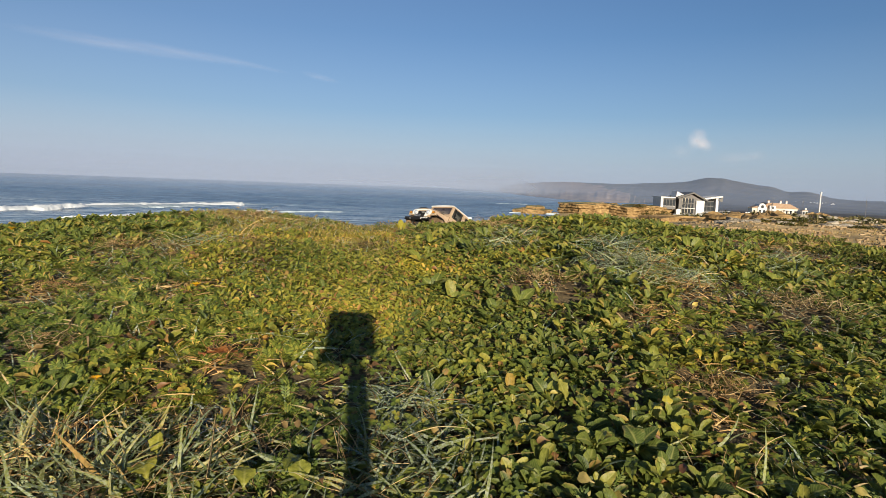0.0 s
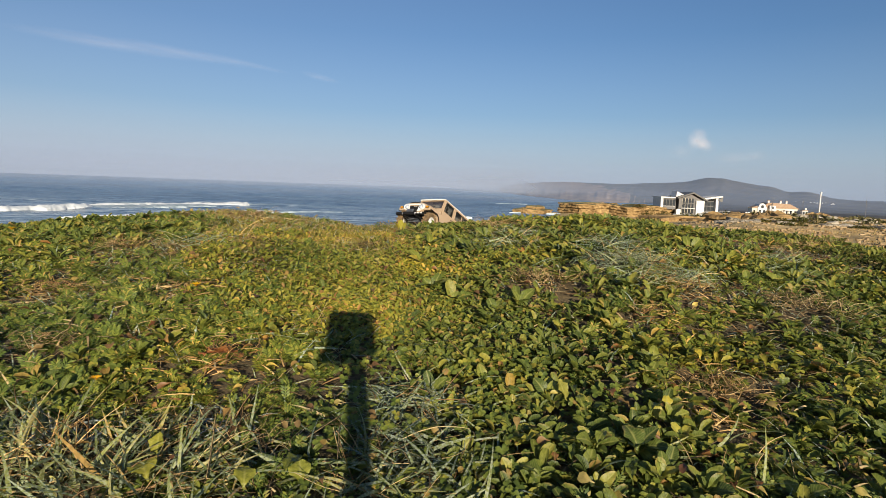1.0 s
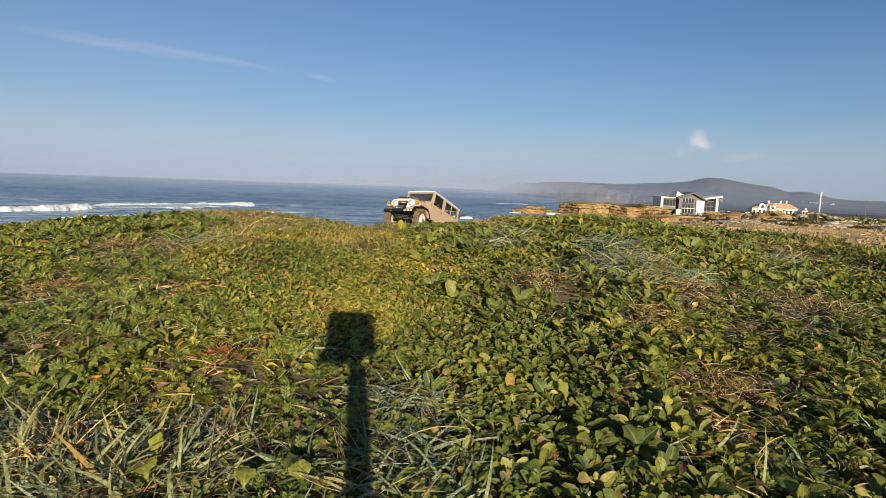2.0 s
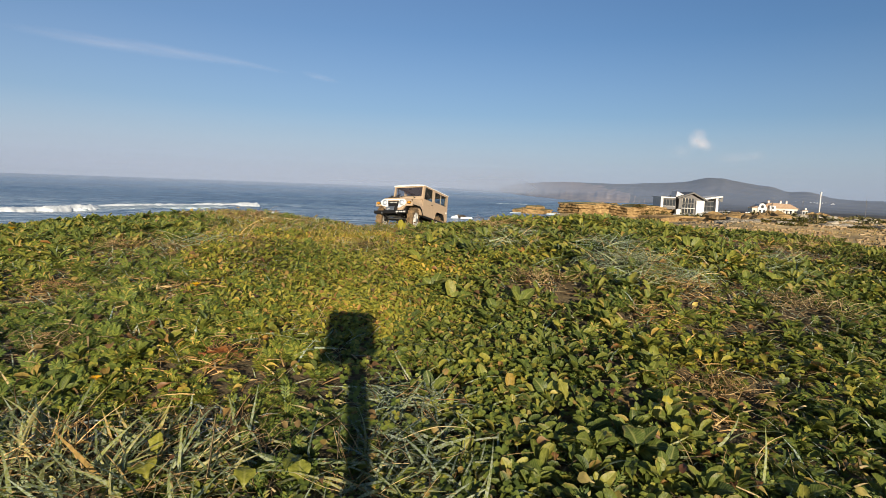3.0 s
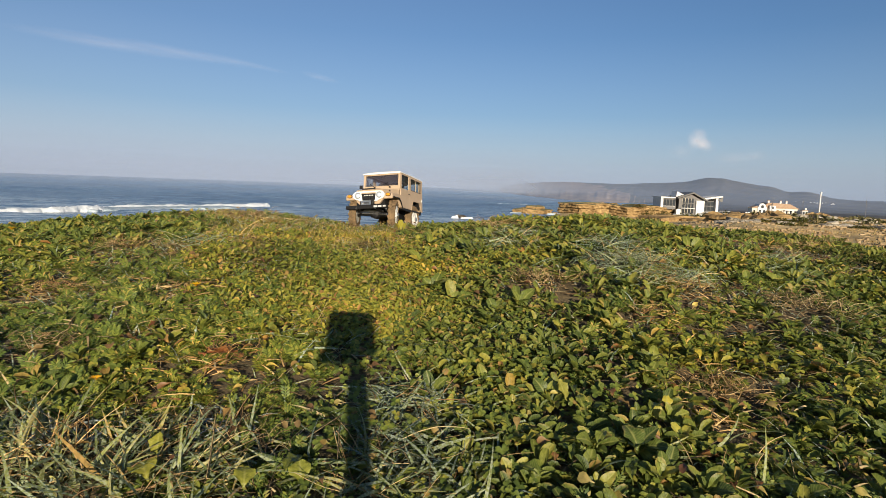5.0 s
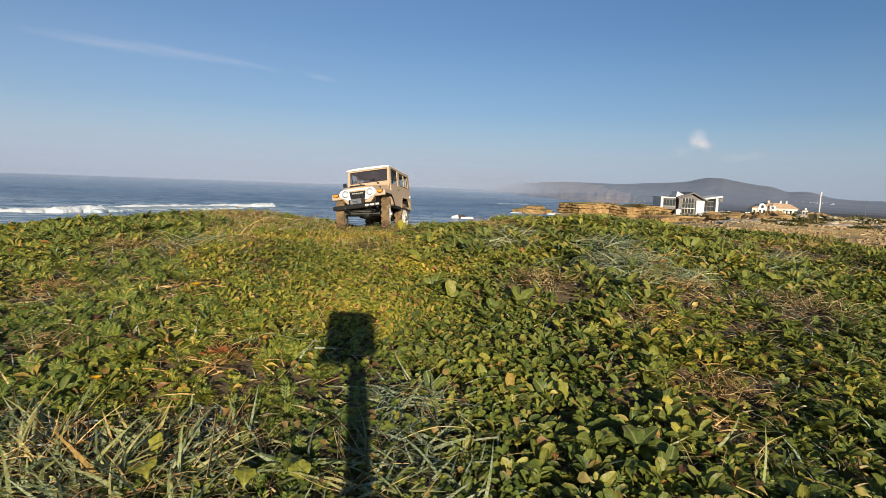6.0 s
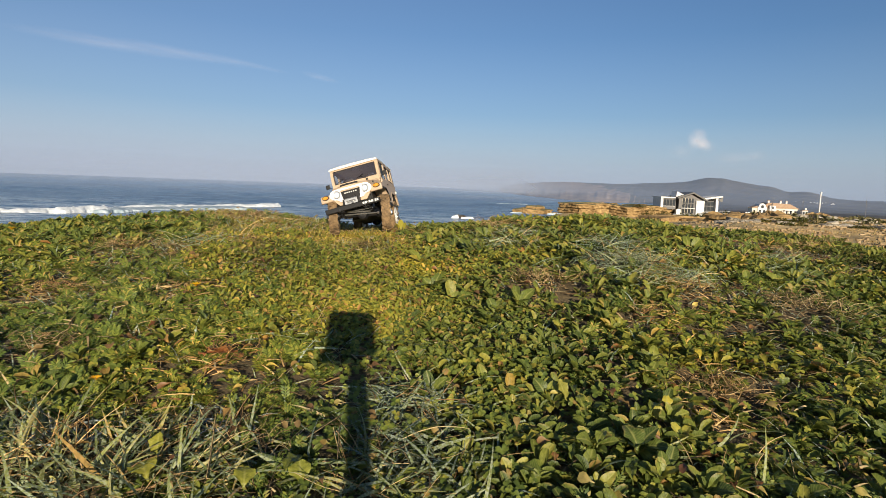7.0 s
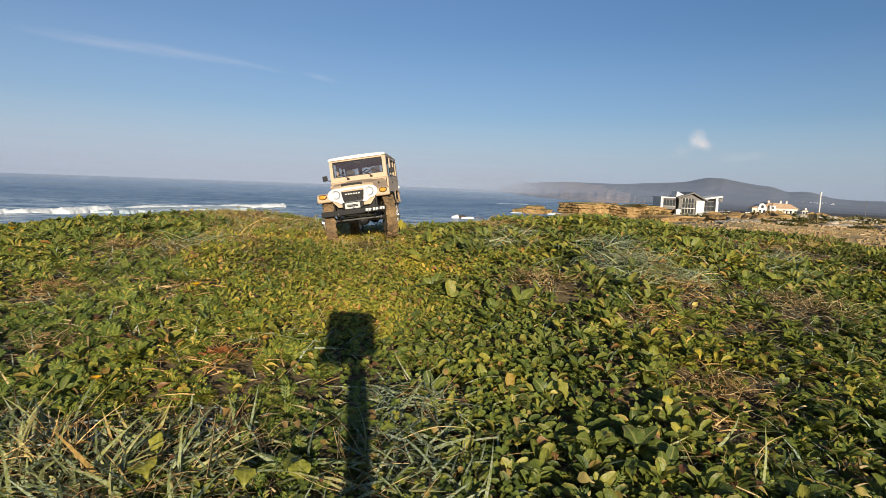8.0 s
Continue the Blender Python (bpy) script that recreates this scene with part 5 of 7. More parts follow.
# where the weeds lie flat on the soil
FLAT_SPOTS = [(0.341, 0.588, 0.07), (0.403, 0.704, 0.08), (0.297, 0.497, 0.06)]
TUFT_SPOTS = [(-0.023, 0.53, 0.05), (-0.01, 0.48, 0.05), (-0.05, 0.46, 0.04), (-0.034, 0.573, 0.065), (-0.03, 0.431, 0.055), (-0.209, 0.451, 0.045), (-0.271, 0.407, 0.05), (-0.335, 0.444, 0.045), (-0.25, 0.48, 0.04), (-0.305, 0.43, 0.05), (-0.17, 0.415, 0.035), (0.30, 1.03, 0.055), (0.36, 1.06, 0.06), (0.40, 0.97, 0.055), (0.33, 0.93, 0.04), (0.329, 1.15, 0.06), (-0.446, 1.141, 0.07), (0.14, 1.23, 0.055), (0.18, 1.42, 0.07)]


def turf():
    spoon = leaf_shape([0.12, 0.30, 0.95, 0.75], 0.16, 0.28)
    x, y = spread(70000, 0.30, 2.5, power=1.35)
    az = np.degrees(np.arctan2(x, y))
    bare = 1 - 0.97 * near_any(x, y, DRY_SPOTS)
    x, y = keep(x, y, bare * (0.07 + 0.93 * np.clip((az + 13) / 7 + 0.7 * fbm(x * 3, y * 3, 4), 0, 1)) * (1 - 0.88 * np.clip((az - 6) / 6 + 0.5 * fbm(x * 4, y * 4, 24), 0, 1)) * (1 - 0.9 * short_turf(x, y)) * (1 - 0.95 * near_any(x, y, TUFT_SPOTS)))
    d = np.hypot(x, y)
    thin = (d < 0.72) | (RNG.random(len(x)) < 0.8)
    x, y, d = x[thin], y[thin], d[thin]
    leaves("clover", three_shape(True), x[d < 0.72], y[d < 0.72], CLOVER, (0.006, 0.012), (0.9, 1.1), (-0.4, 0.5), (0.005, 0.021), "green clover carpet with rounded leaflets")
    x, y = x[d >= 0.72], y[d >= 0.72]
    leaves("clover", three_shape(), x, y, CLOVER, (0.006, 0.012), (0.9, 1.1), (-0.4, 0.5), (0.005, 0.020), "green clover carpet with rounded leaflets")
    x, y = spread(13500, 0.30, 2.6)
    az = np.degrees(np.arctan2(x, y))
    w = np.clip(0.05 + np.clip((az + 5) / 9, 0, 0.8) + np.clip((-az - 22) / 8, 0, 0.4) * (np.hypot(x, y) > 1.3) + 0.5 * fbm(x * 2.4, y * 2.4, 6), 0.03, 1)
    x, y = keep(x, y, w * (1 - 0.97 * short_turf(x, y)) * (1 - 0.6 * near_any(x, y, FLAT_SPOTS)) * (1 - 0.97 * near_any(x, y, DRY_SPOTS)) * (1 - 0.9 * near_any(x, y, TUFT_SPOTS)))
    x, y = keep(x, y, np.where((np.hypot(x, y) < 0.62) & (x > 0.03), 0.68, 1.0))
    near = np.hypot(x, y) < 0.8
    curly = leaf_shape([0.10, 0.14, 0.34, 0.72, 1.0, 1.0, 0.62], 0.16, 0.3)
    curly[0][:, 2] += 0.03 * np.sin(np.arange(len(curly[0])) * 2.3)
    rosettes("spoon_leaf_weeds", curly, x[near], y[near], 8, SPOON, (0.010, 0.024), (0.26, 0.44), (0.4, 1.3), "spoon-leaved weeds with pale ribs, green to yellowing")
    x, y = x[~near], y[~near]
    far = np.hypot(x, y) > 1.2
    rosettes("spoon_leaf_weeds", spoon, x[~far], y[~far], 8, SPOON, (0.010, 0.024), (0.26, 0.44), (0.2, 1.15), "spoon-leaved weeds with pale ribs, green to yellowing")
    low = far & (x < -0.25)
    rosettes("spoon_leaf_weeds", spoon, x[low], y[low], 9, SPOON, (0.013, 0.030), (0.24, 0.40), (0.3, 1.2), "low spoon-leaved weeds along the crest, green to yellowing")
    far = far & ~low
    rosettes("spoon_leaf_weeds", spoon, x[far], y[far], 8, SPOON, (0.013, 0.031), (0.24, 0.40), (0.3, 1.2), "tall spoon-leaved weeds along the crest, green to yellowing")
    x, y = spread(12500, 0.30, 2.5, power=1.3)
    az = np.degrees(np.arctan2(x, y))
    x, y = keep(x, y, np.clip(0.0 + np.clip((-az - 8) / 8, 0, 1.0) + 0.5 * np.clip((az - 12) / 6, 0, 1) + 0.25 * fbm(x * 3, y * 3, 9), 0.03, 1) * (1 - 0.75 * short_turf(x, y)) * (1 - 0.97 * near_any(x, y, DRY_SPOTS)) * (1 - 0.8 * near_any(x, y, TUFT_SPOTS)))
    near = np.hypot(x, y) < 1.15
    first = np.hypot(x, y) < 0.66
    rosettes("feathery_weeds", lobed_shape(4, 0.13), x[first], y[first], 12, FEATHER, (0.008, 0.019), (0.8, 1.0), (0.05, 1.0), "feathery dark green weeds in small rosettes")
    near = near & ~first
    rosettes("feathery_weeds", lobed_shape(5), x[near], y[near], 11, FEATHER, (0.011, 0.025), (0.8, 1.0), (0.08, 0.8), "feathery dark green weeds in flat rosettes")
    rosettes("feathery_weeds", lobed_shape(3, 0.15), x[~near & ~first], y[~near & ~first], 8, FEATHER, (0.013, 0.028), (0.8, 1.1), (0.08, 0.85), "feathery dark green weeds in flat rosettes")
    x, y = spread(110000, 0.9, 2.9, -42, 6, 1.8, 0.0)
    x, y = keep(x, y, np.clip(short_turf(x, y) + 0.08, 0, 1))
    n = len(x)
    ln = u(n, 0.008, 0.026)
    V, T = stamped(blade_shape(3, 0.3), np.stack([x, y, ground(x, y)], -1), u(n, -3.2, 3.2), u(n, 0.1, 1.2), u(n, -0.6, 0.6), ln, u(n, 0.0015, 0.004))
    tagged(soup("short_turf", V, T, TURF), "short mossy turf, green and straw-coloured", "grass", kind="stuff")
    # light green small-leaved turf in the middle of the rise
    x, y = spread(40000, 0.72, 1.55, -24, 5, 1.5)
    az = np.degrees(np.arctan2(x, y))
    lush = np.clip(1.25 - np.abs(az + 9) / 13 + 0.5 * fbm(x * 4, y * 4, 52), 0, 1) * np.clip((np.hypot(x, y) - 0.7) / 0.12, 0, 1) * np.clip((1.38 - np.hypot(x, y)) / 0.35, 0, 1)
    x, y = keep(x, y, lush * (1 - 0.9 * near_any(x, y, DRY_SPOTS)))
    leaves("chickweed", leaf_shape([0.3, 1.0, 0.6], 0.15, 0.2), x, y, LIGHT_LEAF, (0.0045, 0.010), (0.4, 0.65), (-0.1, 0.9), (0.003, 0.018), "light green small-leaved turf, soft and dense")
    # sparser turf all round, beyond the weeds
    x, y = spread(13000, 0.25, 3.6, 44, 316, 1.9)
    n = len(x)
    ln = u(n, 0.012, 0.04)
    V, T = stamped(blade_shape(3, 0.3), np.stack([x, y, ground(x, y)], -1), u(n, -3.2, 3.2), u(n, 0.1, 1.2), u(n, -0.6, 0.6), ln, u(n, 0.003, 0.010))
    tagged(soup("meadow_turf", V, T, TURF), "short green turf of the cliff top", "grass", kind="stuff")
    # fine grass between the weeds, rimed where it is thick
    x, y = spread(30000, 0.30, 2.6)
    x, y = keep(x, y, np.clip(0.35 + 0.8 * fbm(x * 2.1, y * 2.1, 14), 0.05, 1))
    n = len(x)
    ln = u(n, 0.012, 0.042)
    V, T = stamped(blade_shape(4, 0.5), np.stack([x, y, ground(x, y)], -1), u(n, -3.2, 3.2), u(n, 0.15, 1.2), u(n, -0.6, 0.6), ln, u(n, 0.0012, 0.003))
    tagged(soup("fine_grass", V, T, BLADE), "fine rimed grass blades among weeds", "grass", kind="stuff")
    # litter: straw and dead leaves
    x, y = spread(85000, 0.30, 2.8)
    x, y = keep(x, y, np.clip(0.09 + 0.10 * (x < -0.1) + 0.9 * near_any(x, y, DRY_SPOTS) + 0.24 * short_turf(x, y) + 0.12 * np.clip(1 - np.hypot(x + 0.2, y - 1.0) / 0.4, 0, 1), 0, 1))
    n = len(x)
    ln = u(n, 0.010, 0.038)
    V, T = stamped(blade_shape(4, 0.25), np.stack([x, y, ground(x, y) + u(n, 0.002, 0.014)], -1), u(n, -3.2, 3.2), u(n, -0.1, 0.45), u(n, -0.6, 0.6), ln, u(n, 0.0010, 0.0024))
    tagged(soup("straw_litter", V, T, STRAW), "dry straw and stalks lying on the turf", "straw", kind="stuff")
    x, y = spread(1300, 0.30, 2.4)
    leaves("fallen_leaves", curly, x, y, DEAD, (0.006, 0.014), (0.4, 0.7), (-0.2, 0.5), (0.008, 0.024), "withered brown and yellow leaves", )
    # dry heath past the crest, on the land side
    x, y = spread(90000, 2.1, 250.0, 17, 46, 0.08)
    n = len(x)
    x, y = keep(x, y, np.clip((np.degrees(np.arctan2(x, y)) - 20) / 6 + (np.hypot(x, y) < 3), 0, 1) * np.clip(0.22 + 1.1 * fbm(x * 4 / (0.3 * np.hypot(x, y)), np.log(y) * 9, 44) + (np.hypot(x, y) < 4), 0.05, 1))
    n = len(x)
    ln = u(n, 0.008, 0.022) * (0.25 + 0.10 * np.hypot(x, y))
    V, T = stamped(blade_shape(2, 0.1), np.stack([x, y, ground(x, y)], -1), u(n, -3.2, 3.2), u(n, 0.3, 1.3), u(n, -0.6, 0.6), ln, ln * u(n, 0.25, 0.7))
    tagged(soup("heath_tussocks", V, T, DRY_GRASS), "brown dry heath beyond the crest", "heath", kind="stuff")


turf()
# ---------------------------------------------------------------- plants that can be told apart
def leaf_mesh(name, shape, material, smooth=True):
    me = bpy.data.meshes.new(name)
    me.from_pydata([tuple(v) for v in shape[0]], [], [tuple(int(i) for i in t) for t in shape[1]])
    if len(shape) > 2:
        me.attributes.new("leaf", "FLOAT_VECTOR", "POINT").data.foreach_set("vector", np.asarray(shape[2], np.float32).ravel())
    me.polygons.foreach_set("use_smooth", [smooth] * len(me.polygons))
    me.materials.append(material)
    return me


def limb(name, me, parent, yaw, rise, roll, length, width, base=(0, 0, 0)):
    ob = new(name, me)
    ob.parent = parent
    ob.matrix_basis = Matrix.Translation(base) @ pose(0, 0, 0, 0, 0, yaw) @ pose(0, 0, 0, 0, -rise, 0) @ pose(0, 0, 0, roll) @ Matrix.Diagonal((length, width, length, 1))
    return ob


def stand(name, x, y, label, category, group, sink=0.0):
    ob = tagged(new(name), label, category, group)
    ob.location = (x, y, float(ground(x, y)) - sink)
    return ob


def wavy_leaf(widths, fold, curl, wave):
    """A leaf of five rows across, cupped and with a ruffled rim."""
    V, T, A = [], [], []
    n = len(widths)
    for k, w in enumerate(widths):
        t = k / (n - 1)
        z = curl * (t - 1.5 * t * t)
        for j, s in enumerate((-1.0, -0.55, 0.0, 0.55, 1.0)):
            rim = abs(s) ** 2
            A.append((t, s, 0))
            V.append((t + 0.02 * rim * math.sin(k * 3.1 + j), s * w / 2, z + fold * w * (0.9 * abs(s) - 0.3 * rim) + wave * rim * math.sin(k * 2.2 + 2.6 * s)))
    for k in range(n - 1):
        for j in range(4):
            a = 5 * k + j
            T += [(a, a + 5, a + 6), (a, a + 6, a + 1)]
    return np.array(V, float), np.array(T), np.array(A, float)


def stalk_shape(bend=0.12, seg=5):
    """A thin three-sided stalk 1 long; its width is 1 across, too."""
    V, T = [], []
    for k in range(seg):
        t = k / (seg - 1)
        r = 0.5 * (1 - 0.6 * t)
        o = bend * math.sin(math.pi * t)
        for j in range(3):
            a = 2 * math.pi * j / 3
            V.append((t, r * math.cos(a) + o * 4, o + 0.02 * r * math.sin(a)))
    for k in range(seg - 1):
        for j in range(3):
            a, b = 3 * k + j, 3 * k + (j + 1) % 3
            T += [(a, b, b + 3), (a, b + 3, a + 3)]
    return np.array(V), np.array(T)


BROAD = [leaf_mesh("leaf", wavy_leaf(w, f, c, 0.035), SPOON_ONE) for w, f, c in (
    ([0.09, 0.10, 0.16, 0.36, 0.56, 0.66, 0.66, 0.54, 0.26], 0.22, 0.25), ([0.08, 0.10, 0.22, 0.46, 0.64, 0.70, 0.62, 0.46, 0.2], 0.2, 0.4), ([0.08, 0.09, 0.14, 0.28, 0.44, 0.56, 0.58, 0.5, 0.24], 0.3, 0.2))]
BLADES = [leaf_mesh("blade", blade_shape(8, a), BLADE_ONE) for a in (0.2, 0.45, 0.75, 1.1)]
NEAR_BLADE = foliage("near_grass", [(0.0, (0.095, 0.125, 0.045)), (0.45, (0.20, 0.235, 0.080)), (0.78, (0.32, 0.33, 0.11)), (0.9, (0.42, 0.36, 0.13)), (1.0, (0.48, 0.28, 0.10))], rough=0.5, clear=0.25, vein=420, frost=0.24, single=True)
NEAR_BLADES = [leaf_mesh("blade", blade_shape(8, a), NEAR_BLADE) for a in (0.15, 0.35, 0.6, 0.9)]
# rimed grass whose blue-grey base tones paint in the shade on it
SHADED_ICY = foliage("icy_grass", [(0.0, (0.07, 0.09, 0.09)), (1.0, (0.19, 0.21, 0.21))], rough=0.6, clear=0.1, frost=0.42, single=True)
SHADED_ICY_BLADES = [leaf_mesh("blade", blade_shape(6, a), SHADED_ICY) for a in (0.3, 0.6, 1.0)]
STALKS = [leaf_mesh("stalk", stalk_shape(b), STRAW_ONE) for b in (0.04, 0.1, -0.06)]
CURLS = [leaf_mesh("stalk", stalk_shape(b, 8), STRAW_ONE) for b in (0.22, -0.2, 0.32)]
PICK = random.Random(5)


def broad_weed(x, y, size, count, label):
    ob = stand("broad_leaf_weed", x, y, label, "weed", "broad-leaved weeds", -0.007)
    ob.rotation_euler[0] = radians(PICK.uniform(12, 28))
    for k in range(count):
        ln = size * PICK.uniform(0.4, 0.78)
        limb("leaf", PICK.choice(BROAD), ob, k * 137.5 + PICK.uniform(-25, 25), PICK.uniform(20, 68), PICK.uniform(-30, 30), ln, ln * PICK.uniform(0.62, 0.85))
    return ob


def grass_tuft(x, y, size, count, lay, label, kinds=BLADES, broad=1.0):
    ob = stand("grass_tuft", x, y, label, "grass tuft", "frosted grass tufts", -0.011)
    lean = PICK.uniform(0, 360)
    close = y < 0.52 and kinds is BLADES
    for k in range(int(count * (1.9 if close else 2.0 if y < 0.8 else 3.2))):
        ln = size * PICK.uniform(0.22, 0.8)
        yaw = lean + PICK.gauss(0, 50) if k % 3 else PICK.uniform(0, 360)
        limb("blade", PICK.choice(NEAR_BLADES if close else kinds), ob, yaw, PICK.uniform(lay[0] - 6, lay[1]), PICK.uniform(-70, 70), ln, PICK.uniform(0.0010, 0.0024) * (1.45 if close else broad if y < 0.8 else 0.8), (PICK.gauss(0, size * 0.42), PICK.gauss(0, size * 0.42), PICK.uniform(-0.006, 0.004)))
    for k in range(count // (2 if close else 4)):
        limb("stalk", PICK.choice(STALKS), ob, PICK.uniform(0, 360), PICK.uniform(0, 45), 0, size * PICK.uniform(0.3, 0.8), PICK.uniform(0.0009, 0.002), (PICK.gauss(0, size * 0.4), PICK.gauss(0, size * 0.4), 0))
    return ob


def dry_clump(x, y, size, count, label):
    ob = stand("dry_clump", x, y, label, "dry stalks", "dry clumps", -0.016)
    for k in range(int(count * 2.2)):
        ln = size * PICK.uniform(0.14, 0.48)
        limb("stalk", PICK.choice(CURLS + STALKS), ob, PICK.uniform(0, 360), PICK.uniform(0, 38), PICK.uniform(-60, 60), ln, PICK.uniform(0.0009, 0.0019), (PICK.gauss(0, size * 0.34), PICK.gauss(0, size * 0.34), PICK.uniform(0.0, 0.010)))
    return ob


for _x, _y, _s, _n in ((0.061, 0.451, 0.045, 7), (0.171, 0.476, 0.05, 8), (0.215, 0.526, 0.045, 7), (0.135, 0.484, 0.05, 7), (0.112, 0.578, 0.045, 7), (0.145, 0.549, 0.042, 7), (0.337, 0.721, 0.045, 7), (0.237, 0.644, 0.045, 8),
                       (-0.097, 1.558, 0.05, 9), (-0.06, 1.46, 0.05, 8), (-0.032, 1.374, 0.05, 9), (0.02, 1.313, 0.05, 9), (0.06, 1.25, 0.05, 8), (0.03, 1.45, 0.05, 9), (0.10, 1.40, 0.048, 8), (0.0, 1.60, 0.05, 9)):
    broad_weed(_x, _y, _s * (1.0 if _y > 0.75 else 0.72), _n, "broad-leaved green weed with a few yellowing leaves")
for _k in range(64):
    _a, _d = radians(PICK.uniform(-3, 36)), 0.44 + 1.5 * PICK.random() ** 1.3
    _x, _y = np.array([_d * math.sin(_a)]), np.array([_d * math.cos(_a)])
    if max(near_any(_x, _y, DRY_SPOTS)[0], near_any(_x, _y, FLAT_SPOTS)[0]) > 0.25:
        continue
    broad_weed(float(_x[0]), float(_y[0]), PICK.uniform(0.036, 0.05) * (1.0 if _d > 0.8 else 0.72), PICK.randint(7, 9), "broad-leaved green weed with a few yellowing leaves")

for _x, _y, _s, _n, _lay in ((-0.034, 0.573, 0.08, 60, (4, 50)), (-0.03, 0.431, 0.07, 50, (5, 60)), (-0.209, 0.451, 0.065, 44, (20, 75)), (-0.271, 0.407, 0.06, 44, (20, 75)), (-0.143, 0.443, 0.055, 24, (10, 60)),
                             (-0.335, 0.444, 0.065, 40, (15, 65)), (-0.25, 0.49, 0.055, 30, (8, 50)), (-0.235, 0.42, 0.055, 36, (20, 75)), (-0.305, 0.43, 0.055, 36, (20, 75)), (-0.17, 0.415, 0.055, 28, (15, 70)), (-0.40, 0.43, 0.06, 30, (10, 60))):
    grass_tuft(_x, _y, _s, _n, _lay, "pale green grass tuft stiff with frost")
for _x, _y, _s, _n, _lay in ((0.30, 1.03, 0.085, 56, (5, 50)), (0.36, 1.06, 0.085, 52, (5, 50)), (0.40, 0.97, 0.08, 50, (5, 50)), (0.33, 0.93, 0.075, 44, (5, 50)), (0.329, 1.15, 0.09, 44, (5, 45)), (-0.446, 1.141, 0.09, 50, (4, 35)), (0.14, 1.23, 0.085, 44, (5, 40)),
                             (0.213, 0.464, 0.06, 14, (15, 65)), (-0.144, 0.705, 0.07, 16, (3, 30)), (0.18, 1.42, 0.09, 34, (5, 40)), (0.75, 1.35, 0.09, 34, (5, 45)), (0.60, 1.10, 0.08, 30, (5, 45)), (0.02, 0.69, 0.06, 20, (4, 40))):
    grass_tuft(_x, _y, _s, _n, _lay, "pale green grass tuft stiff with frost")

for _x, _y in ((-0.325, 0.455), (-0.307, 0.463), (-0.285, 0.465), (-0.219, 0.495), (-0.19, 0.504)):
    grass_tuft(_x, _y, 0.034, 16, (2, 35), "flattened rimed grass, its blue-grey tone painted for shade", SHADED_ICY_BLADES)

# a wide tuft of long rimed blades, sprawling every way
RIMED = foliage("rimed_grass", [(0.0, (0.06, 0.085, 0.03)), (0.6, (0.125, 0.155, 0.055)), (1.0, (0.22, 0.23, 0.085))], rough=0.55, clear=0.15, vein=420, frost=0.27, single=True)
RIMED_BLADES = [leaf_mesh("blade", blade_shape(8, a), RIMED) for a in (0.2, 0.4, 0.7, 1.0)]
for _x, _y, _s, _n, _lay in ((-0.023, 0.528, 0.066, 34, (2, 55)), (-0.028, 0.457, 0.07, 36, (4, 65)), (-0.06, 0.575, 0.055, 18, (2, 40)), (0.014, 0.494, 0.062, 26, (2, 55)), (-0.055, 0.445, 0.062, 24, (4, 60)),
                             (0.002, 0.43, 0.066, 26, (8, 65)), (0.035, 0.555, 0.055, 14, (2, 35)), (-0.045, 0.50, 0.062, 24, (4, 60)), (-0.009, 0.581, 0.055, 18, (2, 40))):
    grass_tuft(_x, _y, _s, _n, _lay, "sprawling pale green grass tuft beaded with rime", RIMED_BLADES, 1.35)

for _x, _y, _s, _n in ((0.161, 0.929, 0.075, 52), (0.528, 0.834, 0.085, 56), (0.300, 0.600, 0.055, 60), (0.376, 0.876, 0.055, 40), (0.282, 0.772, 0.045, 24), (-0.616, 1.101, 0.07, 44), (-0.517, 1.095, 0.05, 24), (-0.569, 0.85, 0.05, 30), (-0.427, 0.621, 0.045, 26),
                       (-0.55, 1.71, 0.07, 40), (0.124, 1.60, 0.09, 44), (-0.218, 0.603, 0.05, 14), (-0.15, 0.47, 0.06, 14), (-0.17, 1.225, 0.07, 20), (1.0, 1.62, 0.08, 40), (1.2, 1.85, 0.08, 40), (-0.352, 1.076, 0.05, 20)):
    dry_clump(_x, _y, _s, _n, "clump of dry straw-coloured stalks on the turf")

OLIVE_LEAF = foliage("olive_leaf", [(0.0, (0.19, 0.205, 0.035)), (0.5, (0.27, 0.265, 0.042)), (1.0, (0.42, 0.33, 0.06))], rough=0.45, vein=320, single=True, rib=0.4)
# leaves that stand out: place, length in centimetres, width for the length, heading, rise


def single_leaves(name, material, label, rows):
    for k, (x, y, length, wide, yaw, rise) in enumerate(rows):
        me = leaf_mesh(name, wavy_leaf([(0.10, 0.14, 0.5, 0.85, 1.0, 0.95, 0.7, 0.3), (0.08, 0.10, 0.3, 0.7, 0.98, 1.0, 0.8, 0.35)][k % 2], 0.22, 0.45 - 0.5 * (k % 3 == 0), 0.09), material)
        ob = tagged(new(name, me), label, "leaf", "single " + name.replace("_", " ") + "s")
        ob.matrix_basis = Matrix.Translation((x, y, float(ground(x, y)) + 0.017)) @ pose(0, 0, 0, 0, 0, yaw + PICK.uniform(-20, 20)) @ pose(0, 0, 0, 0, -rise * PICK.uniform(0.5, 0.9) * (0.5 if name in ("red_leaf", "brown_leaf") else 1.0), 0) @ pose(0, 0, 0, PICK.uniform(-30, 30)) @ Matrix.Diagonal((length * 0.8 * CM, length * wide * 0.72 * CM, length * 0.8 * CM, 1))


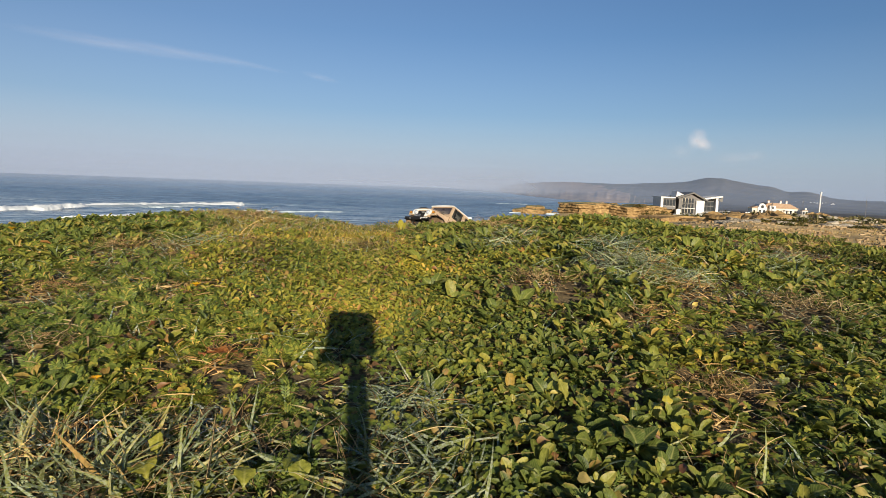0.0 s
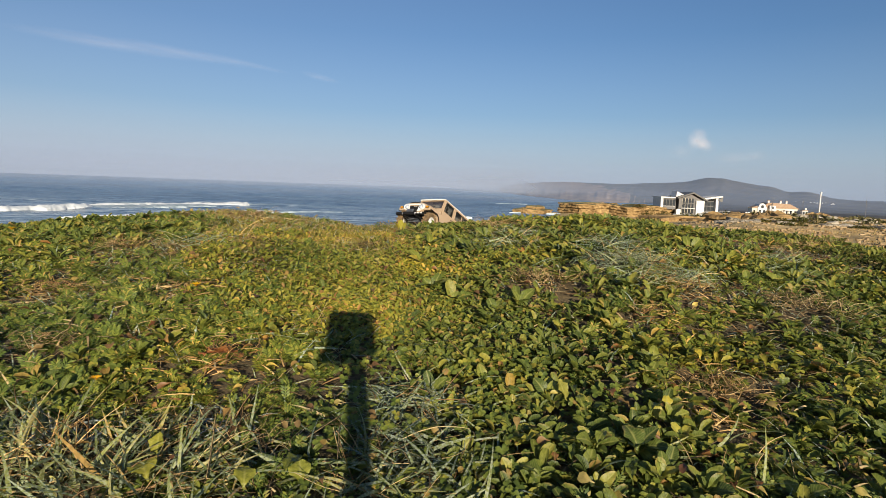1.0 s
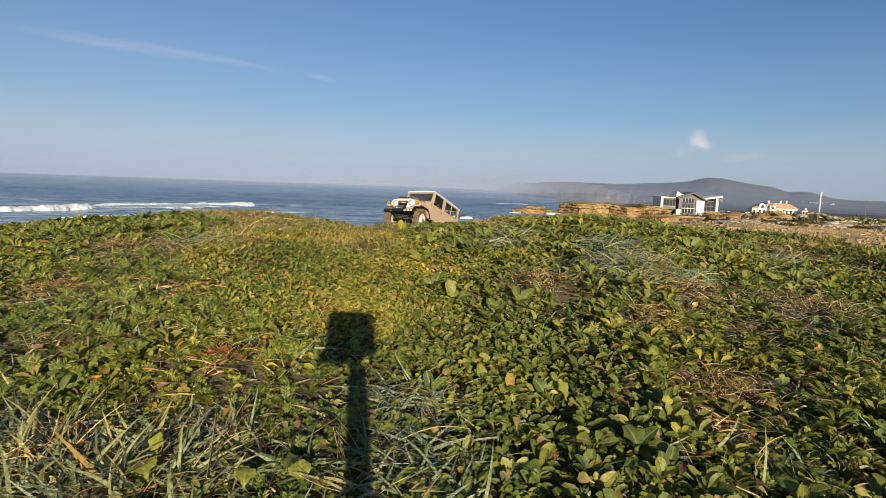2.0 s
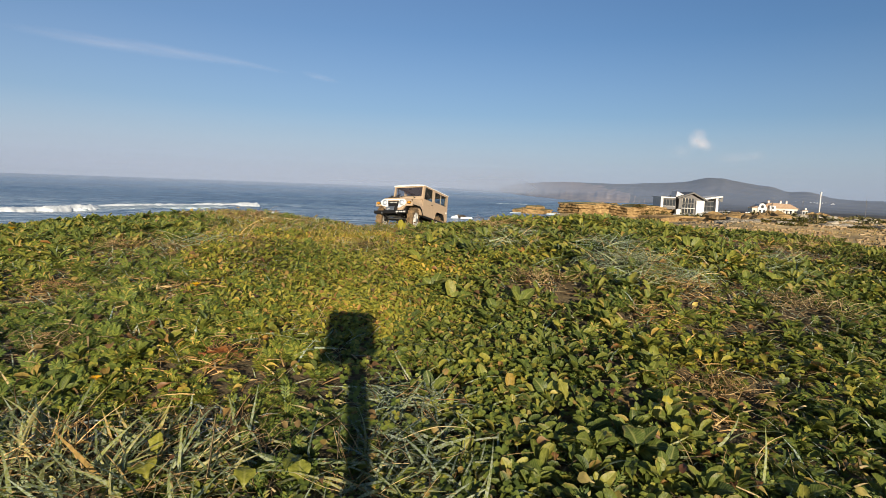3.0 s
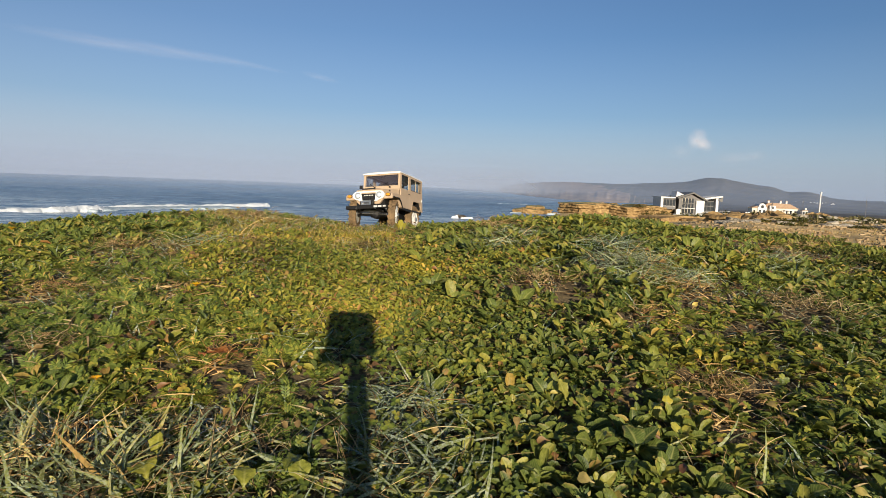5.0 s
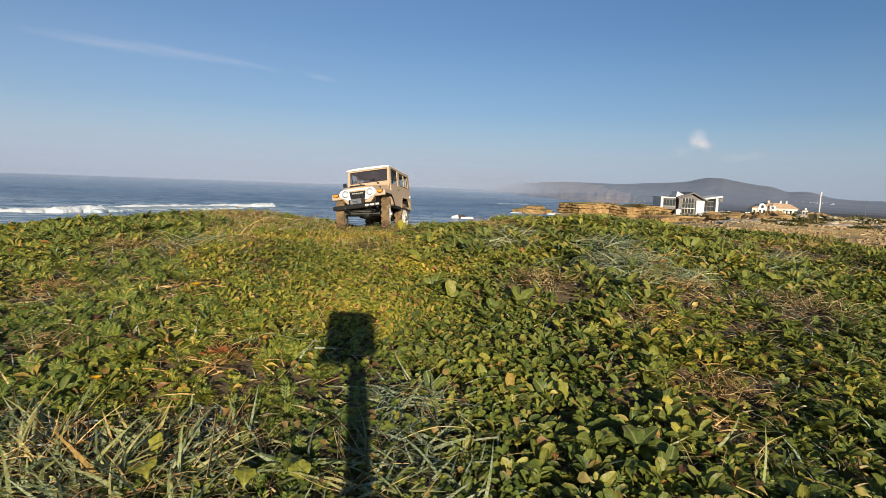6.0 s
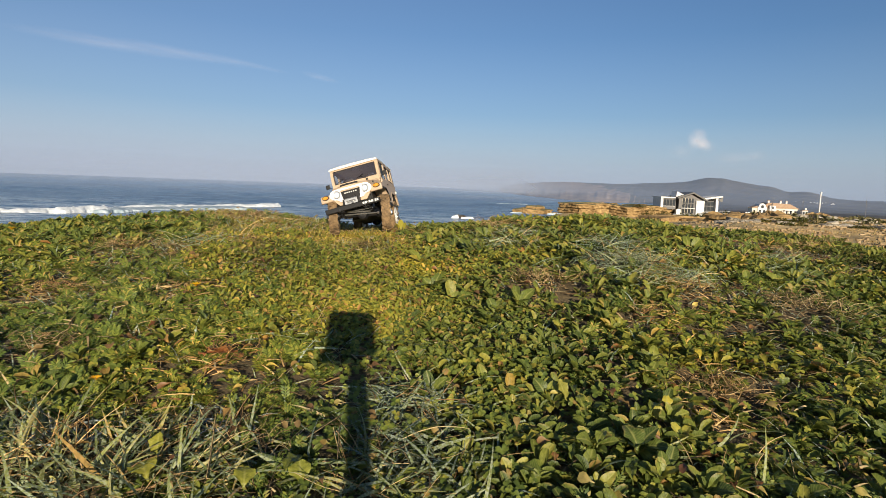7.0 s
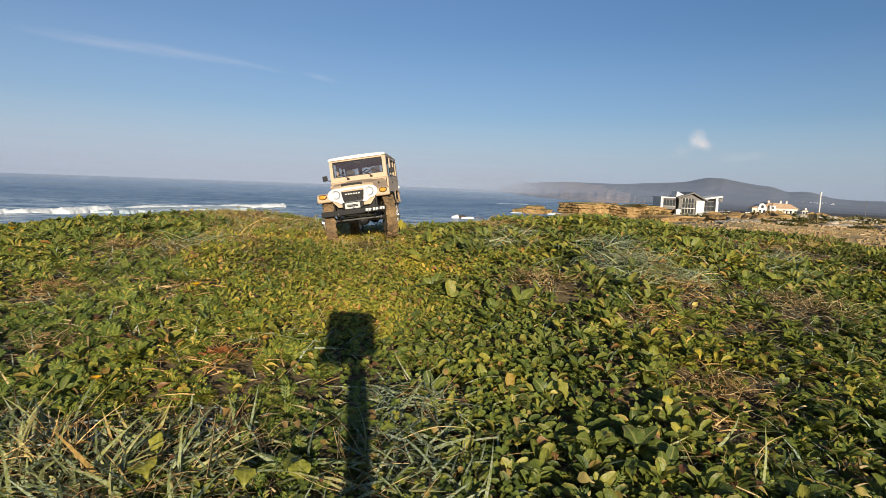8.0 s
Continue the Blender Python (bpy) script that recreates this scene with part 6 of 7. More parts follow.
single_leaves("olive_leaf", OLIVE_LEAF, "broad olive-green leaf, browned and frosted at its rim", [(-0.218, 0.438, 2.4, 0.8, 95, 55), (-0.207, 0.405, 3, 0.95, 120, 35), (-0.115, 0.423, 3.2, 0.9, 80, 40), (-0.097, 0.409, 2.6, 0.9, 95, 50), (-0.137, 0.401, 2.4, 0.9, 100, 50), (-0.182, 0.666, 4.6, 0.42, 152, 14), (-0.191, 0.63, 3.2, 0.6, 150, 8)])
single_leaves("rib_leaf", SPOON_ONE, "broad green weed leaf with a pale rib", [(0.127, 0.555, 3, 0.5, 125, 55), (0.136, 0.56, 2.4, 0.4, 105, 62), (0.139, 0.536, 2.4, 0.5, 85, 60), (0.16, 0.556, 2.2, 0.45, 85, 65), (0.164, 0.458, 2.9, 0.95, 95, 58), (0.133, 0.467, 2.2, 0.6, 60, 50), (0.109, 0.45, 2.6, 0.35, 70, 60), (0.067, 0.504, 2.6, 0.7, 140, 20), (0.195, 0.52, 3, 0.55, 40, 35), (0.144, 0.434, 2.2, 0.6, 50, 40), (0.083, 0.433, 2.6, 0.7, 150, 30), (0.149, 0.421, 2.4, 0.5, 90, 45)])
single_leaves("red_leaf", RED_LEAF, "withered reddish leaf with a pink stalk", [(-0.254, 0.604, 5.2, 0.3, -8, 8), (-0.295, 0.973, 2.6, 0.6, 150, 20), (-0.289, 0.908, 2.4, 0.6, 60, 20), (-0.266, 0.905, 2.2, 0.6, 100, 25), (0.17, 0.553, 2, 0.8, 80, 60), (0.237, 0.411, 1.8, 0.7, 90, 60), (0.097, 0.456, 1.2, 0.7, 100, 60), (-0.174, 0.469, 2.4, 0.5, 80, 60), (0.221, 0.412, 1.4, 0.5, 90, 60), (-0.345, 0.679, 2.2, 0.4, 100, 30)])
single_leaves("brown_leaf", BROWN_LEAF, "withered orange-brown leaf lying among the weeds", [(-0.188, 0.498, 1.8, 0.6, 70, 55), (-0.17, 0.497, 1.4, 0.7, 60, 20), (-0.295, 0.627, 2.6, 0.6, 150, 15), (-0.33, 0.634, 3.2, 0.5, 160, 10), (0.04, 1.103, 3.4, 0.5, 30, 25), (0.019, 1.131, 2.2, 0.6, 150, 30), (-0.029, 0.857, 3, 0.5, 120, 40), (-0.081, 0.895, 2.2, 0.7, 20, 20), (0.182, 0.531, 2.6, 0.8, 130, 55), (0.276, 0.537, 1.4, 0.6, 60, 30), (0.318, 0.439, 2.6, 0.5, 20, 10), (-0.33, 0.793, 1.6, 0.7, 80, 20)])
single_leaves("yellow_leaf", YELLOW_LEAF, "yellowing leaf standing out of the weeds", [(0.068, 0.479, 3, 0.5, 20, 30), (0.266, 0.451, 1.3, 0.5, 90, 60), (-0.021, 0.864, 2.2, 0.45, 110, 55), (-0.326, 0.679, 1.6, 0.7, 70, 50), (0.295, 0.648, 2.2, 0.5, 95, 55), (0.301, 0.638, 2, 0.5, 60, 50), (0.371, 0.628, 1.6, 0.6, 90, 50), (-0.127, 0.862, 2, 0.8, 90, 35), (-0.073, 1.113, 2.4, 0.5, 20, 30), (0.213, 0.527, 1.8, 0.8, 60, 50)])


# tall blades and stalks in two clumps at the grass's edge: kind, place, heading, rise, length in centimetres
TAN_BLADE = foliage("tan_grass", [(0.0, (0.30, 0.17, 0.05)), (1.0, (0.44, 0.28, 0.10))], rough=0.5, clear=0.2, single=True)
TAN_BLADES = [leaf_mesh("blade", blade_shape(8, a), TAN_BLADE) for a in (0.15, 0.3)]


def tall_grass(x, y, label, rows):
    ob = stand("tall_grass", x, y, label, "grass tuft", "tall grass tufts")
    for kind, bx, by, yaw, rise, length in rows:
        me = PICK.choice(STALKS if kind == "straw" else TAN_BLADES if kind == "tan" else NEAR_BLADES[:2])
        wide = 0.0030 if kind == "straw" else 0.0038
        base = (bx - x, by - y, float(ground(bx, by)) - ob.location[2])
        limb("stalk" if kind == "straw" else "blade", me, ob, yaw + PICK.uniform(-20, 20), rise, PICK.uniform(50, 80) * PICK.choice((-1, 1)), length * 1.05 * CM, wide * PICK.uniform(0.85, 1.15), base)
    return ob


tall_grass(-0.27, 0.44, "tall green grass blades and withered tan ones", [
    ("tan", -0.235, 0.412, 180, 56, 6.4), ("tan", -0.307, 0.456, 180, 61, 4.7), ("green", -0.269, 0.419, 0, 60, 5.6), ("green", -0.297, 0.436, 0, 75, 3.8), ("green", -0.219, 0.41, 180, 68, 4.2), ("green", -0.248, 0.425, 180, 72, 2.7),
    ("green", -0.241, 0.48, 0, 72, 4.3), ("green", -0.231, 0.489, 0, 74, 3.0), ("green", -0.272, 0.481, 0, 79, 2.6), ("green", -0.315, 0.441, 180, 38, 2.9), ("green", -0.305, 0.403, 0, 62, 3.5), ("green", -0.273, 0.46, 0, 81, 3.0), ("green", -0.332, 0.454, 180, 83, 2.5)])
tall_grass(-0.17, 0.45, "tall grass blades among thick dry straw stalks", [
    ("straw", -0.172, 0.413, 0, 80, 6.7), ("straw", -0.182, 0.481, 0, 65, 5.1), ("straw", -0.128, 0.484, 0, 35, 5.4), ("green", -0.183, 0.42, 180, 61, 4.4), ("green", -0.175, 0.439, 0, 37, 5.5), ("green", -0.2, 0.431, 180, 46, 3.0),
    ("green", -0.188, 0.471, 0, 88, 2.4), ("green", -0.174, 0.432, 180, 30, 3.4), ("green", -0.122, 0.475, 0, 45, 3.0), ("green", -0.067, 0.446, 180, 53, 2.2)])


def yellow_plant(x, y):
    """Two upright rounded leaves that catch the sun on the crest."""
    ob = stand("yellow_weed", x, y, "upright weed with rounded bright yellow leaves", "weed", "", -0.024)
    me = leaf_mesh("leaf", wavy_leaf([0.1, 0.3, 0.7, 0.85, 0.7, 0.3], 0.12, 0.1, 0.01), YELLOW_LEAF)
    limb("leaf", me, ob, -95, 80, 0, 0.027, 0.019)
    limb("leaf", me, ob, -60, 70, 10, 0.021, 0.014, (0.008, 0, 0))
    limb("leaf", me, ob, -130, 60, -10, 0.02, 0.018, (-0.006, 0, 0))
    return ob


yellow_plant(-0.113, 1.55)


def small_flower(x, y, size):
    ob = stand("small_flower", x, y, "small orange-yellow flower on a short stalk", "flower", "small flowers")
    pm = leaf_mesh("petal", leaf_shape([0.2, 0.5, 0.62, 0.4], 0.1, 0.2), PETAL)
    sm = leaf_mesh("stem", stalk_shape(0.02), SPOON_ONE)
    limb("stem", sm, ob, 0, 85, 0, 0.022, 0.0016)
    for k in range(7):
        limb("petal", pm, ob, k * 51.4, 35, 0, size, size, (0.002, 0, 0.022))
    return ob


for _x, _y, _s in ((-0.323, 0.534, 0.006), (-0.342, 0.803, 0.008), (-1.02, 1.38, 0.012)):
    small_flower(_x, _y, _s)

def stalk_fan(x, y, count, size):
    """A few bleached stalks leaning together out of the grass."""
    ob = stand("straw_stalks", x, y, "bleached reddish straw stalks leaning out of frosty grass", "straw", "straw stalks")
    for k in range(count):
        limb("stalk", PICK.choice(STALKS), ob, PICK.uniform(20, 150), PICK.uniform(15, 75), 0, size * PICK.uniform(0.5, 1.0), PICK.uniform(0.0013, 0.0024), (PICK.gauss(0, 0.012), PICK.gauss(0, 0.012), 0.0))
    return ob


for _x, _y, _n, _s in ((-0.187, 0.445, 7, 0.06), (-0.18, 0.49, 7, 0.045), (-0.30, 0.45, 4, 0.05), (-0.08, 0.455, 5, 0.045), (-0.02, 0.60, 4, 0.04), (-0.215, 0.42, 4, 0.05), (0.26, 0.44, 3, 0.035)):
    stalk_fan(_x, _y, _n, _s)

# ---------------------------------------------------------------- the filming camera on its grip, which throws its shadow ahead
rig = tagged(new("action_camera"), "small black action camera on a short grip stuck in the turf", "camera")
part("housing", box(-2.3, 3.5, -5.2, -2.2, 21.9, 26.95, 0.3), BLACK, rig)
part("shutter_button", lathe([(0.6, 26.5), (0.6, 26.7), (0.4, 26.75)], "z", (2.2, -3.6, 0.4), 14), STEEL, rig)
part("clamp", box(-3.0, 1.9, -4.6, -2.9, 20.9, 22.0, 0.15), BLACK, rig)
part("grip", lathe([(0.9, -1.5), (1.05, 0.0), (1.05, 18.0), (0.95, 20.5)], "z", (1.35, -3.7, 0), 18), BLACK, rig)

# ---------------------------------------------------------------- houses beyond the bay
WALL_WHITE = surface("white_render", (0.54, 0.53, 0.50), (0.68, 0.66, 0.63), 0.8, 0.8, bump=0.1)
WALL_CREAM = surface("cream_render", (0.62, 0.54, 0.42), (0.74, 0.66, 0.53), 0.8, 0.8, bump=0.1)
ROOF_GREY = surface("grey_roof_sheet", (0.07, 0.065, 0.06), (0.13, 0.12, 0.11), 0.9, 0.6, bump=0.1)
TERRACOTTA = surface("clay_roof_tiles", (0.27, 0.175, 0.11), (0.40, 0.28, 0.185), 1.2, 0.8, bump=0.3)
FRAME_GREY = surface("window_frames", (0.075, 0.07, 0.065), (0.13, 0.12, 0.11), 2.0, 0.5, bump=0.0)
PANE = surface("dark_panes", (0.02, 0.025, 0.03), (0.05, 0.055, 0.06), 1.0, 0.12, bump=0.0)


def seaside_house(m):
    """A modern house: low glazed wing, a steep gabled hall and a wing under a butterfly roof."""
    h = tagged(new("seaside_house"), "modern white house with dark gables and wide glazing", "house")
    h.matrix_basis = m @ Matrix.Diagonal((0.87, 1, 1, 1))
    B = lambda n, x0, x1, y0, y1, z0, z1, mat, par=h: part(n, box(x0, x1, y0, y1, z0, z1, 0.0, 1.0), mat, par)
    B("plinth", -8, 13, 1.6, 14, -1.5, 0.7, FRAME_GREY)
    # low wing
    B("low_wing", -13.7, -6.6, 3.0, 12, 2.5, 7.1, FRAME_GREY)
    B("flat_roof", -14.3, -6.2, 2.2, 12.5, 7.1, 7.7, WALL_WHITE)
    B("end_wall", -14.0, -12.8, 2.8, 12, 3.0, 7.1, WALL_WHITE)
    for k in range(4):
        w = B("window", -12.6 + 1.5 * k, -11.3 + 1.5 * k, 2.9, 3.05, 3.9, 6.6, PANE)
        B("sill", -12.65 + 1.5 * k, -11.25 + 1.5 * k, 2.75, 3.1, 3.75, 3.9, WALL_WHITE, w)
    part("roof_fin", prism([(-6.6, 7.6), (-1.7, 7.9), (-1.7, 8.3), (-6.4, 10.1)], "y", 3.0, 9.0, 0.0, 1.0), WALL_WHITE, h)
    # gabled hall
    hall = part("gabled_hall", prism([(-5.6, 0.5), (6.4, 0.5), (6.4, 6.4), (0.5, 8.9), (-5.6, 7.1)], "y", 2.0, 13, 0.0, 1.0), FRAME_GREY, h)
    part("gable_roof", prism([(-7.0, 7.1), (0.5, 9.35), (7.6, 6.2), (7.6, 6.75), (0.5, 9.95), (-7.0, 7.7)], "y", 0.4, 13.5, 0.0, 1.0), ROOF_GREY, h)
    for r in range(3):
        for k in range(4):
            w = B("window", -4.0 + 1.42 * k, -2.75 + 1.42 * k, 1.9, 2.05, 1.1 + 2.15 * r, 2.95 + 2.15 * r, PANE, h)
            B("mullion", -4.08 + 1.42 * k, -4.0 + 1.42 * k, 1.82, 2.0, 1.0 + 2.15 * r, 3.0 + 2.15 * r, WALL_CREAM, w)
    B("balcony_slab", -4.8, 1.8, 0.6, 2.0, 3.05, 3.3, WALL_WHITE)
    B("white_wall", 2.5, 6.4, 1.2, 3.0, 0.3, 6.5, WALL_WHITE)
    B("corner_wall", -6.8, -4.7, 1.4, 3.0, 0.4, 2.7, WALL_WHITE)
    # butterfly wing
    B("east_wing", 6.5, 12.2, 3.0, 12, 1.5, 6.6, FRAME_GREY)
    for r in range(2):
        for k in range(3):
            B("window", 6.9 + 1.75 * k, 8.45 + 1.75 * k, 2.88, 3.02, 2.4 + 2.1 * r, 4.2 + 2.1 * r, PANE)
    part("butterfly_roof", prism([(5.8, 6.9), (14.9, 8.2), (14.9, 8.85), (5.8, 7.55)], "y", 1.0, 12.5, 0.0, 1.0), WALL_WHITE, h)
    part("roof_fascia", prism([(12.9, 7.2), (14.95, 8.2), (14.95, 6.6), (14.2, 6.2)], "y", 0.9, 1.4, 0.0, 1.0), FRAME_GREY, h)
    B("white_fin", 12.1, 13.3, 1.6, 9, 1.4, 7.7, WALL_WHITE)
    B("deck", 6.3, 18.8, -1.5, 10, 1.3, 1.75, WALL_WHITE)
    for k in range(9):
        B("deck_post", 6.5 + 1.5 * k, 6.65 + 1.5 * k, -1.4, -1.25, -1.0, 1.3, FRAME_GREY)
    B("deck_rail", 12, 18.8, -1.45, -1.35, 2.5, 2.62, WALL_WHITE)
    return h


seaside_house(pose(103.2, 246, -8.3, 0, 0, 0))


def villa(name, x, d, z, w, dep, storey, roof, wall, turn, label):
    h = tagged(new(name), label, "house", "villas")
    h.matrix_basis = pose(x, d, z, 0, 0, turn)
    hw = w / 2
    part("wall", box(-hw, hw, 0, dep, -1.5, storey, 0.0, 1.0), wall, h)
    rf = part("roof", prism([(-hw - 0.4, storey), (hw + 0.4, storey), (hw * 0.35, storey + roof), (-hw * 0.35, storey + roof)], "y", -0.4, dep + 0.4, 0.0, 1.0), TERRACOTTA, h, "clay tile roof")
    part("chimney", box(hw * 0.2, hw * 0.2 + 0.7, dep * 0.4, dep * 0.4 + 0.7, storey + roof * 0.6, storey + roof + 1.0, 0.0, 1.0), wall, rf)
    n = max(2, int(w / 2.2))
    for r in range(max(1, int(storey / 2.7))):
        for k in range(n):
            c = -hw + w * (k + 0.5) / n
            f = part("window", box(c - 0.45, c + 0.45, -0.06, 0.1, 0.8 + 2.7 * r, 2.1 + 2.7 * r, 0.0, 1.0), PANE, h)
            part("sill", box(c - 0.55, c + 0.55, -0.14, 0.02, 0.68 + 2.7 * r, 0.8 + 2.7 * r, 0.0, 1.0), wall, f)
    return h


def long_villa(m):
    """A long low villa: a broad tiled roof, a tall white bay in front, two lower wings and chimneys."""
    h = tagged(new("villa"), "long cream villa with a broad clay tile roof and white bays", "house", "villas")
    h.matrix_basis = m
    part("wall", box(-8.5, 8.5, 0, 9, -1.5, 3.4, 0.0, 1.0), WALL_CREAM, h)
    rf = part("roof", prism([(-9.0, 3.4), (9.2, 3.2), (4.6, 5.6), (-5.6, 6.0)], "y", -0.5, 9.5, 0.0, 1.0), TERRACOTTA, h, "broad clay tile roof")
    for x in (-4.6, 1.2, 4.0):
        c = part("chimney", box(x, x + 0.8, 4.0, 4.8, 4.6, 7.0, 0.0, 1.0), WALL_WHITE, rf)
        part("chimney_cap", box(x - 0.15, x + 0.95, 3.85, 4.95, 7.0, 7.2, 0.0, 1.0), TERRACOTTA, c)
    bay = part("bay", box(-5.4, -2.6, -2.2, 0.1, -1.5, 4.6, 0.0, 1.0), WALL_WHITE, h, "tall white bay")
    part("bay_roof", prism([(-5.7, 4.6), (-2.3, 4.6), (-4.0, 5.5)], "y", -2.4, 0.3, 0.0, 1.0), TERRACOTTA, bay)
    part("porch", box(2.0, 6.2, -1.8, 0.1, 2.3, 2.7, 0.0, 1.0), WALL_WHITE, h)
    for x in (2.2, 4.0, 5.8):
        part("porch_post", box(x, x + 0.3, -1.7, -1.4, -1.5, 2.3, 0.0, 1.0), WALL_WHITE, h)
    for x in (-7.6, -1.6, 0.2, 2.8, 4.9, 7.0):
        w = part("window", box(x, x + 0.9, -0.06, 0.1, 0.7, 2.2, 0.0, 1.0), PANE, h)
        part("sill", box(x - 0.1, x + 1.0, -0.16, 0.02, 0.56, 0.7, 0.0, 1.0), WALL_WHITE, w)
    for z in (0.8, 2.9):
        part("window", box(-4.5, -3.5, -2.26, -2.1, z, z + 1.2, 0.0, 1.0), PANE, h)
    return h


def arched_villa(m):
    """A small white house with a round-topped gable and a lower wing."""
    h = tagged(new("villa"), "small white villa with a round-topped gable", "house", "villas")
    h.matrix_basis = m
    arch = [(-2.2, -1.5), (2.2, -1.5), (2.2, 3.6)] + [(1.7 * math.cos(math.pi * k / 10), 3.9 + 1.7 * math.sin(math.pi * k / 10)) for k in range(11)] + [(-2.2, 3.6)]
    part("gable", prism(arch, "y", 0, 6, 0.0, 1.0), WALL_WHITE, h)
    part("wing", box(-4.6, -2.2, 0.6, 6, -1.5, 3.2, 0.0, 1.0), WALL_CREAM, h)
    part("wing_roof", prism([(-5.0, 3.2), (-2.2, 3.2), (-2.2, 4.3)], "y", 0.3, 6.2, 0.0, 1.0), TERRACOTTA, h)
    part("garden_wall", box(-7.5, -4.6, 1.0, 1.4, -1.5, 0.9, 0.0, 1.0), WALL_WHITE, h)
    w = part("window", prism([(0.8 * math.cos(2 * math.pi * k / 12), 3.9 + 0.8 * math.sin(2 * math.pi * k / 12)) for k in range(12)], "y", -0.06, 0.1, 0.0, 1.0), PANE, h, "round window")
    for x in (-1.5, 0.5):
        part("window", box(x, x + 1.0, -0.06, 0.1, 0.7, 2.3, 0.0, 1.0), PANE, h)
    part("window", box(-3.9, -3.0, 0.54, 0.7, 0.8, 2.1, 0.0, 1.0), PANE, h)
    return h


arched_villa(pose(161.5, 300, -8.0, 0, 0, -8))
long_villa(pose(171.5, 302, -8.0, 0, 0, -10))
villa("garden_shed", 181.0, 296, -7.9, 2.6, 3, 2.6, 0.3, WALL_WHITE, -14, "small white box-shaped outbuilding")


def tall_post(name, x, d, z, high, r, material, label, arm=0.0):
    p = tagged(new(name), label, "post")
    p.matrix_basis = pose(x, d, z)
    part("pole", rod((0, 0, -1), (0, 0, high), r, 8, 1.0), material, p)
    part("cap", box(-r * 1.4 - arm, r * 1.4 + arm, -r * 1.4, r * 1.4, high, high + r * 1.6, 0.0, 1.0), material, p)
    return p


tall_post("mast", 152.4, 240, -6.6, 9.6, 0.24, WALL_WHITE, "tall white mast standing on the dry field")
tall_post("street_lamp", 166.5, 300, -7.6, 8.0, 0.10, FRAME_GREY, "thin grey street lamp beside the villas", 0.9)
tall_post("street_lamp", 182.0, 300, -7.6, 7.0, 0.09, FRAME_GREY, "thin grey street lamp beside the villas", 0.8)
tall_post("street_lamp", 214.0, 300, -7.8, 10.0, 0.10, FRAME_GREY, "thin grey street lamp on the field", 0.8)

# a low broken wall of grey blocks across the field, and loose slabs before it
WALL_STONE = surface("grey_limestone", (0.22, 0.19, 0.15), (0.50, 0.45, 0.37), 1.2, 0.95, bump=0.7, spec=0.1)
_wall = tagged(new("stone_wall"), "low broken wall of pale grey field stones", "stone wall")
_stones = []
for _k in range(4):
    _bm = box(-0.62, 0.62, -0.4, 0.4, -0.6, 0.62, 0.12, 1.0)
    for _v in _bm.verts:
        _v.co += Vector((PICK.uniform(-0.12, 0.12), PICK.uniform(-0.1, 0.1), PICK.uniform(-0.1, 0.1)))
    _me = bpy.data.meshes.new("stone")
    _bm.to_mesh(_me)
    _bm.free()
    _me.materials.append(WALL_STONE)
    _stones.append(_me)
for _k in range(46):
    _x, _y = 44.5 + 0.62 * _k + PICK.uniform(-0.2, 0.2), 84 + 0.10 * _k + PICK.uniform(-0.5, 0.5)
    if _k % 9 in (5, 6) or _k in (17, 26, 34):
        continue
    _o = new("stone", PICK.choice(_stones))
    _o.parent = _wall
    _o.matrix_basis = pose(_x, _y, float(ground(_x, _y)), PICK.uniform(-6, 6), PICK.uniform(-8, 8), PICK.uniform(-25, 25)) @ Matrix.Diagonal((PICK.uniform(0.5, 1.3), 1, PICK.uniform(0.5, 1.35), 1))
for _k in range(26):
    _d = 12 * 5 ** PICK.random()
    _a = radians(PICK.uniform(25, 37))
    _x, _y = _d * math.sin(_a), _d * math.cos(_a)
    _o = tagged(new("slab", PICK.choice(_stones)), "flat ochre-grey slab lying on the dry field", "stone", "loose slabs")
    _k = _d / 70 * PICK.uniform(0.5, 1.2)
    _o.matrix_basis = pose(_x, _y, float(ground(_x, _y)), PICK.uniform(-8, 8), PICK.uniform(-8, 8), PICK.uniform(0, 180)) @ Matrix.Diagonal((1.5 * _k, 1.1 * _k, 0.45 * _k, 1))

# scrub and boulders on the field
def scatter_field():
    rng = np.random.default_rng(8)
    V, T = [], []
    b = 0
    shape = leaf_shape([0.2, 0.8, 0.9, 0.3], 0.2, 0.2)
    az, d = np.radians(rng.uniform(25, 42, 20)), rng.uniform(40, 170, 20)
    for a, q in zip(az, d):
        n = 60
        cx, cy = q * math.sin(a), q * math.cos(a)
        s = rng.uniform(0.5, 1.8) * q / 150
        x, y = cx + rng.normal(0, s, n), cy + rng.normal(0, s * 0.6, n)
        z = ground(x, y) + rng.random(n) * s * 0.5
        v, t = stamped(shape, np.stack([x, y, z], -1), rng.uniform(-3, 3, n), rng.uniform(-0.2, 1.2, n), rng.uniform(-0.6, 0.6, n), rng.uniform(0.3, 0.7, n) * s, rng.uniform(0.2, 0.5, n) * s)
        V.append(v)
        T.append(t + b)
        b += len(v)
    return tagged(soup("field_scrub", np.concatenate(V), np.concatenate(T), SCRUB), "dark low scrub dotted over the dry field", "bushes", kind="stuff")


scatter_field()


PALE_STONE = surface("pale_ochre_stone", (0.20, 0.135, 0.07), (0.46, 0.34, 0.20), 0.8, 0.95, bump=0.6, spec=0.1)


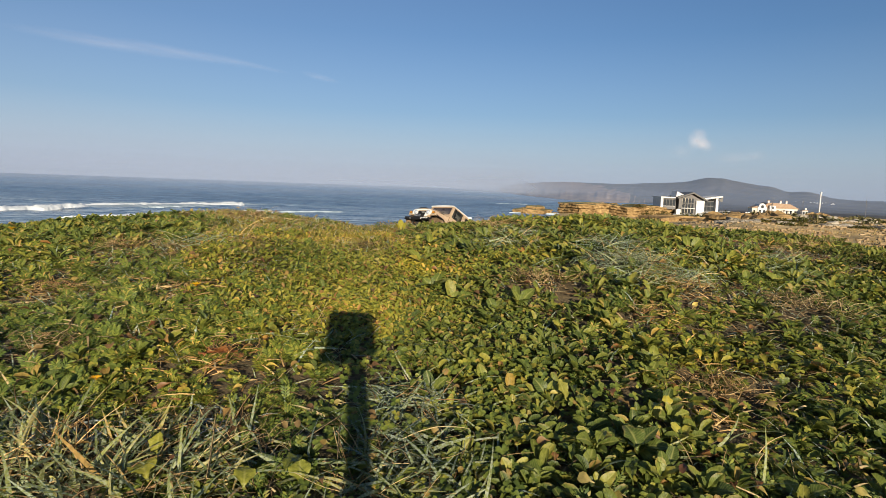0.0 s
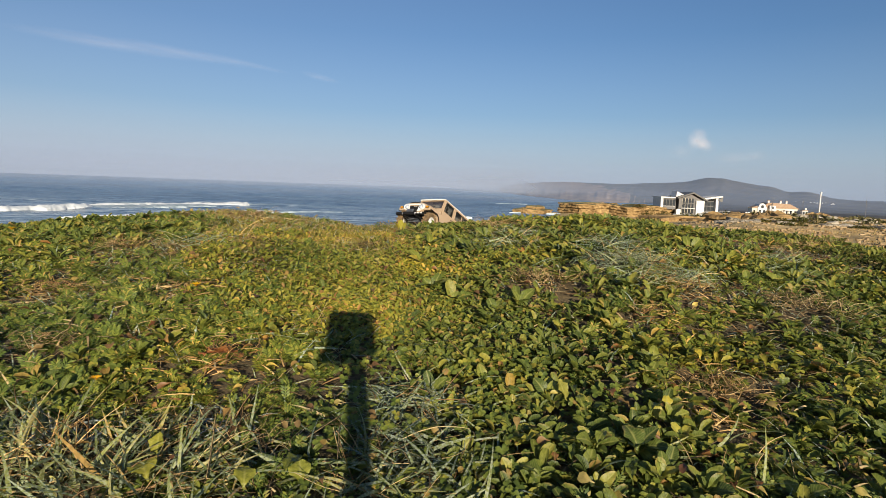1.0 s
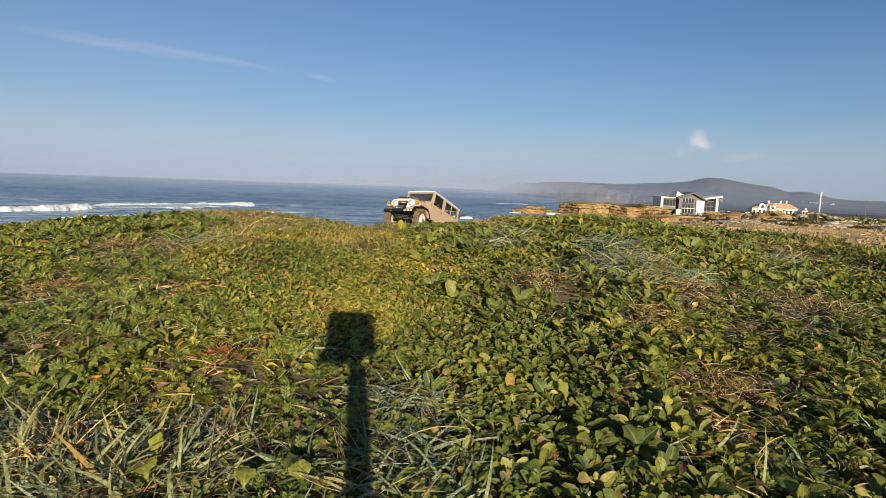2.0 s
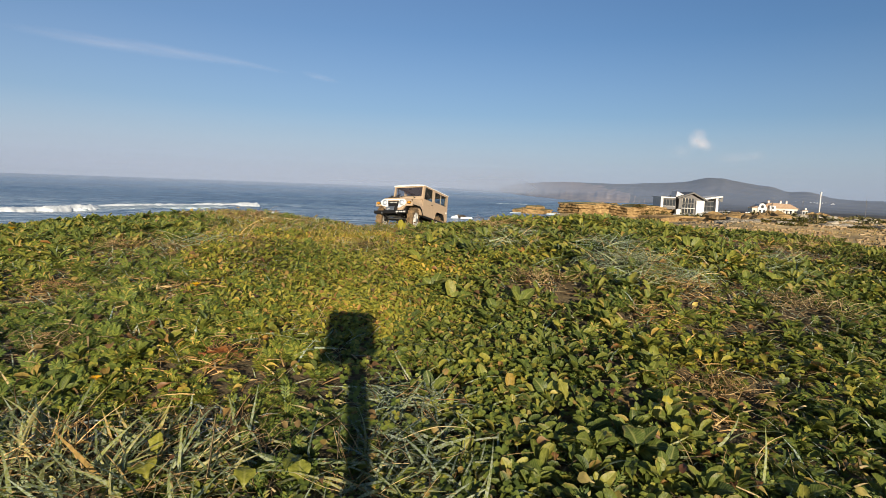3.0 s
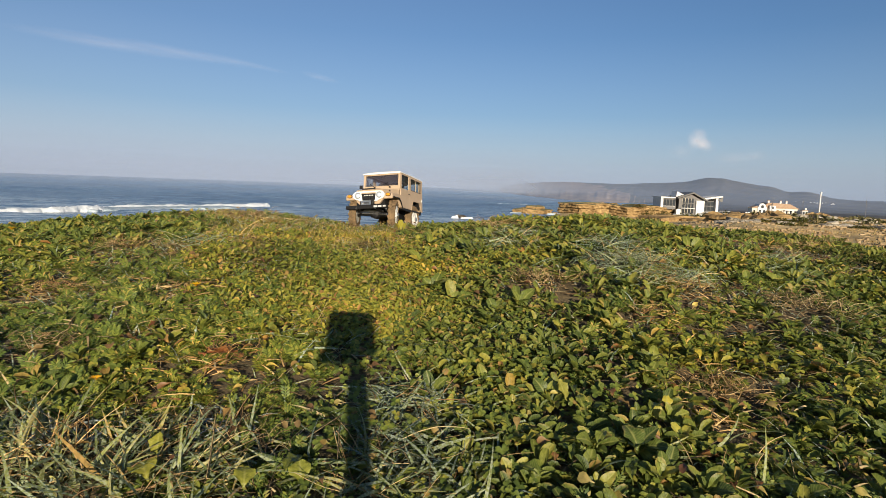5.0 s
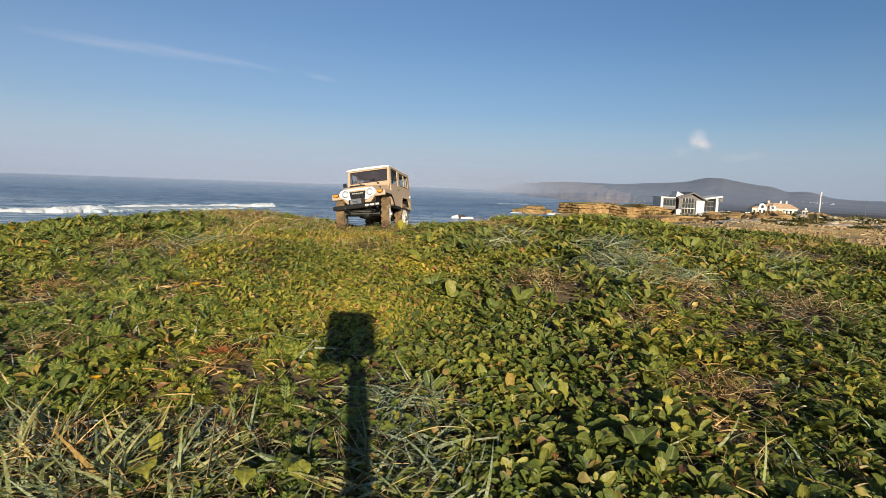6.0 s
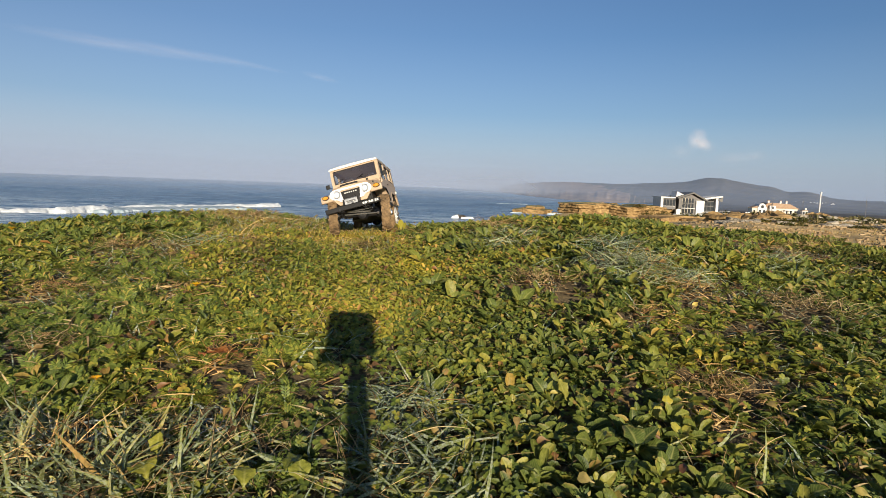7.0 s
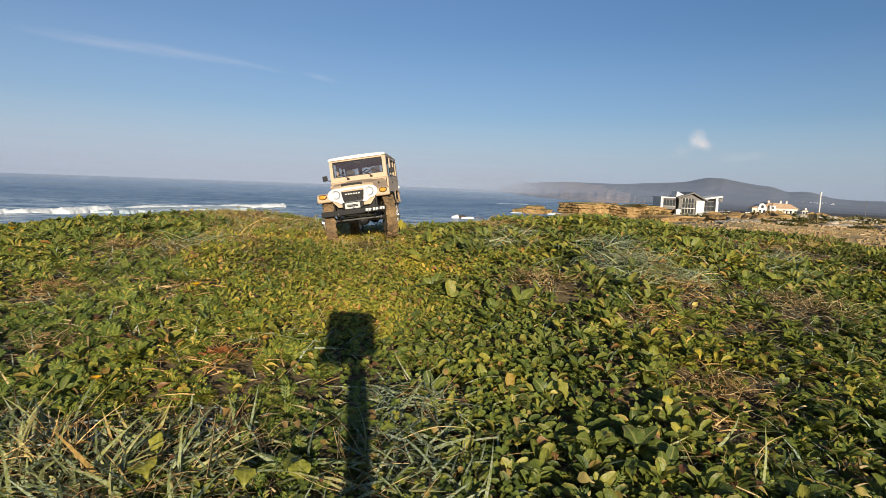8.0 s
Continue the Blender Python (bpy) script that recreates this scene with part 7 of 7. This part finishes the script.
def field_stones():
    rng = np.random.default_rng(12)
    V, T, b = [], [], 0
    base = np.array([(i, j, k) for i in (-1, 1) for j in (-1, 1) for k in (-0.8, 1)], float)
    F = np.array([(0, 1, 3), (0, 3, 2), (4, 6, 7), (4, 7, 5), (0, 4, 5), (0, 5, 1), (2, 3, 7), (2, 7, 6), (0, 2, 6), (0, 6, 4), (1, 5, 7), (1, 7, 3)])
    for k in range(2600):
        a, d = math.radians(rng.uniform(19, 42)), 2.8 * (250 / 2.8) ** rng.random()
        x, y = d * math.sin(a), d * math.cos(a)
        s = d * rng.uniform(0.0006, 0.0036)
        v = base * rng.uniform(0.3, 1.0, base.shape) * (s * rng.uniform(0.8, 1.9), s, s * rng.uniform(0.4, 0.9))
        V.append(v + (x, y, float(ground(x, y))))
        T.append(F + b)
        b += 8
    return tagged(soup("field_stones", np.concatenate(V), np.concatenate(T), PALE_STONE, False), "ochre stones strewn over the dry field", "stones", kind="stuff")


field_stones()


DARK_SCRUB = foliage("dark_scrub", [(0.0, (0.035, 0.045, 0.014)), (0.6, (0.085, 0.088, 0.028)), (1.0, (0.17, 0.13, 0.05))], rough=0.7, clear=0.15, vein=2.0, sheen=0.1)


def cliff_bush(x, y, z, w, h, seed, label="dark green bush on the cliff beside the house"):
    """A low dark bush: many small leaves heaped up."""
    rng = np.random.default_rng(seed)
    n, k = 320, w / 6.5 if w > 0.2 else w / 9.0
    a, r = rng.uniform(0, 6.3, n), rng.random(n) ** 0.5
    lump = 1 + 0.35 * np.sin(3 * a + seed) + 0.2 * np.sin(7 * a)
    px, py = w * r * lump * np.cos(a), 0.6 * w * r * lump * np.sin(a)
    pz = h * (1 - r * r) * rng.uniform(0.15, 1.0, n) * (1 + 0.4 * np.sin(px / w * 5 + seed))
    v, t = stamped(leaf_shape([0.2, 0.8, 0.9, 0.3], 0.2, 0.2), np.stack([px, py, pz], -1), rng.uniform(-3, 3, n), rng.uniform(-0.3, 1.2, n), rng.uniform(-0.6, 0.6, n), rng.uniform(0.5, 1.1, n) * k, rng.uniform(0.3, 0.6, n) * k)
    ob = tagged(new("bush"), label, "bush", "low bushes")
    ob.location = (x, y, z)
    crown = soup("crown", v, t, DARK_SCRUB)
    crown.parent = ob
    return ob


cliff_bush(83.0, 238, -8.9, 3.8, 3.6, 1)
cliff_bush(88.5, 237, -9.4, 3.6, 2.8, 2)
cliff_bush(79.5, 240, -5.2, 3.0, 1.0, 3)
for _k, (_x, _y, _w, _h) in enumerate(((80.0, 211, 5.0, 3.0), (88.0, 208, 6.0, 2.6), (97.0, 207, 6.0, 2.4), (72.5, 177, 3.5, 1.6), (46.8, 94.9, 1.9, 0.8), (50.5, 96, 2.4, 0.7),
                                       (125.6, 236, 5.0, 1.3), (134, 240, 5.5, 1.2), (142, 246, 5.0, 1.3), (147, 262, 5.0, 1.5), (144.4, 205, 4.0, 1.6), (150, 208, 4.5, 1.3), (86, 117, 2.6, 0.7), (92, 119, 2.2, 0.6), (54.3, 84, 1.8, 0.5), (60, 92, 2.4, 0.5),
                                       (7.9, 13.9, 0.42, 0.10), (9.1, 15.0, 0.5, 0.12), (5.5, 9.4, 0.22, 0.06), (10.4, 14.6, 0.35, 0.09), (6.9, 12.9, 0.25, 0.08))):
    cliff_bush(_x, _y, float(ground(_x, _y)) - 0.1 * _h, _w, _h, 10 + _k, "low dark scrub bush on the dry field")

for _k, (_x, _y, _w) in enumerate(((1.065, 1.541, 0.12), (1.017, 1.39, 0.13), (1.329, 1.787, 0.12), (0.319, 1.01, 0.03), (-0.577, 0.867, 0.03))):
    cliff_bush(_x, _y, float(ground(_x, _y)) - 0.004, _w, 0.28 * _w, 60 + _k, "low clump of dark green leaves in the turf")


def far_village(a0, a1, up0, up1, d0, d1, n, seed):
    """White specks of houses on the hillside."""
    rng = np.random.default_rng(seed)
    V, T = [], []
    F = [(0, 1, 3), (0, 3, 2), (4, 6, 7), (4, 7, 5), (0, 4, 5), (0, 5, 1), (2, 3, 7), (2, 7, 6), (0, 2, 6), (0, 6, 4), (1, 5, 7), (1, 7, 3)]
    for k in range(n):
        d, a = rng.uniform(d0, d1), math.radians(rng.uniform(a0, a1))
        x, y, z = d * math.sin(a), d * math.cos(a), d * rng.uniform(up0, up1)
        w, h = d * rng.uniform(0.0003, 0.0008), d * rng.uniform(0.0003, 0.0006)
        b = len(V)
        V += [(x + i * w, y + j * w, z + (k2 - 0.5) * h) for i in (-1, 1) for j in (-1, 1) for k2 in (-1, 1)]
        T += [tuple(i + b for i in f) for f in F]
    return tagged(soup("far_village", V, T, WALL_WHITE, False), "white houses of a village on the hillside", "village", kind="stuff")


far_village(20.5, 23.0, 0.006, 0.012, 2400, 2700, 26, 3)
far_village(30.6, 33.4, -0.0105, -0.003, 1100, 1300, 60, 4)
far_village(34.4, 38.0, -0.012, -0.0075, 1000, 1200, 70, 5)
# ---------------------------------------------------------------- moving things
LEAN_T = [0, 3, 4.5, 6, 6.5, 7, 7.5, 8]
LEAN_FRONT = [-3, -3, -4, -5, -6, -10, -4, -1]     # roll of the front axle against the body
LEAN_REAR = [2, 1, 1, -3, -5, -6, -4, -2]
STEER = [10, 13, 14, 14, 13, 12, 11, 14]


def motions():
    for ob, (x, y, z, turn), (dx, dy, dz) in SURF:
        walk(ob, [(t, pose(x + dx * t / 8, y + dy * t / 8, z + dz * t / 8 + 0.12 * math.sin(t * 1.1), 0, 0, turn)) for t in (0.0, 2.0, 4.0, 6.0, 8.0)])
    walk(truck, [(t, pose(*p)) for t, *p in TRUCK_ROWS])
    ts = [r[0] for r in TRUCK_ROWS]
    xyz = np.array([r[1:4] for r in TRUCK_ROWS])
    run = np.concatenate([[0], np.cumsum(np.linalg.norm(np.diff(xyz, axis=0), axis=1))])
    steps = [0.25 * k for k in range(33)]
    for ax, x, lean in ((front_axle, AXLE_X, LEAN_FRONT), (rear_axle, -AXLE_X, LEAN_REAR)):
        walk(ax, [(t, pose(x * CM, 0, HUB_Z * CM, float(np.interp(t, LEAN_T, lean)))) for t in steps])
    for w, x, s in wheels:
        rows = []
        for t in steps:
            lean = float(np.interp(t, LEAN_T, LEAN_FRONT if x > 0 else LEAN_REAR))
            spin = math.degrees(float(np.interp(t, ts, run)) / (WHEEL_R * CM))
            steer = float(np.interp(t, LEAN_T, STEER)) if x > 0 else 0.0
            m = pose(x * CM, 0, HUB_Z * CM, lean) @ pose(0, s * TRACK[x] * CM, 0, 0, 0, steer + (0 if s > 0 else 180))
            rows.append((t, m @ pose(0, 0, 0, 0, spin if s > 0 else -spin, 0)))
        walk(w, rows)


motions()
